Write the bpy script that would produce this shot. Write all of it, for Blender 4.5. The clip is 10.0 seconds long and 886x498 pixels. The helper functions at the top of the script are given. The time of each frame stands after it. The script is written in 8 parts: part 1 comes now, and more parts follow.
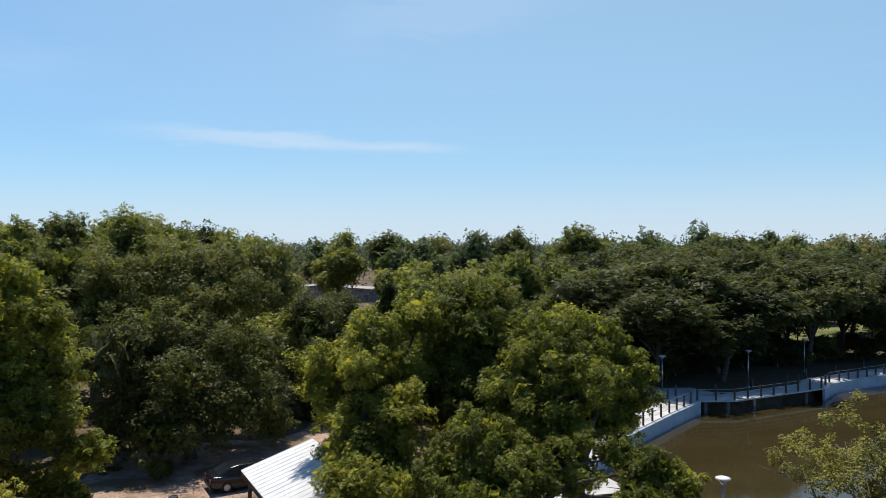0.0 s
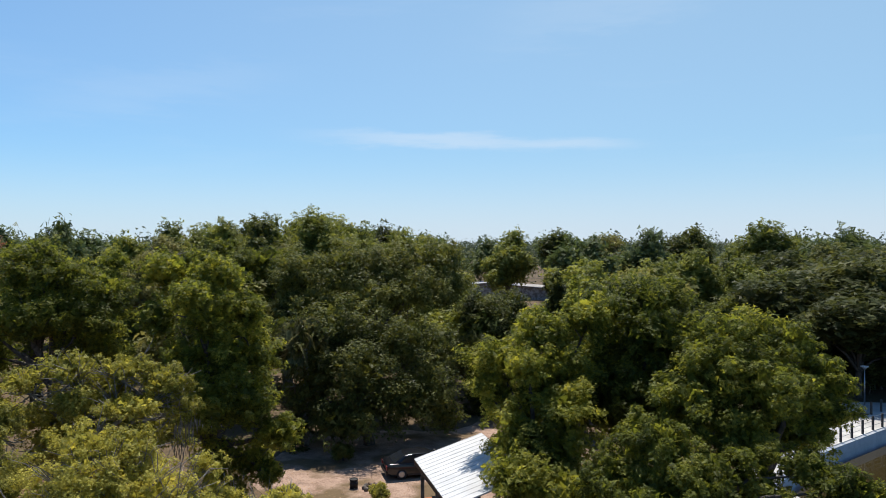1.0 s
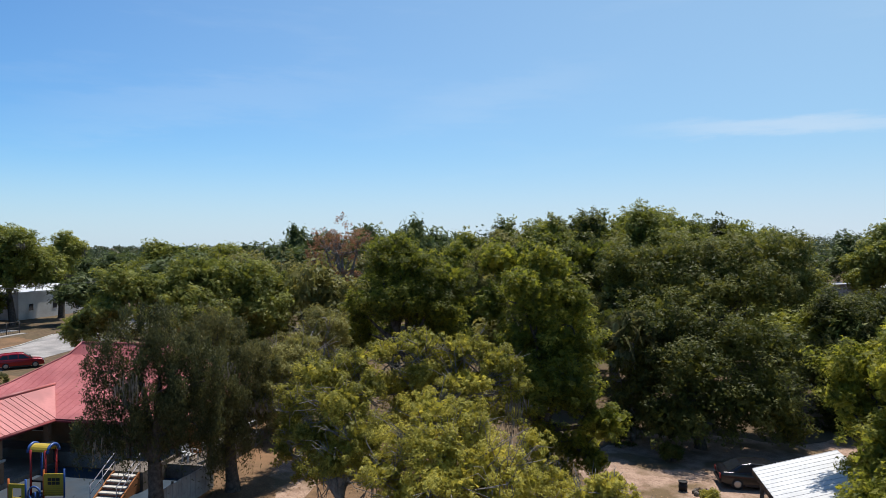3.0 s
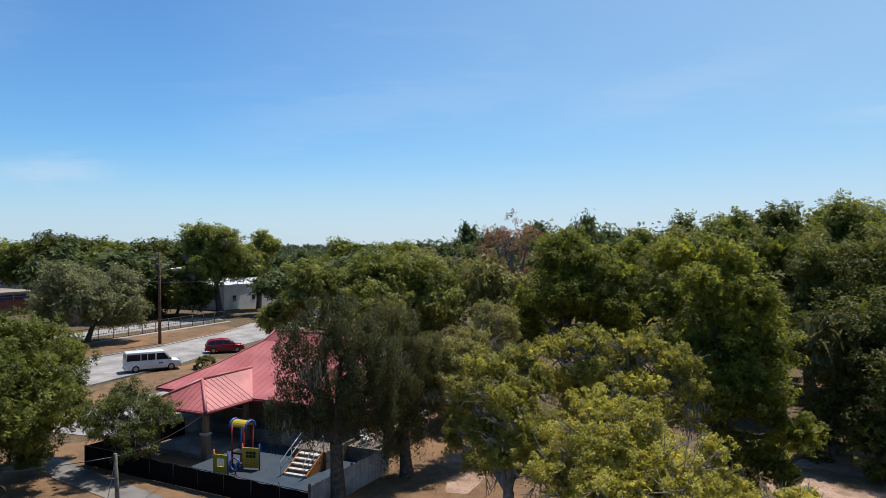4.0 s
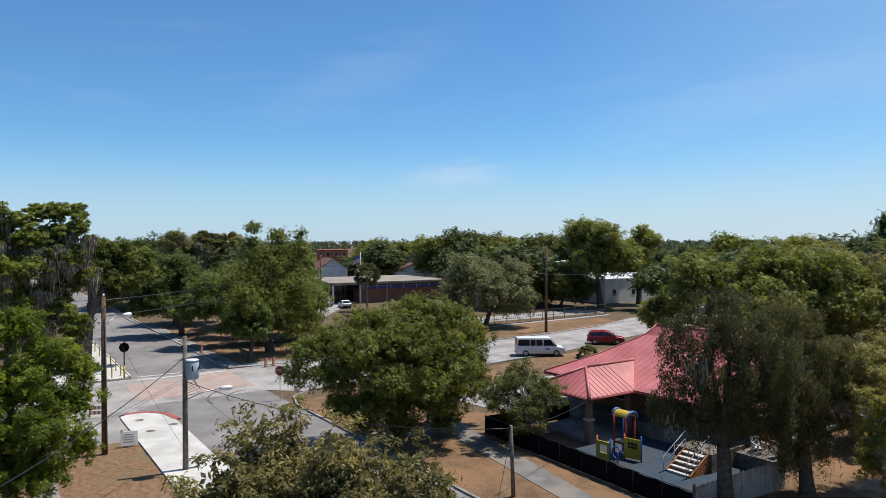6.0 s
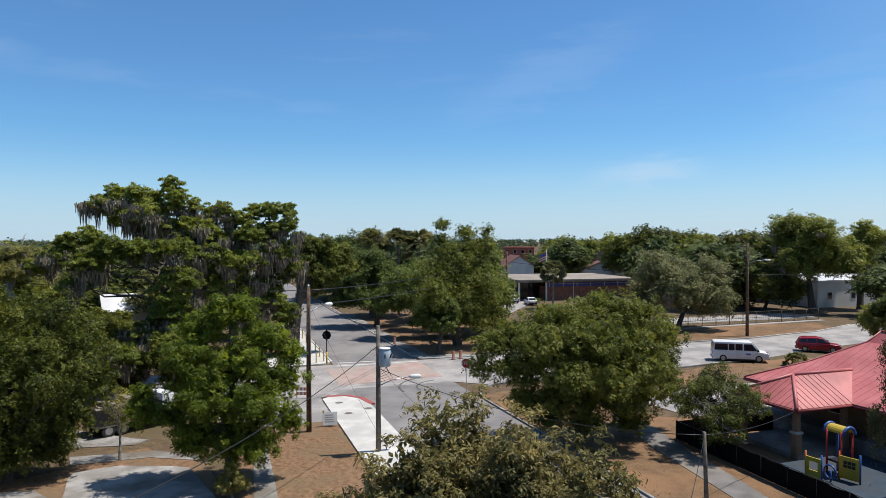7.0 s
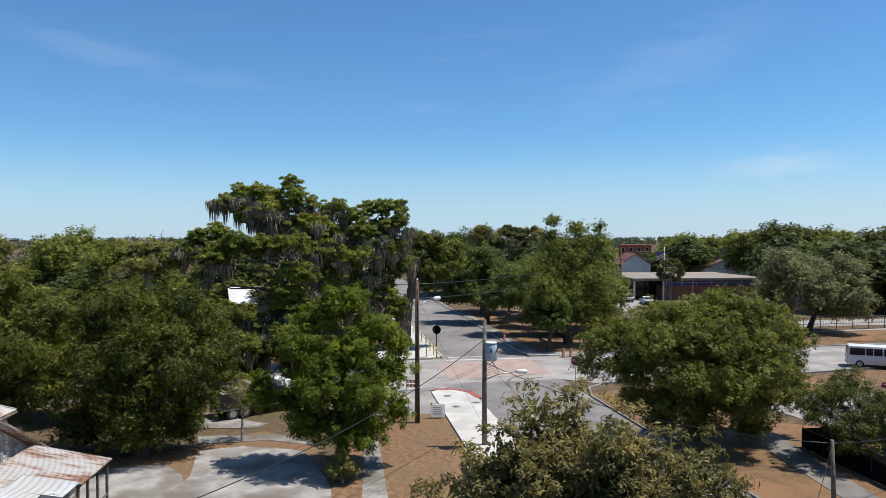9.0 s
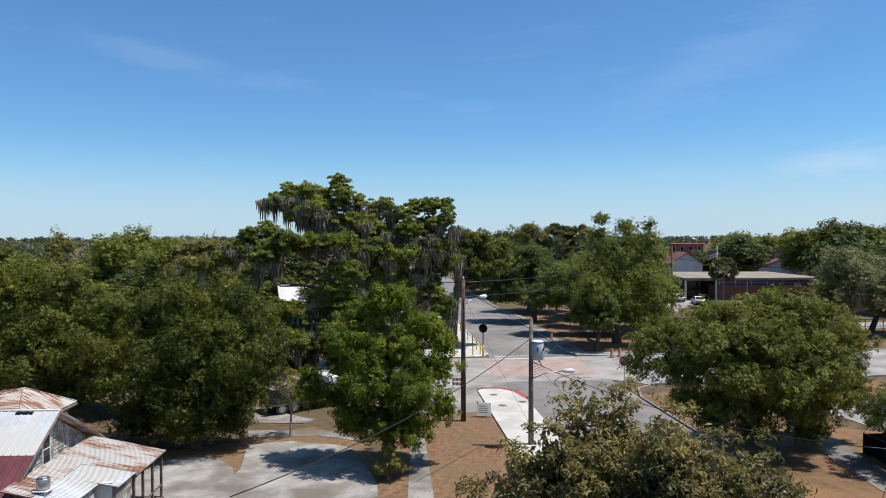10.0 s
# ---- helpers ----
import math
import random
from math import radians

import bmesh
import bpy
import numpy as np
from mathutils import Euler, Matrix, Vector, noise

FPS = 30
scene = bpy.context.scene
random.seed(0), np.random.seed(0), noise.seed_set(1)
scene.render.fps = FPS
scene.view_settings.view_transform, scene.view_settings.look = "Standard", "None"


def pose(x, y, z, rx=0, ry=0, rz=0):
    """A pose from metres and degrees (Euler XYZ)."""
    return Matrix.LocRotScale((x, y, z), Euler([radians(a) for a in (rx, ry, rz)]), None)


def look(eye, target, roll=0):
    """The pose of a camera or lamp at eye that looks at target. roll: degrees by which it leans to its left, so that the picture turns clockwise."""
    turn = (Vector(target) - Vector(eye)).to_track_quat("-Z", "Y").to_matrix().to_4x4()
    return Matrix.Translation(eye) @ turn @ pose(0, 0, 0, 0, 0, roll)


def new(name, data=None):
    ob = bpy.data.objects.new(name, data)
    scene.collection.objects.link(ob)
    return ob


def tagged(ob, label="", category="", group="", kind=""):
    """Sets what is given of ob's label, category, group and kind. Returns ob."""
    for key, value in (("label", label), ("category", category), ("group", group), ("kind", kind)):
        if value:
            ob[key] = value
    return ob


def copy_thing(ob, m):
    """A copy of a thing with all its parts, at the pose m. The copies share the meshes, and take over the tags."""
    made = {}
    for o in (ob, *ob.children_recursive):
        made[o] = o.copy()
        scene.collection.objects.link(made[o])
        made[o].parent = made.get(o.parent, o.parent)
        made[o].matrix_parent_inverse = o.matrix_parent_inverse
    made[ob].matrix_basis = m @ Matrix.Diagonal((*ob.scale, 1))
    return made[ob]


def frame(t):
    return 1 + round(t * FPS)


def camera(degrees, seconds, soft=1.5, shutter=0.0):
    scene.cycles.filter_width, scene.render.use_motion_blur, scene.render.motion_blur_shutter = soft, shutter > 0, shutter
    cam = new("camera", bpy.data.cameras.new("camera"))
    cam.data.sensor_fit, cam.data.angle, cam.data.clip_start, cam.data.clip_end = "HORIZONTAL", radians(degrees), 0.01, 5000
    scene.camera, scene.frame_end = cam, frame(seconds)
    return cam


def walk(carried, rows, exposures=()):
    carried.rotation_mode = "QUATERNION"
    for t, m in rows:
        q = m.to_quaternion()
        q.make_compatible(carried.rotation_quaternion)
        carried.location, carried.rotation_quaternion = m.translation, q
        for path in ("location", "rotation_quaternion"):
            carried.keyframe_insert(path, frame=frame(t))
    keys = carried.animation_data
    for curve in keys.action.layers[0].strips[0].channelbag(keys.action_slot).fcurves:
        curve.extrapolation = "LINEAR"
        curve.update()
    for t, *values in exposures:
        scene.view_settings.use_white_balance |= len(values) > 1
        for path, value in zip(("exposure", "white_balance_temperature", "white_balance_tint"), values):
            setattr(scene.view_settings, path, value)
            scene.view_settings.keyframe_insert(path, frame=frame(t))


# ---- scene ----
cam = camera(64.8, 10.0, soft=0.6)
PATH = [
    (0.0, 0.0, 0.0, 14.0, 0.442, -0.009, 0.112),
    (0.5, 0.062, -0.182, 14.051, 7.788, -0.081, 0.125),
    (1.0, 0.108, -0.232, 14.051, 14.294, -0.153, 0.097),
    (1.5, 0.143, -0.31, 13.969, 20.597, -0.198, 0.085),
    (2.0, 0.116, -0.303, 13.868, 26.935, -0.235, 0.074),
    (3.5, 0.203, 0.065, 13.569, 47.887, -0.4, 0.09),
    (4.0, 0.124, 0.121, 13.464, 54.737, -0.451, 0.139),
    (4.5, 0.143, 0.107, 13.358, 61.263, -0.501, 0.177),
    (5.0, 0.205, 0.059, 13.27, 68.414, -0.583, 0.162),
    (5.5, 0.226, -0.016, 13.258, 76.548, -0.65, 0.173),
    (6.0, 0.171, -0.131, 13.242, 85.114, -0.705, 0.165),
    (7.5, 0.047, 0.149, 12.968, 105.768, -0.872, 0.086),
    (8.0, -0.001, 0.278, 12.915, 108.825, -0.899, 0.079),
    (8.5, -0.005, 0.382, 12.864, 109.406, -0.928, 0.071),
    (9.0, 0.021, 0.411, 12.837, 109.63, -0.967, 0.071),
    (9.5, 0.02, 0.422, 12.808, 112.164, -1.009, 0.086),
    (10.0, -0.071, 0.434, 12.773, 113.485, -1.044, 0.091),
]
walk(cam, [(t, pose(x, y, z, 90 + pitch, roll, yaw)) for t, x, y, z, yaw, pitch, roll in PATH], exposures=[(0.0, 0.30), (5.3, 0.24), (10.0, 0.26)])

# ---- light ----
SUN_YAW, SUN_UP = 20.0, 66.0
world = bpy.data.worlds.new("sky")
scene.world = world
world.use_nodes = True
wn, wl = world.node_tree.nodes, world.node_tree.links
sky = wn.new("ShaderNodeTexSky")
sky.sky_type, sky.sun_disc = "NISHITA", False
sky.sun_elevation, sky.sun_rotation = radians(SUN_UP), radians(360 - SUN_YAW)
sky.air_density, sky.dust_density, sky.ozone_density = 1.0, 0.15, 2.5
tint = wn.new("ShaderNodeMix")
tint.data_type, tint.blend_type = "RGBA", "MULTIPLY"
tint.inputs[0].default_value = 1.0
tint.inputs[7].default_value = (0.68, 1.09, 1.42, 1.0)
wl.new(sky.outputs[0], tint.inputs[6])
# pale haze towards the horizon
coord, sep, haze = wn.new("ShaderNodeTexCoord"), wn.new("ShaderNodeSeparateXYZ"), wn.new("ShaderNodeMapRange")
wl.new(coord.outputs["Generated"], sep.inputs[0])
wl.new(sep.outputs["Z"], haze.inputs["Value"])
haze.interpolation_type = "SMOOTHERSTEP"
haze.inputs["From Min"].default_value, haze.inputs["From Max"].default_value = -0.03, 0.16
haze.inputs["To Min"].default_value, haze.inputs["To Max"].default_value = 0.72, 0.0
hazed = wn.new("ShaderNodeMix")
hazed.data_type = "RGBA"
wl.new(haze.outputs[0], hazed.inputs[0])
# the sky is paler on the side of the sun
toward, pale, paled = wn.new("ShaderNodeVectorMath"), wn.new("ShaderNodeMapRange"), wn.new("ShaderNodeMix")
toward.operation = "DOT_PRODUCT"
wl.new(coord.outputs["Generated"], toward.inputs[0])
toward.inputs[1].default_value = (math.sin(radians(10)), math.cos(radians(10)), 0.15)
wl.new(toward.outputs["Value"], pale.inputs["Value"])
pale.inputs["From Min"].default_value, pale.inputs["From Max"].default_value = 0.1, 1.0
pale.inputs["To Min"].default_value, pale.inputs["To Max"].default_value = 0.0, 0.6
paled.data_type = "RGBA"
paled.inputs[7].default_value = (4.9, 7.15, 8.7, 1.0)
wl.new(pale.outputs[0], paled.inputs[0])
wl.new(tint.outputs[2], paled.inputs[6])
wl.new(paled.outputs[2], hazed.inputs[6])
# the haze is white below the sun and bluer away from it
side, rim = wn.new("ShaderNodeMapRange"), wn.new("ShaderNodeMix")
wl.new(toward.outputs["Value"], side.inputs["Value"])
side.inputs["From Min"].default_value, side.inputs["From Max"].default_value = -0.4, 0.9
rim.data_type = "RGBA"
rim.inputs[6].default_value, rim.inputs[7].default_value = (5.8, 7.25, 9.2, 1.0), (7.3, 7.9, 9.2, 1.0)
wl.new(side.outputs[0], rim.inputs[0])
wl.new(rim.outputs[2], hazed.inputs[7])
# thin streaks of high cloud
mapping, streak, veil = wn.new("ShaderNodeMapping"), wn.new("ShaderNodeTexNoise"), wn.new("ShaderNodeMapRange")
wl.new(coord.outputs["Generated"], mapping.inputs["Vector"])
mapping.inputs["Rotation"].default_value = (radians(12), radians(-9), radians(30))
mapping.inputs["Scale"].default_value = (1.6, 2.6, 14.0)
streak.inputs["Scale"].default_value, streak.inputs["Detail"].default_value, streak.inputs["Roughness"].default_value = 1.6, 7, 0.62
wl.new(mapping.outputs[0], streak.inputs["Vector"])
wl.new(streak.outputs[0], veil.inputs["Value"])
veil.inputs["From Min"].default_value, veil.inputs["From Max"].default_value = 0.56, 0.80
veil.inputs["To Min"].default_value, veil.inputs["To Max"].default_value = 0.0, 0.08
clouded = wn.new("ShaderNodeMix")
clouded.data_type = "RGBA"
clouded.inputs[7].default_value = (7.6, 8.6, 9.8, 1.0)
fine = wn.new("ShaderNodeTexNoise")
fine.inputs["Scale"].default_value, fine.inputs["Detail"].default_value, fine.inputs["Roughness"].default_value = 9.0, 8, 0.65
smear = wn.new("ShaderNodeMapping")
smear.inputs["Scale"].default_value = (1.0, 1.0, 6.0)
wl.new(coord.outputs["Generated"], smear.inputs["Vector"])
wl.new(smear.outputs[0], fine.inputs["Vector"])


def node_math(kind, a, b):
    m = wn.new("ShaderNodeMath")
    m.operation = kind
    for q, v in zip(m.inputs, (a, b)):
        if isinstance(v, float):
            q.default_value = v
        elif v is not None:
            wl.new(v, q)
    return m.outputs[0]


def wisp(yaw, up, tilt, long, wide, strength):
    """One thin streak of cloud: its way, its lean and its half sizes, in degrees."""
    a, e, k = radians(yaw), radians(up), radians(tilt)
    right, above = Vector((math.cos(a), math.sin(a), 0)), Vector((math.sin(a) * math.sin(e), -math.cos(a) * math.sin(e), math.cos(e)))
    ahead = Vector((-math.sin(a) * math.cos(e), math.cos(a) * math.cos(e), math.sin(e)))
    fade = None
    for axis, half in ((right * math.cos(k) + above * math.sin(k), long), (above * math.cos(k) - right * math.sin(k), wide)):
        d, soft = wn.new("ShaderNodeVectorMath"), wn.new("ShaderNodeMapRange")
        d.operation = "DOT_PRODUCT"
        wl.new(coord.outputs["Generated"], d.inputs[0])
        d.inputs[1].default_value = axis
        soft.interpolation_type = "SMOOTHERSTEP"
        shaken = node_math("ADD", d.outputs["Value"], node_math("MULTIPLY", node_math("SUBTRACT", fine.outputs[0], 0.5), radians(wide) * 2.0))
        wl.new(node_math("ABSOLUTE", shaken, None), soft.inputs["Value"])
        soft.inputs["From Min"].default_value, soft.inputs["From Max"].default_value = 0.0, radians(half)
        soft.inputs["To Min"].default_value, soft.inputs["To Max"].default_value = 1.0, 0.0
        fade = soft.outputs[0] if fade is None else node_math("MULTIPLY", fade, soft.outputs[0])
    front = wn.new("ShaderNodeVectorMath")
    front.operation = "DOT_PRODUCT"
    wl.new(coord.outputs["Generated"], front.inputs[0])
    front.inputs[1].default_value = ahead
    fade = node_math("MULTIPLY", fade, node_math("GREATER_THAN", front.outputs["Value"], 0.0))
    return node_math("MULTIPLY", fade, strength)


cover = veil.outputs[0]
for args in ((14.0, 8.7, -2.0, 16.0, 0.9, 0.42), (3.0, 8.2, -1.0, 7.0, 0.7, 0.25), (84.0, 5.3, 6.0, 6.5, 1.5, 0.30), (60.0, 11.0, 10.0, 22.0, 3.0, 0.10), (36.0, 12.0, 12.0, 14.0, 2.5, 0.10), (92.0, 13.0, 22.0, 12.0, 3.0, 0.08), (136.0, 13.5, -8.0, 8.0, 1.5, 0.10), (0.0, 19.0, 10.0, 16.0, 3.5, 0.12)):
    cover = node_math("ADD", cover, wisp(*args))
wl.new(cover, clouded.inputs[0])
wl.new(hazed.outputs[2], clouded.inputs[6])
wl.new(clouded.outputs[2], wn["Background"].inputs["Color"])
wn["Background"].inputs["Strength"].default_value = 0.078
sun_data = bpy.data.lights.new("sun", "SUN")
sun_data.energy, sun_data.angle, sun_data.color = 5.0, radians(0.53), (1.0, 0.95, 0.87)
sun = new("sun", sun_data)
sd = Vector((-math.sin(radians(SUN_YAW)) * math.cos(radians(SUN_UP)), math.cos(radians(SUN_YAW)) * math.cos(radians(SUN_UP)), math.sin(radians(SUN_UP))))
sun.matrix_world = look(sd * 100, (0, 0, 0))

# ---- materials ----
MATS = {}
TREE_COLOURS = {}


def rgb(c):
    return (*c, 1.0)


def surface(name, c1, c2, scale=2.0, rough=0.85, bump=0.2, metal=0.0, fine=12.0, c3=None, scale3=0.25, spec=0.3, grain=0.6):
    """A rough surface of two colours mixed at two scales, with a third in broad stains."""
    if name in MATS:
        return MATS[name]
    c1, c2 = [tuple(0.8 * v for v in c) for c in (c1, c2)]
    c3 = c3 and tuple(0.8 * v for v in c3)
    m = bpy.data.materials.new(name)
    m.use_nodes = True
    n, k = m.node_tree.nodes, m.node_tree.links
    b = n["Principled BSDF"]
    geo = n.new("ShaderNodeNewGeometry")
    n1, n2 = n.new("ShaderNodeTexNoise"), n.new("ShaderNodeTexNoise")
    n1.inputs["Scale"].default_value, n1.inputs["Detail"].default_value = scale, 5
    n2.inputs["Scale"].default_value, n2.inputs["Detail"].default_value = scale * fine, 3
    for q in (n1, n2):
        k.new(geo.outputs["Position"], q.inputs["Vector"])
    add = n.new("ShaderNodeMath")
    add.operation = "MULTIPLY_ADD"
    k.new(n2.outputs[0], add.inputs[0])
    add.inputs[1].default_value = grain
    sub = n.new("ShaderNodeMath")
    sub.operation = "SUBTRACT"
    k.new(n1.outputs[0], sub.inputs[0])
    sub.inputs[1].default_value = 0.5 * grain
    k.new(sub.outputs[0], add.inputs[2])
    ramp = n.new("ShaderNodeValToRGB")
    ramp.color_ramp.elements[0].position, ramp.color_ramp.elements[1].position = 0.32, 0.68
    ramp.color_ramp.elements[0].color, ramp.color_ramp.elements[1].color = rgb(c1), rgb(c2)
    k.new(add.outputs[0], ramp.inputs[0])
    colour = ramp.outputs[0]
    if c3:
        n3 = n.new("ShaderNodeTexNoise")
        n3.inputs["Scale"].default_value, n3.inputs["Detail"].default_value = scale3, 4
        k.new(geo.outputs["Position"], n3.inputs["Vector"])
        r3 = n.new("ShaderNodeValToRGB")
        r3.color_ramp.elements[0].position, r3.color_ramp.elements[1].position = 0.48, 0.62
        k.new(n3.outputs[0], r3.inputs[0])
        mix = n.new("ShaderNodeMix")
        mix.data_type = "RGBA"
        k.new(r3.outputs[0], mix.inputs[0])
        k.new(colour, mix.inputs[6])
        mix.inputs[7].default_value = rgb(c3)
        colour = mix.outputs[2]
    k.new(colour, b.inputs["Base Color"])
    b.inputs["Roughness"].default_value, b.inputs["Metallic"].default_value = rough, metal
    b.inputs["Specular IOR Level"].default_value = spec
    if bump:
        bp = n.new("ShaderNodeBump")
        bp.inputs["Strength"].default_value, bp.inputs["Distance"].default_value = bump, 0.05
        k.new(add.outputs[0], bp.inputs["Height"])
        k.new(bp.outputs[0], b.inputs["Normal"])
    MATS[name] = m
    return m


def leaf_mat(name, c1, c2, c3, glow=0.35, spray=0.0):
    """Leaves: three greens by leaf and by tree, with light passing through the blades."""
    if name in MATS:
        return MATS[name]
    TREE_COLOURS[name] = (c1, c2, c3, glow)
    c1, c2, c3 = [(c[0] * k * 1.66, c[1] * k * 1.22, c[2] * k * 0.84) for c, k in ((c1, 1.0), (c2, 1.23), (c3, 1.47))]
    m = bpy.data.materials.new(name)
    m.use_nodes = True
    n, k = m.node_tree.nodes, m.node_tree.links
    b, out = n["Principled BSDF"], n["Material Output"]
    geo, info = n.new("ShaderNodeNewGeometry"), n.new("ShaderNodeObjectInfo")
    ns = n.new("ShaderNodeTexNoise")
    ns.inputs["Scale"].default_value, ns.inputs["Detail"].default_value = 0.45, 3
    k.new(geo.outputs["Position"], ns.inputs["Vector"])
    a = n.new("ShaderNodeMath")
    a.operation = "MULTIPLY_ADD"
    k.new(geo.outputs["Random Per Island"], a.inputs[0])
    a.inputs[1].default_value = 0.55
    s = n.new("ShaderNodeMath")
    s.operation = "MULTIPLY_ADD"
    k.new(ns.outputs[0], s.inputs[0])
    s.inputs[1].default_value, s.inputs[2].default_value = 1.2, -0.52
    k.new(s.outputs[0], a.inputs[2])
    a2 = n.new("ShaderNodeMath")
    a2.operation = "MULTIPLY_ADD"
    k.new(info.outputs["Random"], a2.inputs[0])
    a2.inputs[1].default_value = 0.4
    k.new(a.outputs[0], a2.inputs[2])
    ramp = n.new("ShaderNodeValToRGB")
    e = ramp.color_ramp.elements
    e[0].position, e[0].color = 0.15, rgb(c1)
    e[1].position, e[1].color = 0.95, rgb(c3)
    mid = e.new(0.55)
    mid.color = rgb(c2)
    k.new(a2.outputs[0], ramp.inputs[0])
    k.new(ramp.outputs[0], b.inputs["Base Color"])
    b.inputs["Roughness"].default_value = 0.55
    b.inputs["Specular IOR Level"].default_value = 0.16
    tr = n.new("ShaderNodeBsdfTranslucent")
    hs = n.new("ShaderNodeHueSaturation")
    hs.inputs["Hue"].default_value, hs.inputs["Saturation"].default_value, hs.inputs["Value"].default_value = 0.485, 1.1, 1.5
    k.new(ramp.outputs[0], hs.inputs["Color"])
    k.new(hs.outputs[0], tr.inputs["Color"])
    ms = n.new("ShaderNodeMixShader")
    ms.inputs[0].default_value = min(0.55, glow * 1.05)
    k.new(b.outputs[0], ms.inputs[1])
    k.new(tr.outputs[0], ms.inputs[2])
    k.new(ms.outputs[0], out.inputs["Surface"])
    if spray:
        # the blades of a spray stand apart, with air between them
        gap, cut = n.new("ShaderNodeTexNoise"), n.new("ShaderNodeMath")
        gap.inputs["Scale"].default_value, gap.inputs["Detail"].default_value = spray, 1.5
        k.new(geo.outputs["Position"], gap.inputs["Vector"])
        cut.operation = "GREATER_THAN"
        cut.inputs[1].default_value = 0.44
        k.new(gap.outputs[0], cut.inputs[0])
        air, both = n.new("ShaderNodeBsdfTransparent"), n.new("ShaderNodeMixShader")
        k.new(cut.outputs[0], both.inputs[0])
        k.new(air.outputs[0], both.inputs[1])
        k.new(ms.outputs[0], both.inputs[2])
        k.new(both.outputs[0], out.inputs["Surface"])
    MATS[name] = m
    return m


def plain(name, c, rough=0.5, metal=0.0, spec=0.5):
    """Paint, metal or plastic with slight soiling."""
    c2 = tuple(v * 0.86 for v in c)
    return surface(name, c2, c, 1.2, rough, 0.03, metal, 9.0, None, 0.25, spec)


BARK = surface("bark", (0.06, 0.05, 0.042), (0.17, 0.145, 0.12), 5, 0.95, 0.8, fine=6)
BARK_PALE = surface("pale_bark", (0.16, 0.145, 0.13), (0.36, 0.33, 0.3), 5, 0.95, 0.6, fine=6)
MOSS = surface("spanish_moss", (0.15, 0.122, 0.088), (0.36, 0.30, 0.22), 3, 0.95, 0.3)
DIRT = surface("sandy_dirt", (0.29, 0.185, 0.13), (0.52, 0.36, 0.27), 1.2, 0.95, 0.5, c3=(0.17, 0.115, 0.06), scale3=0.35, grain=1.5)
SOIL = surface("leaf_litter", (0.085, 0.055, 0.03), (0.19, 0.13, 0.075), 1.5, 0.95, 0.6, c3=(0.12, 0.09, 0.045), scale3=0.2, grain=1.5)
LAWN = surface("dry_lawn", (0.125, 0.074, 0.038), (0.25, 0.15, 0.08), 1.0, 0.95, 0.5, c3=(0.27, 0.15, 0.078), scale3=0.16, fine=20, grain=1.5)
GRASS = surface("green_grass", (0.07, 0.09, 0.02), (0.15, 0.17, 0.05), 0.8, 0.95, 0.5, c3=(0.19, 0.17, 0.06), scale3=0.1, fine=20, grain=1.5)
MULCH = surface("wood_mulch", (0.16, 0.088, 0.045), (0.34, 0.205, 0.115), 3.0, 0.95, 0.8, c3=(0.22, 0.15, 0.085), scale3=0.3, fine=8, grain=1.5)
ASPHALT = surface("weathered_asphalt", (0.17, 0.158, 0.156), (0.25, 0.234, 0.23), 0.6, 0.9, 0.15, c3=(0.28, 0.262, 0.252), scale3=0.12, fine=40, grain=0.9)
TAR_PATH = surface("old_tar_path", (0.12, 0.11, 0.105), (0.22, 0.205, 0.195), 0.8, 0.92, 0.2, c3=(0.24, 0.21, 0.18), scale3=0.25, fine=20)
PALE_ROAD = surface("pale_concrete_road", (0.28, 0.258, 0.248), (0.45, 0.418, 0.395), 0.35, 0.9, 0.1, c3=(0.26, 0.245, 0.235), scale3=0.3, fine=24, grain=0.9)
CONCRETE = surface("white_concrete", (0.50, 0.48, 0.45), (0.66, 0.64, 0.60), 0.8, 0.85, 0.08, c3=(0.48, 0.46, 0.43), scale3=0.3, fine=25)
OLD_CONCRETE = surface("old_concrete", (0.19, 0.178, 0.165), (0.40, 0.38, 0.357), 0.7, 0.92, 0.2, c3=(0.17, 0.15, 0.125), scale3=0.22, fine=18, grain=0.9)
DRIVE = surface("stained_drive_concrete", (0.23, 0.215, 0.205), (0.44, 0.418, 0.396), 0.9, 0.92, 0.2, c3=(0.19, 0.165, 0.14), scale3=0.3, fine=18, grain=1.0)
PAVER = surface("red_paver", (0.36, 0.25, 0.215), (0.47, 0.355, 0.315), 0.8, 0.9, 0.1, c3=(0.38, 0.31, 0.275), scale3=0.2, fine=20)
WATER = surface("pond_water", (0.040, 0.030, 0.012), (0.052, 0.040, 0.017), 0.2, 0.06, 0.02, spec=0.5, fine=20)
RED_ROOF = surface("red_metal_roof", (0.46, 0.125, 0.12), (0.58, 0.19, 0.18), 0.5, 0.5, 0.02, c3=(0.40, 0.12, 0.115), scale3=0.35, spec=0.4)
WHITE_ROOF = surface("white_metal_roof", (0.66, 0.66, 0.66), (0.84, 0.84, 0.84), 0.7, 0.45, 0.02, c3=(0.62, 0.60, 0.58), scale3=0.3)
TAN_WALL = surface("tan_stucco", (0.24, 0.14, 0.085), (0.31, 0.19, 0.12), 1.0, 0.9, 0.2)
BRICK = surface("brown_brick", (0.22, 0.10, 0.075), (0.36, 0.18, 0.13), 2.0, 0.9, 0.3)
RED_BRICK = surface("red_brick", (0.34, 0.09, 0.06), (0.46, 0.15, 0.10), 1.0, 0.9, 0.2)
WOOD_POLE = surface("weathered_pole", (0.10, 0.085, 0.07), (0.24, 0.21, 0.18), 3.0, 0.9, 0.4)
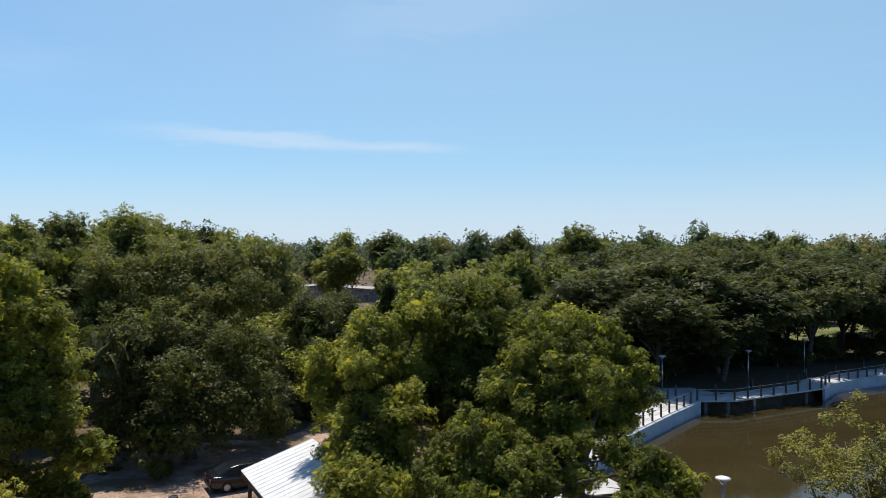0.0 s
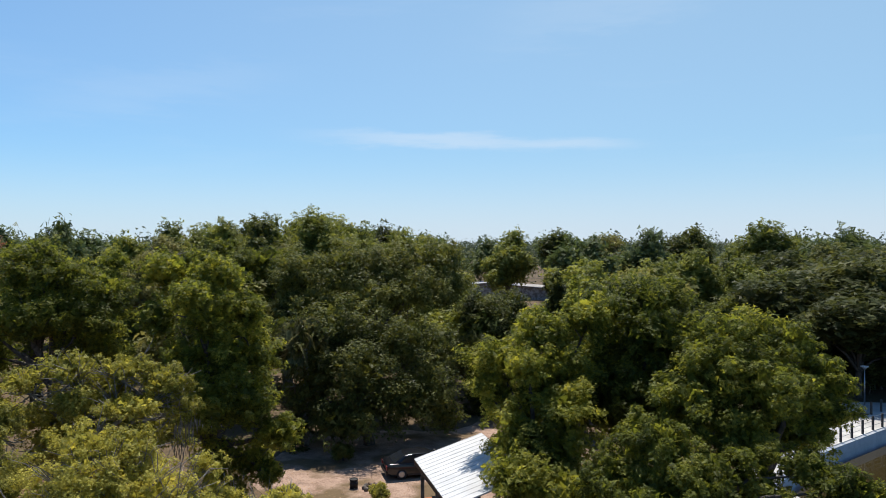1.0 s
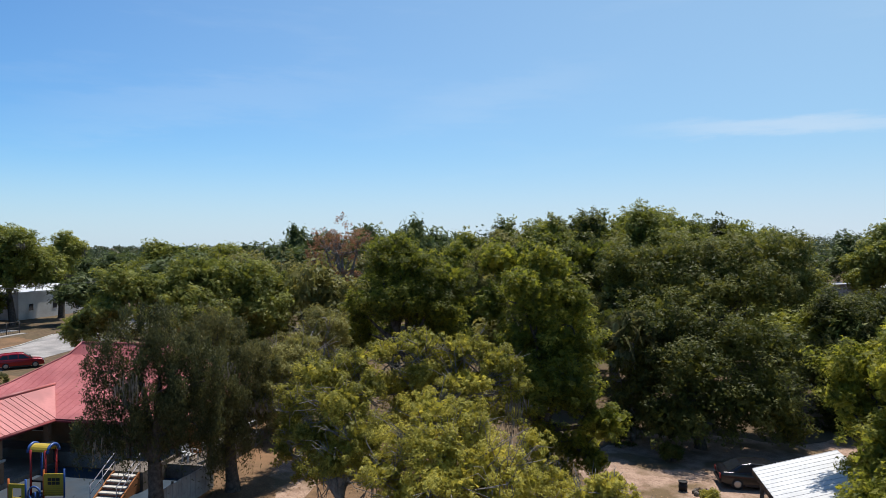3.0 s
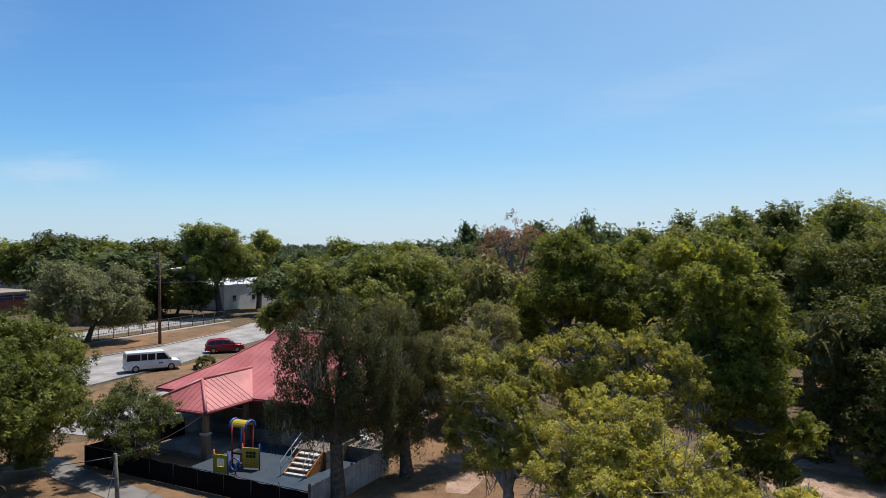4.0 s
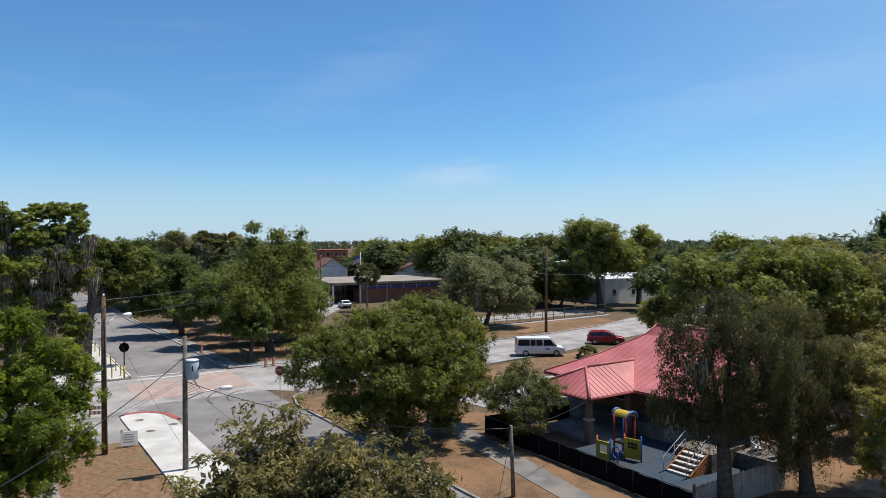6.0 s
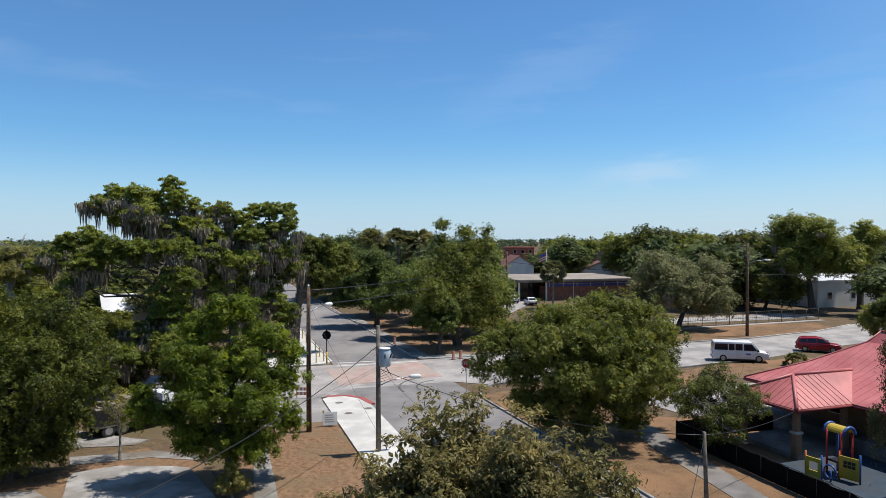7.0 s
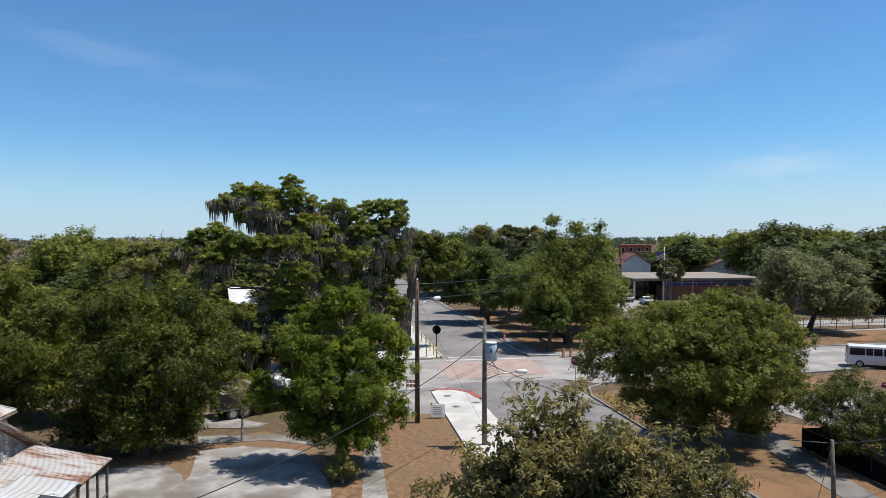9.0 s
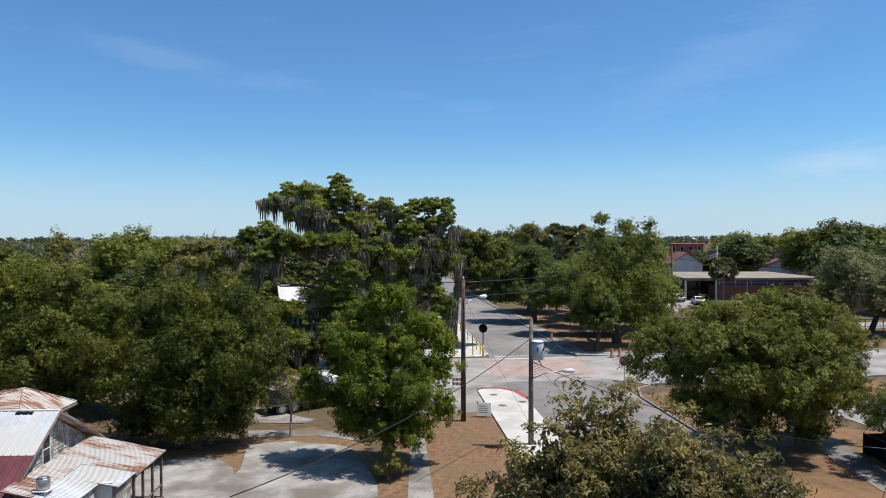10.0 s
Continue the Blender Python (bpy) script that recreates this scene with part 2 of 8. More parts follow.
BROWN_POLE = surface("brown_pole", (0.085, 0.05, 0.03), (0.19, 0.12, 0.075), 3.0, 0.9, 0.4)
BLACK = plain("black_mesh", (0.006, 0.006, 0.007), 0.9, 0.0, 0.1)
DARK_METAL = plain("dark_metal", (0.04, 0.04, 0.045), 0.45, 0.6)
GALV = plain("galvanised_steel", (0.5, 0.51, 0.52), 0.35, 0.8)
WHITE = plain("white_paint", (0.8, 0.8, 0.79), 0.4)
BLUE = plain("blue_paint", (0.06, 0.10, 0.52), 0.45)
GLASS = plain("dark_glass", (0.02, 0.024, 0.03), 0.08)
TYRE = plain("tyre_rubber", (0.02, 0.02, 0.02), 0.85)


# ---- building helpers ----
def part(name, bm, material, parent=None, label=""):
    """Links a bmesh as one mesh object, under a thing or a part."""
    me = bpy.data.meshes.new(name)
    bm.to_mesh(me)
    bm.free()
    if material:
        me.materials.append(material)
    ob = new(name, me)
    if parent:
        ob.parent = parent
    if label:
        ob["label"] = label
    return ob


def arrays(name, verts, faces, material, parent=None, smooth=False):
    """Links a mesh given as arrays: verts (n, 3), faces (m, 3 or 4)."""
    me = bpy.data.meshes.new(name)
    verts, faces = np.asarray(verts, dtype=np.float32), np.asarray(faces, dtype=np.int32)
    me.vertices.add(len(verts))
    me.vertices.foreach_set("co", verts.ravel())
    k = faces.shape[1]
    me.loops.add(faces.size)
    me.loops.foreach_set("vertex_index", faces.ravel())
    me.polygons.add(len(faces))
    me.polygons.foreach_set("loop_start", np.arange(0, faces.size, k, dtype=np.int32))
    if smooth:
        me.polygons.foreach_set("use_smooth", np.ones(len(faces), dtype=bool))
    me.update(calc_edges=True)
    me.materials.append(material)
    ob = new(name, me)
    if parent:
        ob.parent = parent
    return ob


def thing(name, m, label, category, group="", kind=""):
    ob = new(name)
    ob.empty_display_size = 0.2
    ob.matrix_world = m
    return tagged(ob, label, category, group, kind)


def put_box(bm, x0, x1, y0, y1, z0, z1, bevel=0.0, m=None):
    r = bmesh.ops.create_cube(bm, size=1)
    vs = r["verts"]
    for v in vs:
        v.co = Vector(((x0 + x1) / 2 + v.co.x * (x1 - x0), (y0 + y1) / 2 + v.co.y * (y1 - y0), (z0 + z1) / 2 + v.co.z * (z1 - z0)))
    if bevel:
        es = list({e for v in vs for e in v.link_edges})
        r = bmesh.ops.bevel(bm, geom=es, offset=bevel, segments=2, affect="EDGES", profile=0.5)
        vs = list({v for f in r["faces"] for v in f.verts} | {v for v in vs if v.is_valid})
    if m:
        bmesh.ops.transform(bm, matrix=m, verts=vs)
    return bm


def box(x0, x1, y0, y1, z0, z1, bevel=0.0, m=None):
    return put_box(bmesh.new(), x0, x1, y0, y1, z0, z1, bevel, m)


def put_tube(bm, pts, radii, sides=8, cap=True):
    """A tube through pts with the radii given."""
    pts = [Vector(p) for p in pts]
    if not hasattr(radii, "__len__"):
        radii = [radii] * len(pts)
    rings = []
    for i, p in enumerate(pts):
        d = (pts[min(i + 1, len(pts) - 1)] - pts[max(i - 1, 0)]).normalized()
        a = d.cross(Vector((0, 0, 1)) if abs(d.z) < 0.9 else Vector((1, 0, 0))).normalized()
        b = d.cross(a)
        rings.append([bm.verts.new(p + (a * math.cos(2 * math.pi * j / sides) + b * math.sin(2 * math.pi * j / sides)) * radii[i]) for j in range(sides)])
    for r0, r1 in zip(rings, rings[1:]):
        for j in range(sides):
            f = bm.faces.new((r0[j], r0[(j + 1) % sides], r1[(j + 1) % sides], r1[j]))
            f.smooth = True
    if cap:
        bm.faces.new(rings[0][::-1])
        bm.faces.new(rings[-1])
    bmesh.ops.recalc_face_normals(bm, faces=bm.faces[:])
    return bm


def tube(pts, radii, sides=8):
    return put_tube(bmesh.new(), pts, radii, sides)


def put_prism(bm, pts, z0, z1):
    """A slab with the outline pts, from z0 to z1."""
    lo = [bm.verts.new((p[0], p[1], z0)) for p in pts]
    hi = [bm.verts.new((p[0], p[1], z1)) for p in pts]
    bm.faces.new(hi)
    bm.faces.new(lo[::-1])
    for i in range(len(pts)):
        j = (i + 1) % len(pts)
        bm.faces.new((lo[i], lo[j], hi[j], hi[i]))
    bmesh.ops.recalc_face_normals(bm, faces=bm.faces[:])
    return bm


def put_sheet(bm, quad, thick):
    """A slab under four corners of any slope."""
    q = [Vector(p) for p in quad]
    nrm = (q[1] - q[0]).cross(q[2] - q[0]).normalized()
    if nrm.z < 0:
        q.reverse()
        nrm = -nrm
    hi = [bm.verts.new(p) for p in q]
    lo = [bm.verts.new(p - nrm * thick) for p in q]
    bm.faces.new(hi)
    bm.faces.new(lo[::-1])
    k = len(q)
    for i in range(k):
        bm.faces.new((lo[i], lo[(i + 1) % k], hi[(i + 1) % k], hi[i]))
    return bm


def rough_outline(pts, step=1.0, wobble=0.25, seed=0):
    """The outline with its edges broken into uneven steps, as worn ground has."""
    rnd = random.Random(seed)
    out = []
    for a, b in zip(pts, pts[1:] + pts[:1]):
        a, b = Vector(a), Vector(b)
        k = max(1, int((b - a).length / step))
        for i in range(k):
            out.append(a.lerp(b, i / k) + Vector((rnd.uniform(-wobble, wobble), rnd.uniform(-wobble, wobble))))
    return out


def patch(name, pts, z, material, label, category="ground", wobble=0.0, seed=0, depth=0.05):
    if wobble:
        pts = rough_outline(pts, 1.0, wobble, seed)
    ob = part(name, put_prism(bmesh.new(), pts, z - depth, z), material)
    return tagged(ob, label, category, kind="structure")


# the main road runs along s, and w counts to its far side
RU, RV = Vector((-0.879, -0.477)), Vector((-0.477, 0.879))


def rd(s, w):
    return (RU.x * s + RV.x * w, RU.y * s + RV.y * w)

# ---- ground ----
POND = [(9.5, 44), (12.6, 50), (19.2, 58.2), (23, 62.7), (26, 62.6), (37, 68.1), (39.5, 71.2), (48, 76), (70, 84), (110, 80), (120, 20), (60, 12), (24, 24), (14.5, 35)]


POND_BED = [(8.6, 44.6), (11.6, 50.8), (18.2, 59.2), (22.4, 64.3), (26, 64.3), (36.4, 69.8), (38.8, 72.8), (47.6, 77.6), (70, 85.5), (110, 82), (122, 18), (60, 10), (23, 23), (13.6, 35)]


def inside(px, py, poly):
    hit = np.zeros(px.shape, dtype=bool)
    for (x0, y0), (x1, y1) in zip(poly, poly[1:] + poly[:1]):
        cross = ((y0 > py) != (y1 > py)) & (px < (x1 - x0) * (py - y0) / (y1 - y0 + 1e-9) + x0)
        hit ^= cross
    return hit


def build_ground():
    xs = np.concatenate([np.linspace(-3000, -200, 12), np.arange(-190, 8, 6.0), np.arange(8, 122, 1.0), np.linspace(130, 3000, 12)])
    ys = np.concatenate([np.linspace(-3000, -140, 12), np.arange(-130, 10, 6.0), np.arange(10, 92, 1.0), np.arange(94, 260, 8.0), np.linspace(300, 3000, 12)])
    gx, gy = np.meshgrid(xs, ys)
    z = np.where(inside(gx, gy, POND_BED), -2.2, 0.0)
    idx = np.arange(gx.size).reshape(gx.shape)
    f = np.stack([idx[:-1, :-1], idx[:-1, 1:], idx[1:, 1:], idx[1:, :-1]], -1).reshape(-1, 4)
    ob = arrays("ground", np.stack([gx.ravel(), gy.ravel(), z.ravel()], 1), f, SOIL)
    tagged(ob, "brown ground with leaf litter and thin dry grass", "ground", kind="structure")


build_ground()
tagged(part("water", put_prism(bmesh.new(), POND, -1.2, -0.8), WATER), "still brown pond water", "water", kind="structure")
patch("ground_clearing", [(-19.2, 35.2), (-22.6, 38.5), (-22.1, 42.9), (-21.7, 47.3), (-17.2, 50.9), (-12.3, 51.3), (-11.1, 56.1), (-8.3, 53.1), (-6.0, 38.5), (-8.3, 34.7), (-15.1, 33.0)], 0.02, DIRT, "sandy clearing with scattered dry leaves", wobble=0.5, seed=1)
patch("ground_dirt_path", [(-33.1, 23.0), (-35.7, 28.3), (-32.8, 29.6), (-27.9, 24.4), (-26.3, 20.9), (-28.1, 18.9)], 0.02, DIRT, "bare sandy dirt under trees", wobble=0.5, seed=2)
patch("lawn", [rd(10, 20.9), rd(54, 20.9), rd(56, 27), rd(43, 31), rd(40, 46), rd(28, 52), rd(8, 46)], 0.03, LAWN, "dry brown lawn under the oak", wobble=0.3, seed=3)
patch("lawn_verge", [rd(56.5, 34), rd(59.5, 52), rd(60, 62), rd(54, 60), rd(52, 40)], 0.025, LAWN, "dry grass verge beside the street", wobble=0.3, seed=4)
patch("lawn_island", [rd(74, 40), rd(74.6, 66), rd(76, 84), rd(84, 88), rd(88, 70), rd(84, 40)], 0.03, LAWN, "yellow dry grass beyond the street", wobble=0.2, seed=5)
patch("lawn_shore", [(40, 100), (60, 99), (110, 108), (110, 135), (44, 125)], 0.02, GRASS, "green park grass behind the shore trees", wobble=0.5, seed=6)
patch("mulch_bed", [rd(22, 0), rd(30, -0.5), rd(40, 0.5), rd(50.0, 2.5), rd(50.2, 8.2), rd(22, 8.2)], 0.03, MULCH, "orange brown mulch bed beside the pavement", wobble=0.15, seed=7)
patch("mulch_far", [rd(74, 21), rd(120, 21), rd(120, 38), rd(74, 36)], 0.02, MULCH, "orange leaf litter under street oaks", wobble=0.3, seed=8)
patch("mulch_yard", [(-33.3, -29.2), (-39.5, -26.0), (-37.0, -20.7), (-30.1, -15.4), (-26.3, -16.0), (-23.0, -23.8), (-31.0, -31.8)], 0.02, MULCH, "leaf litter yard beside old concrete", wobble=0.3, seed=9)
patch("road_main", [rd(5, 11.6), rd(62, 11.6), rd(62, 20.6), rd(5, 20.6)], 0.04, ASPHALT, "grey asphalt street", "road")
patch("road_main_far", [rd(71, 11.6), rd(420, 11.0), rd(420, 21.5), rd(71, 20.6)], 0.04, ASPHALT, "grey asphalt street with tree shadows", "road")
patch("road_cross", [rd(57.5, -60), rd(57.5, 9), rd(60, 11.6), rd(60, 20.6), rd(57.5, 23.5), rd(58.5, 40), rd(60.5, 55), rd(64.5, 69), rd(69, 92), rd(84, 150), rd(98, 150), rd(81, 92), rd(76, 80), rd(73.5, 66), rd(72.6, 45), rd(72, 23), rd(71.5, -60)], 0.045, PALE_ROAD, "pale worn concrete street", "road")
patch("road_pavers", [rd(61.6, 10.5), rd(62.6, 20.5), rd(70.6, 20.5), rd(69.6, 10.5)], 0.055, PAVER, "faded red brick pavers in the crossing", "road")
patch("road_back", [rd(88, 45), rd(90, 70), rd(90, 95), rd(97, 95), rd(96, 45)], 0.03, PALE_ROAD, "pale back street in tree shade", "road")
patch("parking_lot", [rd(42.5, 33), rd(50, 32), rd(51, 44), rd(49, 60), rd(44, 60)], 0.04, PALE_ROAD, "pale concrete parking area", "road")
patch("parking_lot_far", [rd(108, 46), rd(130, 62), rd(142, 56), rd(138, 44), rd(118, 38)], 0.03, PALE_ROAD, "pale parking area before the brick building", "road")
patch("road_corner", [rd(53.5, 11.6), rd(55.8, 11.1), rd(57.2, 10.2), rd(57.4, 9.2), rd(57.6, 8.0), rd(62, 8.0), rd(62, 12.5), rd(53.5, 12.5)], 0.036, ASPHALT, "grey asphalt at the street corner", "road")
patch("apron", [rd(49.8, 1.0), rd(57.6, -1.0), rd(57.6, 8.2), rd(49.8, 8.2)], 0.034, PALE_ROAD, "pale worn concrete apron at the street corner", "pavement")
patch("pavement_corner", [rd(20, 8.2), rd(56.5, 8.2), rd(57.4, 9.2), rd(57.2, 10.2), rd(55.8, 11.1), rd(53.5, 11.55), rd(20, 11.55)], 0.14, CONCRETE, "new white concrete pavement", "pavement", depth=0.2)
patch("pavement_far", [rd(72.3, 4), rd(72.3, 10.6), rd(73.4, 11.5), rd(110, 11.5), rd(110, 9.2), rd(80, 9.0), rd(76.5, 4)], 0.14, CONCRETE, "new white concrete corner pavement", "pavement", depth=0.2)
patch("pavement_side", [rd(72.2, 21), rd(72.2, 33), rd(74, 33), rd(74, 22.5), rd(120, 22.5), rd(120, 21)], 0.12, OLD_CONCRETE, "grey concrete pavement", "pavement", depth=0.2)
patch("footpath", [(-53.0, 2.9), (-53.2, 4.5), (-47.5, 6.3), (-34.9, 10.5), (-30.9, 11.5), (-29.8, 10.0), (-33.7, 9.2), (-45.0, 5.0)], 0.06, TAR_PATH, "worn grey footpath along the fence", "pavement")
patch("footpath_yard", [(-36.8, -29.5), (-38.9, -25.1), (-38.4, -21.9), (-37.6, -21.4), (-37.6, -24.7), (-35.5, -28.4)], 0.05, OLD_CONCRETE, "old concrete footpath", "pavement")
patch("footpath_mulch", [(-40.2, -19.3), (-40.5, -18.5), (-30.4, -13.2), (-29.9, -14.4)], 0.06, OLD_CONCRETE, "old concrete footpath in the mulch", "pavement")
patch("driveway", [(-27.8, -29.5), (-30.2, -29.8), (-31.6, -27.5), (-29.7, -24.5), (-34.2, -27.2), (-35.9, -25.6), (-36.5, -21.6), (-32.7, -17.8), (-30.0, -16.0), (-26.2, -18.6), (-24.7, -22.9), (-25.2, -27.4)], 0.05, DRIVE, "stained old concrete driveway slab", "pavement", wobble=0.16, seed=11)

# ---- buildings ----
ORANGE_WALL = surface("orange_stucco", (0.42, 0.16, 0.06), (0.52, 0.22, 0.09), 1.2, 0.9, 0.15)
BLUE_MAT = surface("blue_rubber_mat", (0.03, 0.05, 0.075), (0.05, 0.075, 0.105), 1.5, 0.9, 0.15, c3=(0.05, 0.06, 0.075))
FASCIA = surface("dark_red_fascia", (0.20, 0.035, 0.04), (0.30, 0.06, 0.06), 2.0, 0.6, 0.05)
STONE_CAP = surface("pale_stone_cap", (0.42, 0.38, 0.33), (0.58, 0.54, 0.48), 2.0, 0.9, 0.2)


def rust_iron(name):
    """Old galvanised sheets: pale zinc, with rust that runs down the slope in streaks and patches."""
    m = bpy.data.materials.new(name)
    m.use_nodes = True
    n, k = m.node_tree.nodes, m.node_tree.links
    b, co = n["Principled BSDF"], n.new("ShaderNodeTexCoord")
    outs = []
    for scale, size, detail in (((1.0, 0.42, 0.7), 0.75, 4), ((4.0, 0.5, 1.0), 1.6, 5), ((9.0, 9.0, 9.0), 3.0, 3)):
        mp, ns = n.new("ShaderNodeMapping"), n.new("ShaderNodeTexNoise")
        mp.inputs["Scale"].default_value = scale
        k.new(co.outputs["Object"], mp.inputs["Vector"])
        k.new(mp.outputs[0], ns.inputs["Vector"])
        ns.inputs["Scale"].default_value, ns.inputs["Detail"].default_value = size, detail
        outs.append(ns.outputs[0])
    add, more = n.new("ShaderNodeMath"), n.new("ShaderNodeMath")
    add.operation = more.operation = "MULTIPLY_ADD"
    k.new(outs[1], add.inputs[0])
    add.inputs[1].default_value = 0.75
    k.new(outs[0], add.inputs[2])
    k.new(outs[2], more.inputs[0])
    more.inputs[1].default_value = 0.22
    k.new(add.outputs[0], more.inputs[2])
    ramp = n.new("ShaderNodeValToRGB")
    e = ramp.color_ramp.elements
    e[0].position, e[0].color = 0.78, (0.40, 0.39, 0.385, 1)
    e[1].position, e[1].color = 1.0, (0.19, 0.085, 0.05, 1)
    for p, c in ((0.90, (0.46, 0.44, 0.425, 1)), (0.97, (0.37, 0.30, 0.255, 1)), (1.0, (0.28, 0.165, 0.11, 1))):
        e.new(min(p, 1.0)).color = c
    scaled = n.new("ShaderNodeMapRange")
    scaled.inputs["From Min"].default_value, scaled.inputs["From Max"].default_value = 0.0, 1.2
    k.new(more.outputs[0], scaled.inputs["Value"])
    for q, p in zip(e, (0.62, 0.75, 0.83, 0.90, 1.0)):
        q.position = p
    k.new(scaled.outputs[0], ramp.inputs[0])
    k.new(ramp.outputs[0], b.inputs["Base Color"])
    b.inputs["Roughness"].default_value, b.inputs["Specular IOR Level"].default_value = 0.62, 0.35
    return m


RUST_ROOF = rust_iron("rusty_corrugated_iron")
SILVER_ROOF = surface("silver_corrugated_iron", (0.52, 0.54, 0.57), (0.70, 0.72, 0.75), 0.7, 0.42, 0.03, c3=(0.60, 0.58, 0.56), scale3=0.4)
MAROON_ROOF = surface("maroon_metal_roof", (0.11, 0.035, 0.04), (0.18, 0.06, 0.065), 0.8, 0.55, 0.03)
OLD_BOARDS = surface("peeling_white_boards", (0.20, 0.18, 0.165), (0.70, 0.68, 0.66), 2.6, 0.9, 0.4, c3=(0.26, 0.22, 0.20), scale3=1.4, fine=6, grain=1.2)
OLD_WOOD = surface("grey_old_timber", (0.10, 0.08, 0.065), (0.24, 0.20, 0.17), 3.0, 0.92, 0.4)
FENCE_PLANK = surface("weathered_fence_boards", (0.36, 0.36, 0.36), (0.56, 0.56, 0.55), 1.6, 0.9, 0.25, c3=(0.30, 0.29, 0.28), scale3=0.5)
FLAT_ROOF = surface("tan_flat_roof", (0.24, 0.20, 0.165), (0.36, 0.31, 0.26), 0.3, 0.9, 0.05)
WALL_WHITE = surface("white_wall", (0.62, 0.62, 0.61), (0.78, 0.78, 0.77), 0.4, 0.85, 0.05)
WALL_MAUVE = surface("mauve_wall", (0.26, 0.21, 0.22), (0.34, 0.28, 0.29), 0.6, 0.9, 0.05)
SHINGLE = surface("brown_shingles", (0.14, 0.065, 0.055), (0.24, 0.11, 0.09), 1.5, 0.9, 0.2)
TREAD = surface("pale_tread", (0.50, 0.46, 0.40), (0.64, 0.60, 0.54), 2.0, 0.8, 0.1)
PLASTIC_YELLOW = plain("yellow_plastic", (0.62, 0.44, 0.04), 0.4)
PLASTIC_BLUE = plain("blue_plastic", (0.03, 0.10, 0.36), 0.4)
PLASTIC_RED = plain("red_plastic", (0.42, 0.03, 0.03), 0.4)
ORANGE = plain("orange_paint", (0.70, 0.16, 0.02), 0.5)


def put_seams(bm, e0, e1, r0, r1, gap, width=0.05, high=0.05):
    """Standing seams up a roof plane: from the eave e0-e1 to the ridge r0-r1."""
    e0, e1, r0, r1 = (Vector(p) for p in (e0, e1, r0, r1))
    along = (e1 - e0)
    n = max(2, int(along.length / gap))
    d = along.normalized()
    nrm = d.cross((r0 + r1) / 2 - e0).normalized()
    if nrm.z < 0:
        nrm = -nrm
    up = nrm.cross(d).normalized()
    if up.z < 0:
        up = -up
    t0, t1 = (r0 - e0).dot(d) / along.length, (r1 - e0).dot(d) / along.length
    rise = (r0 - e0).dot(up)
    for i in range(n + 1):
        t = i / n
        if t < t0 - 1e-6:
            k = t / t0
        elif t > t1 + 1e-6:
            k = (1 - t) / (1 - t1)
        else:
            k = 1.0
        if k < 0.04:
            continue
        a = e0 + along * t
        b = a + up * rise * k
        o = d * width / 2
        vs = [bm.verts.new(p) for p in (a - o, a + o, b + o, b - o)] + [bm.verts.new(p + nrm * high) for p in (a - o, a + o, b + o, b - o)]
        for q in ((4, 5, 6, 7), (0, 1, 5, 4), (1, 2, 6, 5), (2, 3, 7, 6), (3, 0, 4, 7)):
            bm.faces.new([vs[j] for j in q])
    bmesh.ops.recalc_face_normals(bm, faces=bm.faces[:])
    return bm


def hip_roof(parent, a0, a1, b0, b1, ze, zr, ra0, ra1, rb, material, gap, thick=0.12, seam_high=0.05, board=None, cap=0.09):
    """Four roof planes with seams and a fascia under the eave."""
    c = [(a0, b0, ze), (a1, b0, ze), (a1, b1, ze), (a0, b1, ze)]
    r0, r1 = (ra0, rb, zr), (ra1, rb, zr)
    for quad, e, r in (([c[0], c[1], r1, r0], (c[0], c[1]), (r0, r1)), ([c[1], c[2], r1], (c[1], c[2]), (r1, r1)), ([c[2], c[3], r0, r1], (c[2], c[3]), (r1, r0)), ([c[3], c[0], r0], (c[3], c[0]), (r0, r0))):
        plane = part("roof_plane", put_sheet(bmesh.new(), quad, thick), material, parent)
        part("seam", put_seams(bmesh.new(), *e, *r, gap, 0.05, seam_high), material, plane)
    bm = bmesh.new()
    for p, q in ((c[0], r0), (c[1], r1), (c[2], r1), (c[3], r0), (r0, r1)):
        put_tube(bm, [Vector(p) + Vector((0, 0, 0.03)), Vector(q) + Vector((0, 0, 0.03))], cap, 6)
    part("ridge_cap", bm, material, parent)
    bm = bmesh.new()
    for p, q in zip(c, c[1:] + c[:1]):
        put_tube(bm, [Vector(p) - Vector((0, 0, 0.14)), Vector(q) - Vector((0, 0, 0.14))], 0.09, 4)
    part("fascia", bm, board or FASCIA, parent)


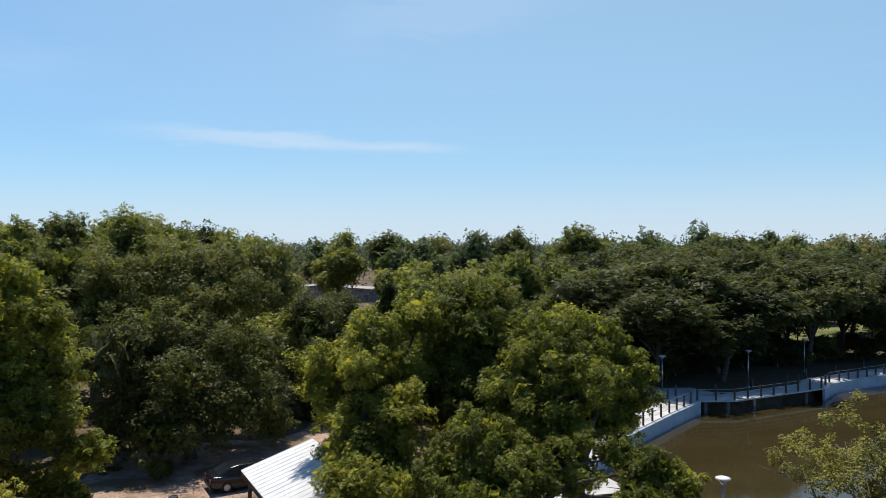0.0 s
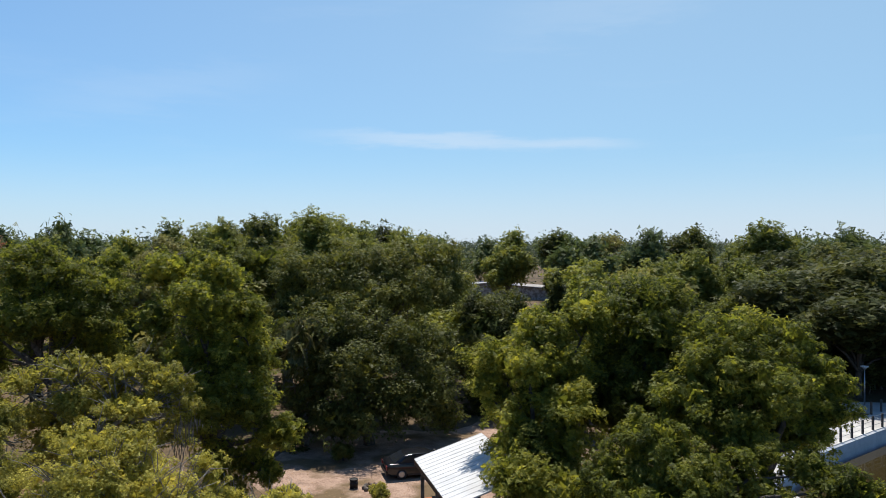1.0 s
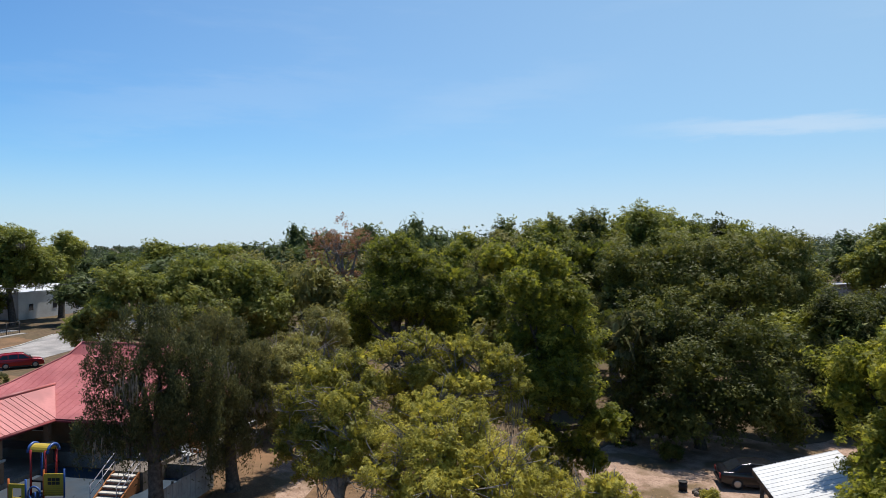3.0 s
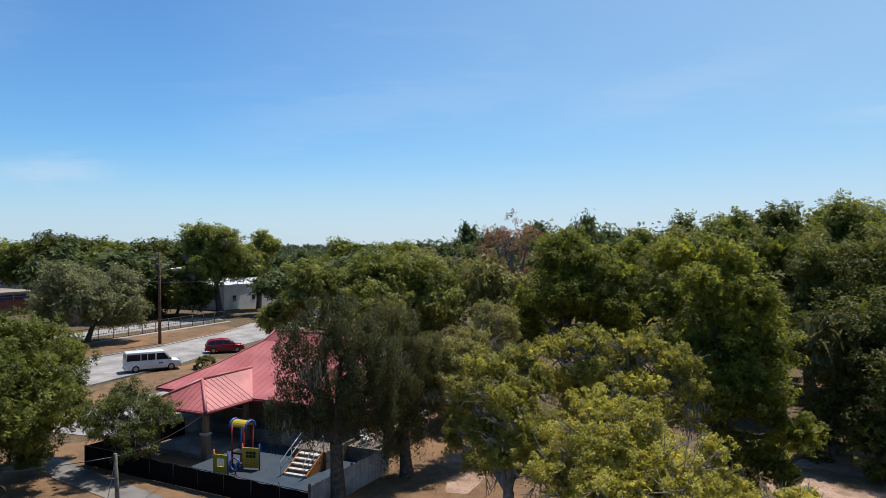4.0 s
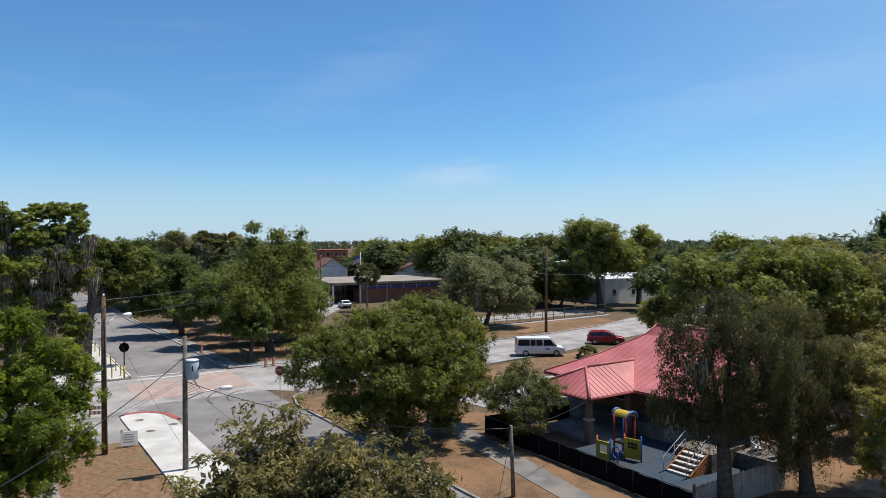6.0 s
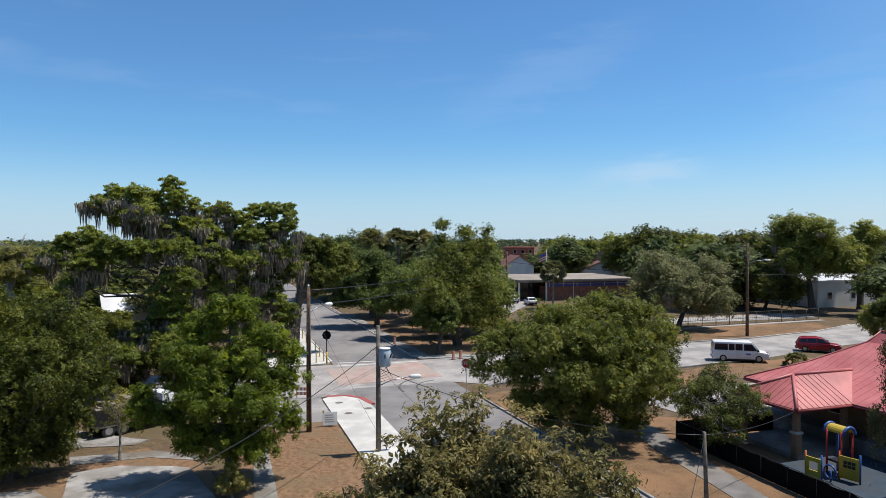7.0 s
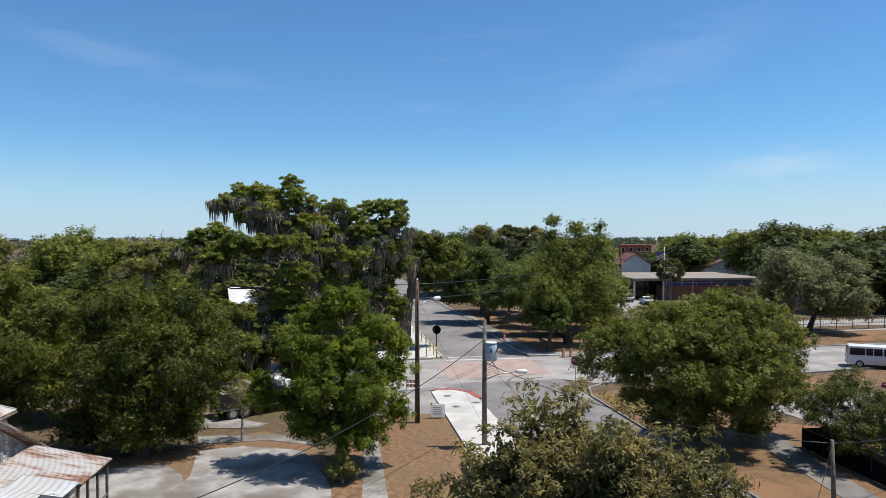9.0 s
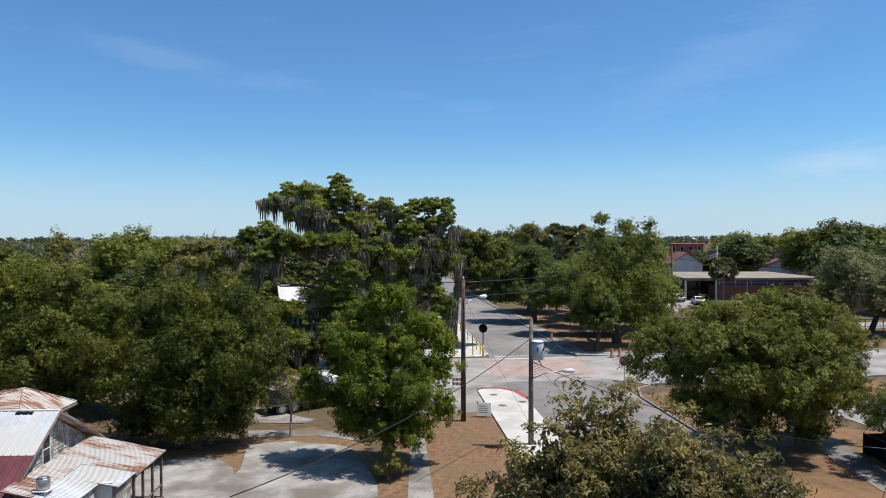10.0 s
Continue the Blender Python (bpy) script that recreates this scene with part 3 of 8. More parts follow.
def bell_roof(parent, eave, ridge, profile, material, gap):
    """A hip roof that grows steeper towards its ridge: rings between eave and ridge, by share of the way in and up."""
    a0, a1, b0, b1, ze = eave
    ra0, ra1, rb, zr = ridge
    rings = []
    for k, q in profile:
        z = ze + (zr - ze) * q
        rings.append([Vector((x + (rx - x) * k, y + (rb - y) * k, z)) for x, y, rx in ((a0, b0, ra0), (a1, b0, ra1), (a1, b1, ra1), (a0, b1, ra0))])
    for low, high in zip(rings, rings[1:]):
        for i in range(4):
            j = (i + 1) % 4
            quad = [low[i], low[j], high[j], high[i]]
            if (high[j] - high[i]).length < 1e-4:
                quad = quad[:3]
            plane = part("roof_plane", put_sheet(bmesh.new(), quad, 0.08), material, parent)
            part("seam", put_seams(bmesh.new(), low[i], low[j], high[i], high[j], gap, 0.035, 0.016), material, plane)
    up = Vector((0, 0, 0.02))
    bm = bmesh.new()
    for i in range(4):
        put_tube(bm, [r[i] + up for r in rings], 0.06, 6)
    put_tube(bm, [rings[-1][0] + up, rings[-1][1] + up], 0.07, 6)
    part("ridge_cap", bm, material, parent)
    bm = bmesh.new()
    for i in range(4):
        put_tube(bm, [rings[0][i] - up * 7, rings[0][(i + 1) % 4] - up * 7], 0.09, 4)
    part("fascia", bm, FASCIA, parent)


def window_unit(parent, x0, x1, z0, z1, y, face=-1, frame_mat=None, name="window"):
    """A framed window on a wall at y, facing face along y."""
    fm = frame_mat or WHITE
    w = part(name, box(x0, x1, y, y + face * 0.04, z0, z1), fm, parent)
    part("pane", box(x0 + 0.07, x1 - 0.07, y + face * 0.041, y + face * 0.05, z0 + 0.07, z1 - 0.07), GLASS, w, "dark window glass")
    return w


def community_building():
    top = thing("community_building", pose(-43.35, 12.95, 0, 0, 0, 30.3), "low tan building with a faded red metal hip roof", "building")
    # walls with a raised floor
    part("floor_slab", box(-8.2, 7.2, 4.9, 19.2, 0, 0.9), OLD_CONCRETE, top)
    part("wall", box(-7.6, 6.4, 6.6, 6.85, 0.9, 3.0), TAN_WALL, top)
    part("wall", box(6.15, 6.4, 6.85, 18.6, 0.9, 3.0), TAN_WALL, top)
    part("wall", box(-7.6, -7.35, 6.85, 18.6, 0.9, 3.0), TAN_WALL, top)
    part("wall", box(-7.6, 6.4, 18.6, 18.85, 0.9, 3.0), TAN_WALL, top)
    part("porch_floor", box(-4.9, -0.15, 0.25, 4.9, 0, 0.35), OLD_CONCRETE, top)
    part("soffit", box(-8.4, 7.3, 4.6, 19.4, 3.0, 3.06), TAN_WALL, top)
    part("soffit", box(-4.9, -0.2, 0.2, 4.6, 2.98, 3.04), TAN_WALL, top)
    bell_roof(top, (-8.7, 7.6, 4.3, 19.7, 3.1), (-4.1, 3.0, 12.0, 6.6), ((0.0, 0.0), (0.48, 0.36), (0.9, 0.78), (1.0, 1.0)), RED_ROOF, 0.55)
    # porch roof that runs into the main one
    c0, c1 = (-5.1, 0, 3.1), (0, 0, 3.1)
    pk, vl = (-2.55, 2.4, 4.5), (-2.55, 7.4, 4.5)
    i0, i1 = (-5.1, 4.35, 3.1), (0, 4.35, 3.1)
    for quad, e, r in (([c0, c1, pk], (c0, c1), (pk, pk)), ([c1, i1, vl, pk], (c1, i1), (pk, vl)), ([i0, c0, pk, vl], (i0, c0), (vl, pk))):
        plane = part("roof_plane", put_sheet(bmesh.new(), quad, 0.08), RED_ROOF, top)
        part("seam", put_seams(bmesh.new(), *e, *((r[0], (r[1][0], e[1][1], r[1][2])) if r[0] == pk and r[1] == vl else ((r[0][0], e[0][1], r[0][2]), r[1]) if r[0] == vl else r), 0.42, 0.04, 0.03), RED_ROOF, plane)
    bm = bmesh.new()
    for p, q in ((c0, pk), (c1, pk), (pk, vl)):
        put_tube(bm, [Vector(p) + Vector((0, 0, 0.03)), Vector(q) + Vector((0, 0, 0.03))], 0.1, 6)
    part("ridge_cap", bm, RED_ROOF, top)
    bm = bmesh.new()
    for p, q in ((c0, c1), (c1, i1), (i0, c0)):
        put_tube(bm, [Vector(p) - Vector((0, 0, 0.12)), Vector(q) - Vector((0, 0, 0.12))], 0.1, 4)
    part("fascia", bm, FASCIA, top)
    for x, y in ((-0.45, 0.45), (-4.65, 0.45), (-0.45, 4.2)):
        p = part("pillar", box(x - 0.21, x + 0.21, y - 0.21, y + 0.21, 0, 1.55, 0.02), TAN_WALL, top)
        part("cap", box(x - 0.27, x + 0.27, y - 0.27, y + 0.27, 1.553, 1.7, 0.02), STONE_CAP, p, "pale stone cap")
        part("post", box(x - 0.16, x + 0.16, y - 0.16, y + 0.16, 1.702, 2.98, 0.01), TAN_WALL, p)
    for x in (1.6, 4.6, 7.0):
        part("post", box(x - 0.12, x + 0.12, 4.7, 4.94, 0.9, 3.0), TAN_WALL, top)
    for x in (-6.6, -3.6, 0.8, 3.4):
        window_unit(top, x, x + 1.3, 1.6, 2.7, 6.6, -1)
    d = part("door", box(5.0, 5.95, 6.55, 6.6, 0.9, 2.95), plain("brown_door", (0.12, 0.07, 0.05), 0.5), top)
    part("door_handle", box(5.08, 5.14, 6.49, 6.55, 1.85, 2.0), GALV, d)
    # side porch with an orange wall
    part("side_deck", box(7.72, 10.0, 3.9, 12.0, 0, 0.9), OLD_WOOD, top)
    part("orange_wall", box(8.2, 8.5, 5.4, 8.4, 0.9, 2.9), ORANGE_WALL, top, "orange stucco wall")
    part("orange_post", box(9.6, 9.95, 5.05, 5.4, 0.9, 3.0), ORANGE_WALL, top)
    for i in range(7):
        part("baluster", box(9.9, 9.96, 5.6 + i * 0.9, 5.68 + i * 0.9, 0.9, 1.8), WHITE, top)
    part("handrail", box(9.88, 9.98, 5.4, 12.0, 1.8, 1.87), WHITE, top)
    # steep stairs up to the raised deck
    part("stair_deck", box(5.3, 7.7, 1.62, 4.9, 0, 1.12), OLD_WOOD, top)
    st = part("stairs", box(6.0, 7.4, -0.12, 0.22, 0, 0.2), TREAD, top)
    for i in range(1, 5):
        part("tread", box(5.98, 7.42, -0.14 + 0.34 * i, 0.24 + 0.34 * i, 0.2 * i + 0.14, 0.2 * i + 0.2), TREAD, st)
        part("riser", box(6.02, 7.38, -0.09 + 0.34 * i, -0.06 + 0.34 * i, 0.2 * i - 0.02, 0.2 * i + 0.14), BRICK, st)
    bm = bmesh.new()
    for x in (5.88, 7.43):
        put_prism(bm, [(x, -0.1), (x + 0.09, -0.1), (x + 0.09, 1.6), (x, 1.6)], 0.0, 0.2)
    for v in bm.verts:
        v.co.z += max(0, v.co.y + 0.1) * 0.56 if v.co.z > 0.1 else 0
    part("stringer", bm, ORANGE_WALL, st, "orange stair side")
    for x in (5.92, 7.47):
        bm = bmesh.new()
        put_tube(bm, [(x, -0.35, 0), (x, -0.35, 0.95), (x, 1.7, 2.1), (x, 1.7, 1.1)], 0.03, 6)
        put_tube(bm, [(x, -0.35, 0.5), (x, 1.7, 1.65)], 0.022, 6)
        put_tube(bm, [(x, 0.65, 0.5), (x, 0.65, 1.5)], 0.022, 6)
        part("stair_rail", bm, plain("pale_rail", (0.55, 0.52, 0.58), 0.4), st)
    return top


community_building()
M_PLAY = pose(-43.35, 12.95, 0, 0, 0, 30.3)


def in_play(x, y, z=0.0, rz=0.0):
    return M_PLAY @ pose(x, y, z, 0, 0, rz)


tagged(part("play_mat", put_prism(bmesh.new(), [M_PLAY @ Vector((x, y, 0)) for x, y in ((-0.2, -3.6), (10.7, -4.3), (10.8, 2.6), (7.8, 4.6), (-0.1, 4.6))], 0.0, 0.07), BLUE_MAT), "blue grey rubber play surface", "floor", kind="structure")


def play_tower():
    top = thing("play_structure", in_play(2.45, 0.45, 0.07, 0), "yellow and blue plastic play tower with a tube roof", "play structure")
    for x, y, m in ((-0.45, -0.4, PLASTIC_RED), (0.45, -0.4, PLASTIC_RED), (-0.45, 0.4, PLASTIC_BLUE), (0.45, 0.4, PLASTIC_RED)):
        part("post", tube([(x, y, 0), (x, y, 2.45)], 0.06, 8), m, top)
    bm = bmesh.new()
    for i in range(9):
        a0, a1 = math.pi * i / 9, math.pi * (i + 1) / 9
        put_sheet(bm, [(-0.58, -0.4 * math.cos(a0), 2.35 + 0.36 * math.sin(a0)), (0.58, -0.4 * math.cos(a0), 2.35 + 0.36 * math.sin(a0)), (0.58, -0.4 * math.cos(a1), 2.35 + 0.36 * math.sin(a1)), (-0.58, -0.4 * math.cos(a1), 2.35 + 0.36 * math.sin(a1))], 0.04)
    part("tube_roof", bm, PLASTIC_YELLOW, top, "yellow arched roof")
    for x in (-0.61, 0.61):
        part("roof_ring", tube([(x, -0.43 * math.cos(math.pi * i / 10), 2.3 + 0.42 * math.sin(math.pi * i / 10)) for i in range(11)], 0.085, 8), PLASTIC_BLUE, top, "blue arched end ring")
    part("deck", box(-0.45, 0.45, -0.38, 0.38, 0.7, 0.78), DARK_METAL, top)
    return top


def play_panel(x, y, rz, w, h, label, hole):
    top = thing("activity_board", in_play(x, y, 0.07, rz), label, "activity board")
    bm = bmesh.new()
    if hole:
        put_box(bm, -w / 2, -w / 2 + 0.22, -0.04, 0.04, 0.1, h, 0.02)
        put_box(bm, w / 2 - 0.22, w / 2, -0.04, 0.04, 0.1, h, 0.02)
        put_box(bm, -w / 2 + 0.2, w / 2 - 0.2, -0.04, 0.04, 0.1, h * 0.45, 0.02)
        put_box(bm, -w / 2 + 0.2, w / 2 - 0.2, -0.04, 0.04, h - 0.22, h, 0.02)
    else:
        put_box(bm, -w / 2, w / 2, -0.04, 0.04, 0.1, h, 0.03)
    p = part("board", bm, PLASTIC_YELLOW, top)
    if not hole:
        for i in range(3):
            for j in range(2):
                part("tile", box(-0.3 + i * 0.22, -0.12 + i * 0.22, -0.07, -0.041, h * 0.55 + j * 0.2, h * 0.55 + 0.16 + j * 0.2), DARK_METAL, p)
        for i in range(5):
            part("groove", box(-w / 2 + 0.05, w / 2 - 0.05, -0.05, -0.041, 0.18 + i * 0.1, 0.2 + i * 0.1), plain("dull_yellow", (0.34, 0.22, 0.02), 0.5), p)
    for s in (-1, 1):
        part("post", tube([(s * w / 2, 0, 0), (s * w / 2, 0, h + 0.25)], 0.05, 8), PLASTIC_BLUE if s > 0 else ORANGE, top)


play_tower()
play_panel(3.55, -0.1, 12, 1.1, 1.3, "yellow plastic panel with small dark tiles", False)
play_panel(2.75, -1.75, 5, 0.95, 1.25, "yellow plastic panel with a square opening", True)
ring_top = thing("steering_toy", in_play(3.2, -1.1, 0.07, 0), "blue plastic steering wheel on a post", "toy wheel")
part("rim", tube([(0.36 * math.cos(i * math.pi / 8), 0.0, 0.55 + 0.36 * math.sin(i * math.pi / 8)) for i in range(17)], 0.05, 6), PLASTIC_BLUE, ring_top)
part("post", tube([(0, 0.06, 0), (0, 0.06, 0.6)], 0.05, 6), PLASTIC_BLUE, ring_top)


def black_fence():
    """Black mesh on posts along the front of the yard and round its far corner."""
    p, q = M_PLAY @ Vector((-6.4, -3.4, 0)), M_PLAY @ Vector((10.85, -4.5, 0))
    d = q - p
    long = d.length
    top = thing("mesh_fence", pose(p.x, p.y, 0, 0, 0, math.degrees(math.atan2(d.y, d.x))), "black mesh screen fence round the play yard", "fence")
    n = 9
    w = long / n
    for i in range(n + 1):
        x = w * i
        part("post", tube([(x, 0, 0), (x, 0, 1.24)], 0.035, 6), DARK_METAL, top)
        if i < n:
            bm = bmesh.new()
            bmesh.ops.create_grid(bm, x_segments=8, y_segments=4, size=0.5)
            for v in bm.verts:
                u, t = v.co.x + 0.5, v.co.y + 0.5
                v.co = Vector((x + u * w, 0.05 * math.sin(i * 2 + u * 9) * t, 0.04 + t * (1.15 - 0.03 * math.sin(math.pi * u))))
            geo = bmesh.ops.extrude_face_region(bm, geom=bm.faces[:])
            for v in geo["geom"]:
                if isinstance(v, bmesh.types.BMVert):
                    v.co.y += 0.012
            part("screen", bm, BLACK, top)
    part("top_rail", tube([(0, 0, 1.22), (long, 0, 1.22)], 0.022, 6), DARK_METAL, top)
    for i in range(4):
        y = 1.9 * (i + 1)
        part("post", tube([(0, y, 0), (0, y, 1.24)], 0.035, 6), DARK_METAL, top)
        part("screen", box(-0.02, 0.0, y - 1.9, y, 0.04, 1.18), BLACK, top)


def board_fence(p, q, high, label):
    """Upright boards side by side on rails."""
    p, q = Vector(p), Vector(q)
    d = q - p
    top = thing("board_fence", pose(p.x, p.y, 0, 0, 0, math.degrees(math.atan2(d.y, d.x))), label, "fence")
    n = int(d.length / 0.16)
    rnd = random.Random(4)
    shared = None
    for i in range(n):
        if shared is None:
            shared = part("board", box(-0.075, 0.075, -0.015, 0.015, 0.03, high), FENCE_PLANK, top)
            ob = shared
        else:
            ob = new("board", shared.data)
            ob.parent = top
        ob.matrix_local = pose(0.08 + i * d.length / n, rnd.uniform(-0.008, 0.008), rnd.uniform(-0.03, 0.02), 0, rnd.uniform(-0.6, 0.6), 0)
    for z in (0.35, high - 0.3):
        part("rail", box(0, d.length, 0.02, 0.06, z, z + 0.09), OLD_WOOD, top)
    k = int(d.length / 1.9) + 1
    for i in range(k + 1):
        part("post", box(d.length * i / k - 0.05, d.length * i / k + 0.05, 0.062, 0.16, 0, high + 0.06), OLD_WOOD, top)


black_fence()
_b, _c = M_PLAY @ Vector((10.95, -4.5, 0)), M_PLAY @ Vector((11.15, 3.0, 0))
board_fence((_b.x, _b.y), (_c.x, _c.y), 1.55, "weathered grey white board fence in dappled shade")


def adirondack(x, y, rz):
    top = thing("garden_chair", in_play(x, y, 0.9, rz), "white slatted garden chair on the side deck", "chair", "chairs on the deck")
    for i in range(4):
        part("back_slat", box(-0.28 + i * 0.15, -0.16 + i * 0.15, 0.25, 0.28, 0.3, 1.0, 0.0, pose(0, 0, 0, -14)), WHITE, top)
    for i in range(4):
        part("seat_slat", box(-0.3, 0.3, -0.25 + i * 0.13, -0.15 + i * 0.13, 0.36, 0.39), WHITE, top)
    for s in (-1, 1):
        part("arm", box(s * 0.36 - 0.06, s * 0.36 + 0.06, -0.3, 0.3, 0.58, 0.61), WHITE, top)
        part("leg", box(s * 0.36 - 0.03, s * 0.36 + 0.03, -0.3, -0.22, 0, 0.58), WHITE, top)
        part("leg", box(s * 0.36 - 0.03, s * 0.36 + 0.03, 0.2, 0.28, 0, 0.58), WHITE, top)


adirondack(8.75, 4.7, 70)
adirondack(9.3, 6.0, 60)


def pavilion():
    """Open shelter with a single slope of white metal."""
    top = thing("picnic_shelter", pose(-10.35, 34.65, 0, 0, 0, -60.8), "open picnic shelter with a white metal roof", "shelter")
    # local x runs along the eave, y up the slope
    L, half, ze, zr = 7.0, 3.7, 3.0, 4.1
    for y0, y1, z0, z1 in ((0, half, ze, zr),):
        quad = [(0, y0, z0), (L, y0, z0), (L, y1, z1), (0, y1, z1)]
        plane = part("roof_plane", put_sheet(bmesh.new(), quad, 0.06), WHITE_ROOF, top)
        part("seam", put_seams(bmesh.new(), quad[0], quad[1], quad[3], quad[2], 0.45, 0.03, 0.014), WHITE_ROOF, plane)
    for z, y in ((ze - 0.12, 0.05), (zr - 0.12, half - 0.05)):
        part("beam", box(0.05, L - 0.05, y - 0.06, y + 0.06, z - 0.14, z + 0.04), BROWN_POLE, top)
    for x in (0.4, 3.5, 6.6):
        for y, z in ((0.35, 2.95), (half - 0.3, 3.9)):
            part("post", box(x - 0.08, x + 0.08, y - 0.08, y + 0.08, 0, z), OLD_WOOD, top)
        bm = bmesh.new()
        put_tube(bm, [(x, 0.1, 2.95), (x, half - 0.1, 4.0)], 0.06, 4)
        part("rafter", bm, BROWN_POLE, top)
    part("floor_slab", box(0.1, L - 0.1, 0.2, half - 0.1, 0, 0.08), OLD_CONCRETE, top)


pavilion()


def old_shed():
    """The tin roofed barn with its lean-to porch, at the yard."""
    # local x: across the gable towards the yard's near side, y: out of the gable
    m = pose(-21.85, -27.74, 0, 0, 0, 25.5)
    top = thing("tin_roof_barn", m, "old white boarded barn with a silver and maroon tin roof", "barn")
    zr = 5.3
    back = -12.0
    lean = 0.6
    planes = (("silver_roof", [(1.3, lean, zr), (1.3, back, zr), (3.35, back, 4.0), (3.35, lean, 4.0)], SILVER_ROOF, "silver corrugated roof sheet"), ("maroon_roof", [(3.353, lean, 3.995), (3.353, back, 3.995), (5.6, back, 2.5), (5.6, lean, 2.5)], MAROON_ROOF, "maroon lower roof sheet"), ("far_roof", [(1.3, lean, zr), (1.3, back, zr), (-3.5, back, 2.6), (-3.5, lean, 2.6)], RUST_ROOF, "rusty far roof slope"))
    for n, q, mt, lb in planes:
        plane = part("roof_plane", put_sheet(bmesh.new(), q, 0.05), mt, top, lb)
        part("seam", put_seams(bmesh.new(), q[3], q[2], q[0], q[1], 0.3, 0.05, 0.03), mt, plane)
    part("ridge_cap", tube([(1.3, lean + 0.05, zr + 0.02), (1.3, back, zr + 0.02)], 0.04, 6), SILVER_ROOF, top)
    part("vent", box(1.38, 1.5, -1.15, -0.45, zr - 0.13, zr - 0.01, 0.0), DARK_METAL, top)
    # gable wall in lapped boards
    wall = part("gable_wall", put_prism_gable([(-3.2, 0), (5.2, 0), (5.2, 2.62), (1.3, 5.14), (-3.2, 2.62)], 0.0, 0.15), OLD_BOARDS, top)
    for i in range(27):
        z = 0.1 + i * 0.18
        x1 = 5.2 if z < 2.4 else 5.2 - (z - 2.4) * 1.5
        x0 = -3.2 if z < 2.4 else -3.2 + (z - 2.4) * 1.75
        if x1 - x0 > 0.2:
            bm = box(x0 + 0.02, x1 - 0.02, 0.15, 0.2, z, z + 0.176)
            for v in bm.verts:
                if v.co.y > 0.16 and v.co.z > z + 0.1:
                    v.co.y = 0.16
            part("board", bm, OLD_BOARDS, wall)
    for x0, z0, x1, z1 in ((1.3, zr - 0.1, -3.5, 2.5), (1.3, zr - 0.1, 5.6, 2.4)):
        part("barge_board", tube([(x0, lean, z0), (x1, lean, z1)], 0.055, 4), OLD_WOOD, top)
    w = part("window", box(1.35, 2.0, 0.176, 0.22, 3.1, 4.45), WHITE, top)
    part("pane", box(1.43, 1.92, 0.221, 0.23, 3.18, 3.74), GLASS, w)
    part("pane", box(1.43, 1.92, 0.221, 0.23, 3.81, 4.37), GLASS, w)
    part("wall", box(-3.2, -3.0, back, 0.0, 0, 2.6), OLD_BOARDS, top)
    # rear hipped block
    rear = thing("rear_barn", m @ pose(-3.2, -3.6, 0), "rusty hipped tin roof of a rear barn", "barn")
    hip_roof(rear, -3.2, 2.4, -6.5, 1.2, 3.9, 4.9, -1.9, -1.7, -0.8, RUST_ROOF, 0.35, 0.05, 0.015, OLD_WOOD, 0.035)
    part("wall", box(-2.9, 2.1, -6.2, 0.9, 0, 3.9), OLD_BOARDS, rear)
    # lean-to porch
    porch = thing("lean_to_porch", m @ pose(0, 0.45, 0), "open lean-to porch with rusty corrugated roof", "porch")
    q = [(-1.9, 3.5, 2.55), (1.5, 3.5, 2.55), (1.5, 0.0, 3.3), (-1.9, 0.0, 3.3)]
    plane = part("roof_plane", put_sheet(bmesh.new(), q, 0.04), RUST_ROOF, porch)
    part("corrugation", put_seams(bmesh.new(), q[0], q[1], q[3], q[2], 0.11, 0.045, 0.012), RUST_ROOF, plane)
    q = [(1.5, 3.4, 2.62), (3.15, 3.4, 2.62), (3.15, 1.2, 3.02), (1.5, 1.2, 3.02)]
    plane = part("roof_plane", put_sheet(bmesh.new(), q, 0.04), SILVER_ROOF, porch, "silver patch of newer roof sheet")
    part("corrugation", put_seams(bmesh.new(), q[0], q[1], q[3], q[2], 0.11, 0.045, 0.012), SILVER_ROOF, plane)
    q = [(1.505, 1.19, 3.045), (5.4, 1.19, 3.045), (5.4, 0.0, 3.3), (1.505, 0.0, 3.3)]
    plane = part("roof_plane", put_sheet(bmesh.new(), q, 0.04), RUST_ROOF, porch)
    part("corrugation", put_seams(bmesh.new(), q[0], q[1], q[3], q[2], 0.11, 0.045, 0.012), RUST_ROOF, plane)
    q = [(3.16, 2.6, 2.74), (5.4, 2.6, 2.74), (5.4, 1.195, 3.04), (3.16, 1.195, 3.04)]
    plane = part("roof_plane", put_sheet(bmesh.new(), q, 0.04), SILVER_ROOF, porch, "pale sheet of the lean-to roof")
    part("corrugation", put_seams(bmesh.new(), q[0], q[1], q[3], q[2], 0.11, 0.045, 0.012), SILVER_ROOF, plane)
    part("annex_wall", box(3.2, 5.3, 2.3, 2.45, 0, 2.7), OLD_BOARDS, porch)
    for x in (-1.8, -0.7, 0.4, 1.4):
        part("post", box(x - 0.05, x + 0.05, 3.25, 3.35, 0, 2.56), OLD_WOOD, porch)
    part("beam", box(-1.88, 1.48, 3.22, 3.38, 2.38, 2.5), OLD_WOOD, porch)
    part("porch_rail", box(-1.8, 1.4, 3.27, 3.33, 0.9, 0.98), OLD_WOOD, porch)
    part("deck", box(-1.9, 1.6, 0.1, 3.4, 0, 0.35), OLD_WOOD, porch)
    part("annex_wall", box(1.6, 3.05, 3.1, 3.25, 0, 2.6), OLD_BOARDS, porch)
    part("annex_wall", box(2.9, 3.05, 1.3, 3.1, 0, 2.75), WALL_WHITE, porch)
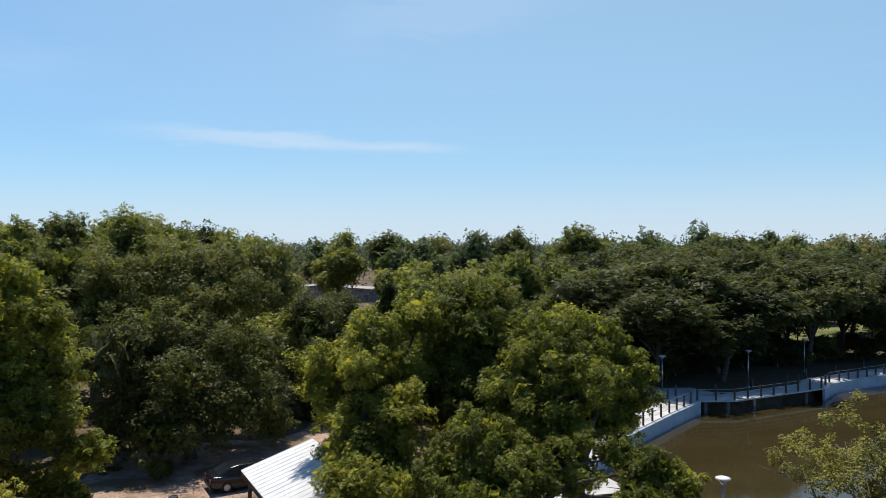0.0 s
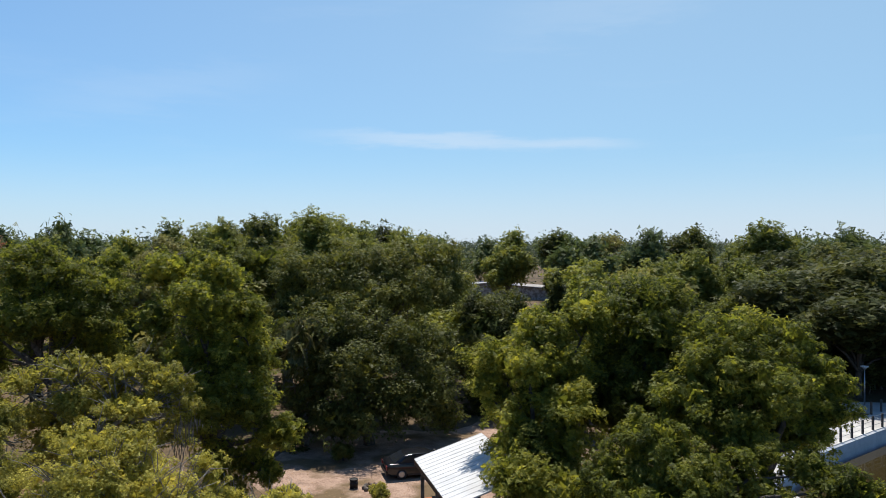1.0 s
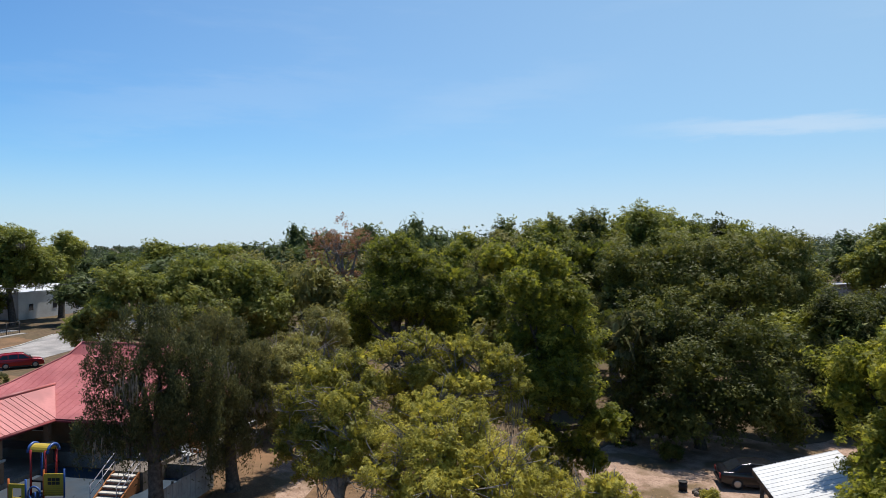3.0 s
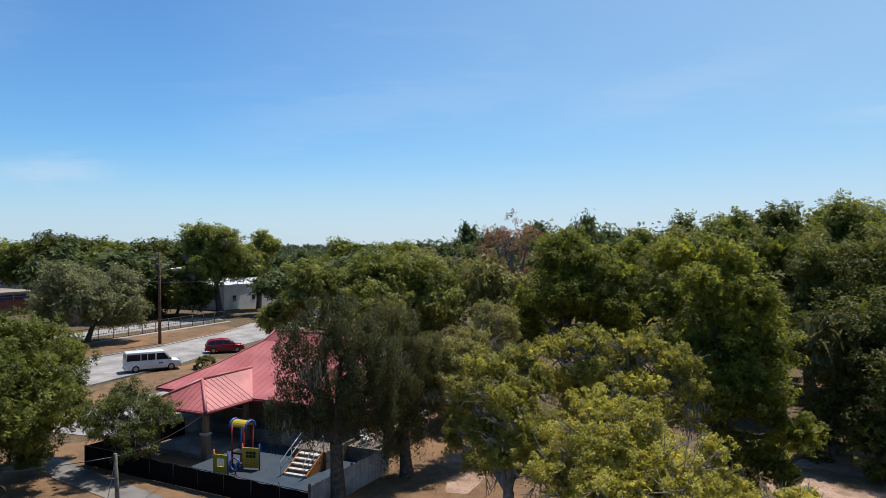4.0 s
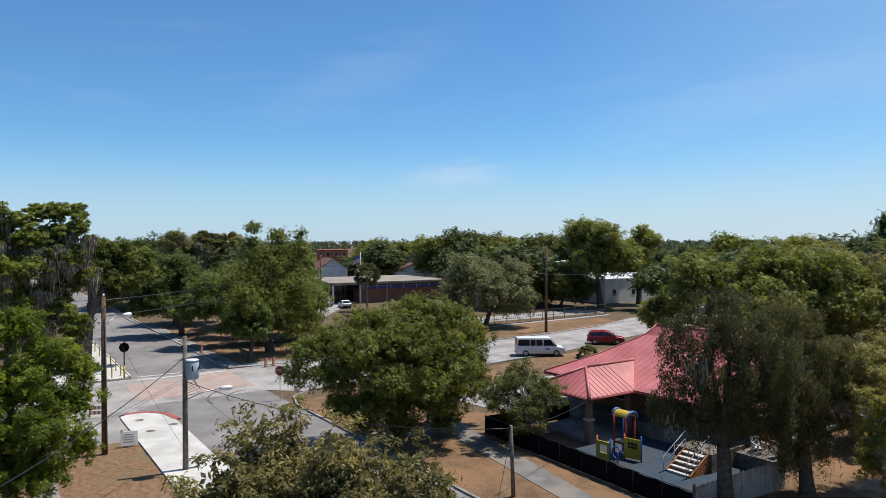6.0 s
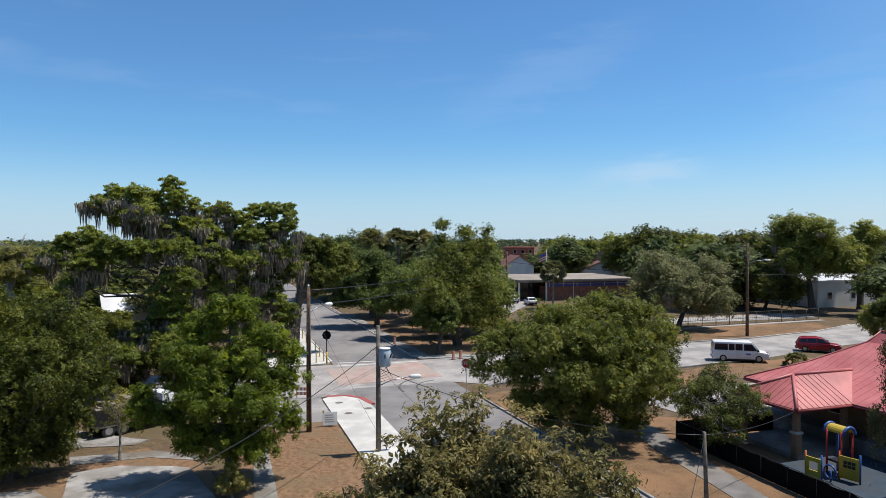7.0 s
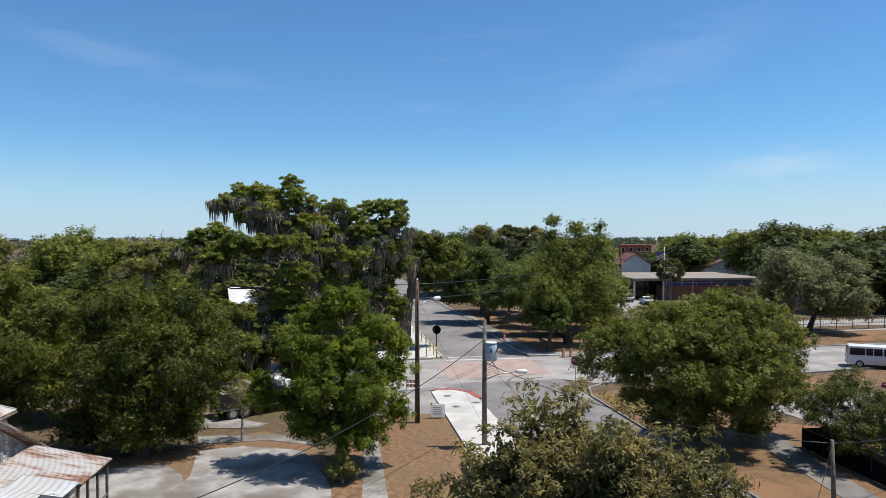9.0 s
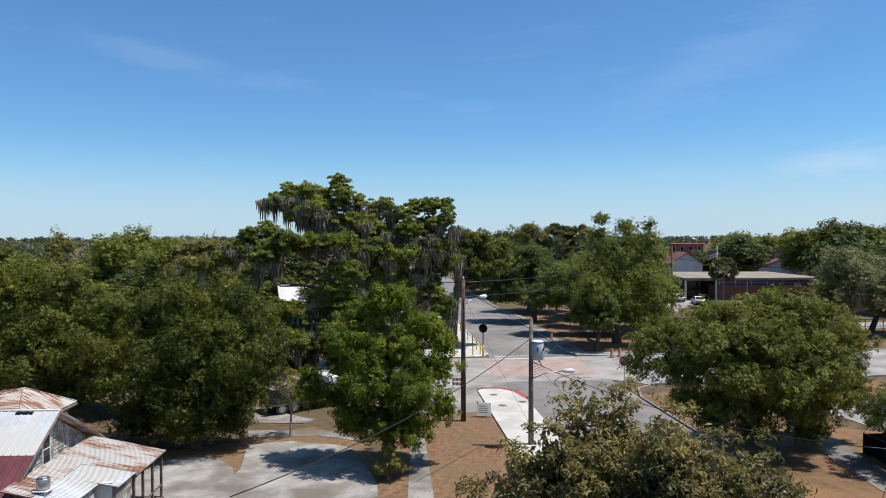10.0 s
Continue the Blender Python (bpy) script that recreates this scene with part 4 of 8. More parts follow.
    # tank on the roof edge
    tank = thing("water_tank", m @ pose(4.85, 1.75, 0.98) @ Matrix.Scale(0.72, 4), "small galvanised tank on a white stand", "tank")
    part("drum", tube([(0, 0, 3.05), (0, 0, 3.1), (0, 0, 3.6), (0, 0, 3.65)], [0.3, 0.34, 0.34, 0.3], 16), GALV, tank)
    part("lid", tube([(0, 0, 3.652), (0, 0, 3.72)], [0.31, 0.12], 16), GALV, tank)
    part("pan", tube([(0, 0, 2.52), (0, 0, 2.7)], [0.22, 0.28], 12), DARK_METAL, tank)
    for a in range(4):
        x, y = 0.36 * math.cos(a * math.pi / 2 + 0.7), 0.36 * math.sin(a * math.pi / 2 + 0.7)
        part("leg", box(x - 0.025, x + 0.025, y - 0.025, y + 0.025, 2.36, 3.0), WHITE, tank)
    part("shelf", box(-0.4, 0.4, -0.4, 0.4, 2.98, 3.04), WHITE, tank)


def put_prism_gable(pts, y0, y1):
    """A wall with the outline pts in x and z, from y0 to y1."""
    bm = bmesh.new()
    a = [bm.verts.new((x, y0, z)) for x, z in pts]
    b = [bm.verts.new((x, y1, z)) for x, z in pts]
    bm.faces.new(a)
    bm.faces.new(b[::-1])
    for i in range(len(pts)):
        j = (i + 1) % len(pts)
        bm.faces.new((a[j], a[i], b[i], b[j]))
    bmesh.ops.recalc_face_normals(bm, faces=bm.faces[:])
    return bm


old_shed()


def post_building():
    """Low brick building with a flat roof and a blue band under it."""
    top = thing("brick_office", pose(-145.9, -10.0, 0, 0, 0, 114.9), "low brown brick office with a blue window band", "building")
    L, W = 27.0, 22.0
    part("wall", box(6.0, L - 1, 1.0, W, 0, 2.9), BRICK, top)
    part("blue_band", box(5.9, L - 0.9, 0.9, 1.0, 2.9, 3.75), BLUE, top, "blue clerestory band")
    part("upper_wall", box(6.0, L - 1, 1.0, W, 2.9, 4.0), GLASS, top)
    for i in range(7):
        part("mullion", box(6.5 + i * 3.2, 6.62 + i * 3.2, 0.84, 0.9, 2.9, 3.8), WHITE, top)
    part("band_line", box(5.9, L - 0.9, 0.85, 0.9, 3.45, 3.52), WHITE, top)
    part("roof_slab", box(-1.0, L, -0.6, W + 1, 4.0, 4.5), FLAT_ROOF, top)
    part("fascia", box(-1.05, L + 0.05, -0.66, -0.6, 3.95, 4.3), OLD_WOOD, top)
    part("fascia", box(-1.06, -1.0, -0.66, W + 1, 3.95, 4.3), OLD_WOOD, top)
    part("glass_front", box(0.6, 6.0, 5.0, 5.1, 0, 4.0), GLASS, top)
    part("glass_front", box(0.55, 0.6, 5.0, W, 0, 4.0), GLASS, top)
    for y in (0.2, 6, 12, 18):
        part("column", box(-0.6, -0.3, y, y + 0.3, 0, 4.0), WALL_WHITE, top)
    part("column", box(5.4, 5.7, 0.0, 0.3, 0, 4.0), WALL_WHITE, top)
    part("downpipe", box(12.0, 12.15, 0.75, 0.84, 0, 3.9), WHITE, top)


def gable_house(x, y, rz, w, l, ze, zr, wall, roof, label, z0=0.0):
    top = thing("house", pose(x, y, z0, 0, 0, rz), label, "house")
    part("wall", put_prism_gable([(-w / 2, 0), (w / 2, 0), (w / 2, ze), (0, zr - 0.1), (-w / 2, ze)], 0, l), wall, top)
    for s in (-1, 1):
        part("roof_plane", put_sheet(bmesh.new(), [(0, -0.4, zr), (0, l + 0.4, zr), (s * (w / 2 + 0.4), l + 0.4, ze - 0.15), (s * (w / 2 + 0.4), -0.4, ze - 0.15)], 0.15), roof, top)
    for i in (-1, 1):
        window_unit(top, i * w / 4 - 0.5, i * w / 4 + 0.5, 1.2, 2.4, 0, -1)


def block_building(x, y, rz, w, l, h, wall, label, windows=0, roof=None, win_z=1.5, awning=None):
    top = thing("building", pose(x, y, 0, 0, 0, rz), label, "building")
    part("wall", box(-w / 2, w / 2, 0, l, 0, h), wall, top)
    part("roof_slab", box(-w / 2 - 0.15, w / 2 + 0.15, -0.15, l + 0.15, h, h + 0.3), roof or FLAT_ROOF, top)
    for i in range(windows):
        x0 = -w / 2 + w * (i + 0.5) / windows
        window_unit(top, x0 - 0.6, x0 + 0.6, win_z, win_z + 1.4, 0, -1)
        if awning:
            part("awning", put_sheet(bmesh.new(), [(x0 - 0.9, -0.9, win_z + 1.2), (x0 + 0.9, -0.9, win_z + 1.2), (x0 + 0.9, 0, win_z + 1.9), (x0 - 0.9, 0, win_z + 1.9)], 0.05), awning, top)


post_building()
gable_house(-196, -14.0, 106, 8.0, 13, 5.6, 8.4, WALL_WHITE, SHINGLE, "white gabled house with a brown shingle roof")
block_building(-265, -19.3, 92, 11.5, 14, 9.6, RED_BRICK, "two storey red brick block with a flat roof", 4, RED_BRICK, 7.5)
block_building(-228, 11.0, 96, 16, 12, 9.0, WALL_MAUVE, "mauve grey block with dark awnings", 3, None, 6.0, plain("maroon_awning", (0.12, 0.03, 0.04), 0.7))
gable_house(-205, 8.5, 92, 10, 12, 4.2, 6.5, WALL_WHITE, SHINGLE, "pale house half hidden by trees")
block_building(-148.5, 58.5, 120, 30, 22, 4.8, WALL_WHITE, "long white warehouse with a white roof", 5, WHITE_ROOF, 1.5)
gable_house(-75.8, -55.8, 40, 7, 6.5, 4.7, 6.4, WALL_WHITE, WHITE_ROOF, "white roofed house behind the mossy oak")
gable_house(-34, 183, 5, 34, 12, 3.2, 4.6, OLD_BOARDS, surface("grey_shingle", (0.34, 0.34, 0.36), (0.46, 0.46, 0.48), 0.6, 0.8, 0.1), "low house with a pale grey roof in the woods")

# ---- pond side ----
PALE_WALL = surface("pale_blue_concrete", (0.42, 0.45, 0.48), (0.58, 0.60, 0.63), 0.8, 0.85, 0.1)
RAIL_METAL = plain("dark_rail_post", (0.07, 0.06, 0.055), 0.6)
WALKWAY = [(6.4, 36.5), (8.8, 44.2), (11.9, 50.3), (18.6, 58.7), (22.6, 63.4), (26.0, 63.5), (36.8, 69.0), (39.2, 72.0), (47.8, 76.8), (62.0, 82.0), (80.0, 88.0)]


def boardwalk():
    top = thing("boardwalk", pose(0, 0, 0), "pale concrete boardwalk with cable railing along the pond", "boardwalk")
    pts = [Vector((*p, 0)) for p in WALKWAY]

    def off(i, d):
        t = (pts[min(i + 1, len(pts) - 1)] - pts[max(i - 1, 0)]).normalized()
        return pts[i] + Vector((-t.y, t.x, 0)) * d

    for i in range(len(pts) - 1):
        a, b, c, d = off(i, 0), off(i + 1, 0), off(i + 1, 2.6), off(i, 2.6)
        part("deck", put_prism(bmesh.new(), [a, b, c, d], 0.06, 0.2), CONCRETE, top)
        if i in (4, 5):
            for k in (0.2, 0.8):
                p = a.lerp(b, k)
                part("pile", tube([(p.x, p.y, -2.2), (p.x, p.y, 0.05)], 0.16, 8), OLD_WOOD, top)
        else:
            e, f = off(i, -0.28), off(i + 1, -0.28)
            part("sea_wall", put_prism(bmesh.new(), [e, f, b, a], -2.2, 0.16), PALE_WALL, top)
    for side, d in ((0, 0.1), (1, 2.5)):
        line = [off(i, d) for i in range(len(pts))]
        for i in range(len(line) - 1):
            n = max(1, round((line[i + 1] - line[i]).length / 1.7))
            for j in range(n):
                p = line[i].lerp(line[i + 1], j / n)
                if side == 1 and (i * 3 + j) % 3:
                    continue
                part("rail_post", box(p.x - 0.07, p.x + 0.07, p.y - 0.07, p.y + 0.07, 0.2, 1.25), RAIL_METAL, top)
        if side == 0:
            for z in (0.55, 0.9, 1.2):
                part("cable", tube([p + Vector((0, 0, z)) for p in line], 0.018, 4), GALV, top)
    # landing beside the walk
    part("landing", put_prism(bmesh.new(), [(17.8, 66.0), (21.5, 64.6), (25.8, 66.6), (24.0, 69.5), (19.5, 69.0)], 0.05, 0.19), CONCRETE, top)


def park_lamp(x, y, h):
    top = thing("park_lamp", pose(x, y, 0.0), "grey steel park lamp with a flat disc head", "lamp", "park lamps")
    part("base", tube([(0, 0, 0), (0, 0, 0.3)], [0.16, 0.12], 10), GALV, top)
    part("pole", tube([(0, 0, 0.3), (0, 0, h - 0.3)], [0.07, 0.05], 8), GALV, top)
    part("cone", tube([(0, 0, h - 0.3), (0, 0, h - 0.05)], [0.06, 0.26], 14), GALV, top)
    part("disc", tube([(0, 0, h - 0.05), (0, 0, h), (0, 0, h + 0.05)], [0.32, 0.34, 0.2], 16), WHITE, top, "white disc top")


boardwalk()
for x, y, h in ((12.3, 31.4, 3.7), (20.6, 67.5, 3.65), (29.9, 69.9, 3.8), (40.0, 78.8, 3.8), (5.2, 46.5, 4.2)):
    park_lamp(x, y, h)
tagged(part("promenade", put_prism(bmesh.new(), [(4.0, 26), (10.5, 29.5), (13.4, 33.2), (9.4, 43.0), (5.5, 42)], 0.0, 0.1), CONCRETE), "pale concrete promenade beside the pond", "pavement", kind="structure")


# ---- vehicles ----
def side_prism(pts, half, taper=0.0, z0=0.0, z1=1.0):
    """A body from a side outline in x and z, narrowing upwards by taper."""
    bm = bmesh.new()
    sides = []
    for s in (-1, 1):
        sides.append([bm.verts.new((x, s * half * (1 - taper * min(1, max(0, (z - z0) / (z1 - z0)))), z)) for x, z in pts])
    bm.faces.new(sides[0])
    bm.faces.new(sides[1][::-1])
    for i in range(len(pts)):
        j = (i + 1) % len(pts)
        bm.faces.new((sides[0][j], sides[0][i], sides[1][i], sides[1][j]))
    bmesh.ops.recalc_face_normals(bm, faces=bm.faces[:])
    return bm


def softened(bm, r):
    bmesh.ops.bevel(bm, geom=bm.edges[:], offset=r, segments=2, affect="EDGES", profile=0.5)
    for f in bm.faces:
        f.smooth = True
    return bm


def wheel(parent, x, y, r, out):
    w = part("wheel", tube([(x, y - 0.11, r), (x, y - 0.09, r), (x, y + 0.09, r), (x, y + 0.11, r)], [r * 0.9, r, r, r * 0.9], 20), TYRE, parent)
    part("rim", tube([(x, y + out * 0.112, r), (x, y + out * 0.125, r)], [r * 0.62, r * 0.5], 14), GALV, w)


def vehicle(name, m, label, category, paint, lower, cabin, half, z_waist, z_roof, taper, panes, glass_front, glass_rear, wheels, wr, trim=None):
    top = thing(name, m, label, category)
    body = part("body", softened(side_prism(lower, half), 0.05), paint, top)
    cab = part("cabin", softened(side_prism(cabin, half * 0.97, taper, z_waist, z_roof), 0.04), paint, top)
    hh = half * 0.97

    def at_side(x, z, s):
        return (x, s * (hh * (1 - taper * (z - z_waist) / (z_roof - z_waist)) + 0.012), z)

    for s in (-1, 1):
        for q in panes:
            bm = bmesh.new()
            vs = [bm.verts.new(at_side(x, z, s)) for x, z in q]
            bm.faces.new(vs)
            geo = bmesh.ops.extrude_face_region(bm, geom=bm.faces[:])
            for v in geo["geom"]:
                if isinstance(v, bmesh.types.BMVert):
                    v.co.y -= s * 0.03
            bmesh.ops.recalc_face_normals(bm, faces=bm.faces[:])
            part("window", bm, GLASS, cab)
        for x in wheels:
            wheel(top, x, s * (half - 0.1), wr, s)
        part("mirror", box(glass_front[0][0] - 0.25, glass_front[0][0] - 0.1, s * half, s * (half + 0.18), z_waist + 0.05, z_waist + 0.22, 0.02), DARK_METAL, top)
    for (x0, z0), (x1, z1), sgn in ((*glass_front, 1), (*glass_rear, -1)):
        y0, y1 = hh * 0.9, hh * (1 - taper) * 0.92
        d = Vector((z1 - z0, 0, x0 - x1)).normalized() * (0.02 if sgn > 0 else -0.02)
        q = [Vector(p) + d for p in ((x0, -y0, z0), (x0, y0, z0), (x1, y1, z1), (x1, -y1, z1))]
        bm = bmesh.new()
        bm.faces.new([bm.verts.new(p) for p in q])
        geo = bmesh.ops.extrude_face_region(bm, geom=bm.faces[:])
        for v in geo["geom"]:
            if isinstance(v, bmesh.types.BMVert):
                v.co -= d * 1.2
        bmesh.ops.recalc_face_normals(bm, faces=bm.faces[:])
        part("windscreen" if sgn > 0 else "rear_window", bm, GLASS, cab)
    xf, xr = max(p[0] for p in lower), min(p[0] for p in lower)
    for s in (-1, 1):
        part("headlight", box(xf - 0.12, xf + 0.012, s * half * 0.62, s * half * 0.92, z_waist - 0.32, z_waist - 0.16, 0.02), plain("clear_lamp", (0.7, 0.7, 0.68), 0.15), top)
        part("tail_light", box(xr - 0.012, xr + 0.08, s * half * 0.72, s * half * 0.95, z_waist - 0.3, z_waist - 0.06, 0.02), PLASTIC_RED, top)
    part("bumper", box(xf - 0.06, xf + 0.05, -half * 0.92, half * 0.92, 0.3, 0.48, 0.02), trim or DARK_METAL, top)
    part("bumper", box(xr - 0.05, xr + 0.06, -half * 0.92, half * 0.92, 0.32, 0.5, 0.02), trim or DARK_METAL, top)
    part("sill", box(wheels[0] + wr + 0.05, wheels[1] - wr - 0.05, -half - 0.005, half + 0.005, 0.22, 0.34, 0.0), DARK_METAL, top)
    part("grille", box(xf, xf + 0.02, -half * 0.55, half * 0.55, z_waist - 0.36, z_waist - 0.16), DARK_METAL, top)
    return top


def van(x, y, rz):
    lower = [(-2.75, 0.35), (-2.78, 1.15), (1.55, 1.15), (2.55, 1.02), (2.72, 0.9), (2.75, 0.4), (2.2, 0.3), (-2.3, 0.3)]
    cabin = [(-2.76, 1.12), (-2.68, 2.0), (-2.55, 2.1), (1.0, 2.1), (1.2, 2.0), (1.85, 1.12)]
    panes = [[(-2.62, 1.24), (-1.28, 1.24), (-1.28, 1.9), (-2.57, 1.9)], [(-1.2, 1.24), (-0.62, 1.24), (-0.62, 1.9), (-1.2, 1.9)], [(-0.54, 1.24), (0.16, 1.24), (0.16, 1.9), (-0.54, 1.9)], [(0.3, 1.22), (1.56, 1.22), (1.08, 1.9), (0.3, 1.9)]]
    top = vehicle("van", pose(x, y, 0.045, 0, 0, rz), "white passenger van parked along the street", "van", WHITE, lower, cabin, 1.0, 1.12, 2.1, 0.1, panes, ((1.83, 1.16), (1.22, 1.98)), ((-2.77, 1.3), (-2.68, 1.95)), (-1.75, 1.75), 0.38, trim=GALV)
    part("emblem", box(0.5, 0.95, -1.012, -1.0, 0.8, 0.95), BLUE, top, "small blue door emblem")


def suv(x, y, rz, paint, label, z=0.045):
    lower = [(-2.25, 0.4), (-2.3, 0.9), (-2.2, 1.05), (1.15, 1.02), (2.05, 0.9), (2.28, 0.7), (2.25, 0.35), (1.9, 0.28), (-1.9, 0.28)]
    cabin = [(-2.2, 1.0), (-1.95, 1.5), (-1.7, 1.62), (-0.2, 1.68), (0.35, 1.6), (1.25, 1.0)]
    panes = [[(-1.95, 1.1), (-1.2, 1.1), (-1.2, 1.52), (-1.75, 1.5)], [(-1.12, 1.1), (-0.25, 1.1), (-0.25, 1.57), (-1.12, 1.55)], [(-0.17, 1.1), (0.9, 1.1), (0.3, 1.52), (-0.17, 1.57)]]
    return vehicle("suv", pose(x, y, z, 0, 0, rz), label, "car", paint, lower, cabin, 0.93, 1.0, 1.68, 0.2, panes, ((1.22, 1.03), (0.38, 1.58)), ((-2.17, 1.08), (-1.93, 1.5)), (-1.4, 1.42), 0.36)


def sedan(x, y, rz, paint, label, z=0.02):
    lower = [(-2.3, 0.4), (-2.35, 0.85), (-2.2, 0.98), (1.2, 0.92), (2.2, 0.78), (2.38, 0.6), (2.35, 0.32), (1.9, 0.24), (-1.9, 0.24)]
    cabin = [(-1.95, 0.93), (-1.2, 1.38), (-0.7, 1.45), (0.05, 1.45), (0.4, 1.38), (1.3, 0.9)]
    panes = [[(-1.5, 1.0), (-0.65, 1.0), (-0.65, 1.36), (-1.1, 1.32)], [(-0.57, 1.0), (0.9, 0.98), (0.3, 1.34), (-0.57, 1.37)]]
    return vehicle("sedan", pose(x, y, z, 0, 0, rz), label, "car", paint, lower, cabin, 0.9, 0.92, 1.45, 0.22, panes, ((1.25, 0.94), (0.42, 1.36)), ((-1.9, 0.98), (-1.22, 1.36)), (-1.45, 1.45), 0.33)


van(-78.5, 17.7, 86)
suv(-86.4, 28.0, 76, plain("red_paint", (0.36, 0.012, 0.018), 0.22, 0.1), "dark red sport utility car parked on the street")
sedan(-11.9, 41.4, 30, plain("black_paint", (0.012, 0.013, 0.017), 0.18), "black sedan parked beside the white shelter")
suv(-142.5, -11.8, 200, WHITE, "white sport utility car in the parking area", 0.03)
sedan(-139.0, -7.8, 195, WHITE, "white sedan in the parking area", 0.03)


def box_truck(x, y, rz):
    top = thing("old_truck", pose(x, y, 0, 0, 0, rz), "old white truck with a loaded bed under the trees", "truck")
    part("cab", softened(side_prism([(1.4, 0.6), (1.4, 2.3), (2.2, 2.3), (2.6, 1.5), (3.5, 1.35), (3.6, 0.6)], 0.98), 0.06), WHITE, top)
    part("bed", box(-3.2, 1.3, -1.05, 1.05, 0.7, 0.9), OLD_WOOD, top)
    part("side_board", box(-3.2, 1.3, -1.08, -1.02, 0.9, 1.9), DARK_METAL, top)
    part("side_board", box(-3.2, 1.3, 1.02, 1.08, 0.9, 1.9), DARK_METAL, top)
    bm = bmesh.new()
    rnd = random.Random(8)
    for i in range(14):
        put_box(bm, -3 + i * 0.28, -2.5 + i * 0.28, -0.9 + rnd.uniform(0, 0.5), 0.4 + rnd.uniform(0, 0.5), 1.2, 1.8 + rnd.uniform(0, 0.6), 0, None)
    part("load", bm, FLAT_ROOF, top, "tan covered load")
    part("windscreen", box(2.62, 2.7, -0.8, 0.8, 1.5, 2.1, 0, None), GLASS, top)
    for wx in (-2.3, -1.4, 2.7):
        for s in (-1, 1):
            wheel(top, wx, s * 0.9, 0.45, s)


box_truck(-43.5, -29.6, 150)
patch("pavement", [(-41.6, -34.1), (-42.0, -33.1), (-40.9, -26.9), (-39.8, -27.1), (-38.3, -30.7)], 0.05, OLD_CONCRETE, "worn grey concrete pad under the trees", "pavement", 0.12, 41)


# ---- poles and cables ----
def sagging(a, b, sag, n=14):
    a, b = Vector(a), Vector(b)
    return [a.lerp(b, i / n) - Vector((0, 0, 4 * sag * (i / n) * (1 - i / n))) for i in range(n + 1)]


def cable(a, b, sag, r=0.018, label="black overhead cable between poles"):
    ob = part("cable", tube(sagging(a, b, sag), r, 5), DARK_METAL)
    tagged(ob, label, "cable", "overhead cables")


def street_light(parent, x, y, z, dx, dy):
    d = Vector((dx, dy, 0))
    arm = part("lamp_arm", tube([(x, y, z), Vector((x, y, z + 0.35)) + d * 0.45, Vector((x, y, z + 0.5)) + d], 0.035, 6), GALV, parent)
    n = d.normalized()
    c = Vector((x, y, z + 0.5)) + d
    part("lamp_head", tube([c, c + n * 0.12, c + n * 0.6, c + n * 0.75], [0.05, 0.13, 0.15, 0.06], 10), WHITE, arm, "pale cobra lamp head")


def utility_pole(x, y, h, mat, label, r=0.15, lean=(0, 0)):
    top = thing("utility_pole", pose(x, y, 0), label, "utility pole")
    part("shaft", tube([(0, 0, -0.2), (lean[0] * 0.5, lean[1] * 0.5, h / 2), (*lean, h)], [r * 1.15, r, r * 0.8], 10), mat, top)
    return top


pa = utility_pole(-40.9, -11.5, 7.8, WOOD_POLE, "grey wooden pole with a pale blue transformer")
BLUEGREY = plain("pale_blue_enamel", (0.42, 0.52, 0.60), 0.35)
tr = part("transformer", tube([(0.15, 0.45, 5.35), (0.15, 0.45, 5.42), (0.15, 0.45, 6.3), (0.15, 0.45, 6.4)], [0.3, 0.36, 0.36, 0.28], 18), BLUEGREY, pa, "pale blue can transformer")
part("lid", tube([(0.15, 0.45, 6.405), (0.15, 0.45, 6.48)], [0.37, 0.34], 18), WHITE, tr)
for k in range(3):
    part("bushing", tube([(0.15 + 0.37 * math.cos(k + 0.3), 0.45 + 0.37 * math.sin(k + 0.3), 5.9), (0.15 + 0.47 * math.cos(k + 0.3), 0.45 + 0.47 * math.sin(k + 0.3), 6.15)], 0.04, 6), DARK_METAL, tr)
part("bracket", box(-0.05, 0.12, 0.05, 0.2, 5.5, 6.2), GALV, pa)
street_light(pa, 0, 0, 4.1, -0.75, 1.75)
for k in range(5):
    part("wire_loop", tube([(0.1, 0.3, 5.9 - k * 0.1), (0.3, 0.6 + k * 0.1, 5.3 - k * 0.15), (0.05, 0.2, 5.0 - k * 0.15)], 0.014, 4), DARK_METAL, pa)
pb = utility_pole(-44.6, -17.4, 9.8, BROWN_POLE, "tall brown wooden pole at the street corner", 0.16)
part("insulator", tube([(0, 0, 9.8), (0, 0, 9.95), (0, 0, 10.0)], [0.05, 0.08, 0.03], 8), WHITE, pb)
street_light(pb, 0, 0, 8.0, -1.6, 0.6)
part("conduit", tube([(0.12, 0.12, 0), (0.12, 0.12, 8.5)], 0.03, 6), DARK_METAL, pb)
utility_pole(-126.9, -11.4, 10.8, BROWN_POLE, "brown pole beside the parking area", 0.17)
pf = utility_pole(-98.7, 23.2, 12.4, BROWN_POLE, "tall brown pole with a cross arm and lamp", 0.19)
for z in (11.9, 10.9):
    part("cross_arm", box(-0.9, 0.9, -0.06, 0.06, z, z + 0.12, 0, pose(0, 0, 0, 0, 0, 75)), BROWN_POLE, pf)
street_light(pf, 0, 0, 9.7, 0.5, 2.0)
part("can", tube([(0.25, -0.35, 10.2), (0.25, -0.35, 10.85)], 0.2, 10), DARK_METAL, pf)
utility_pole(-35.2, 6.5, 3.75, WOOD_POLE, "short grey wooden pole leaning by the lawn", 0.1, (0.12, -0.15))
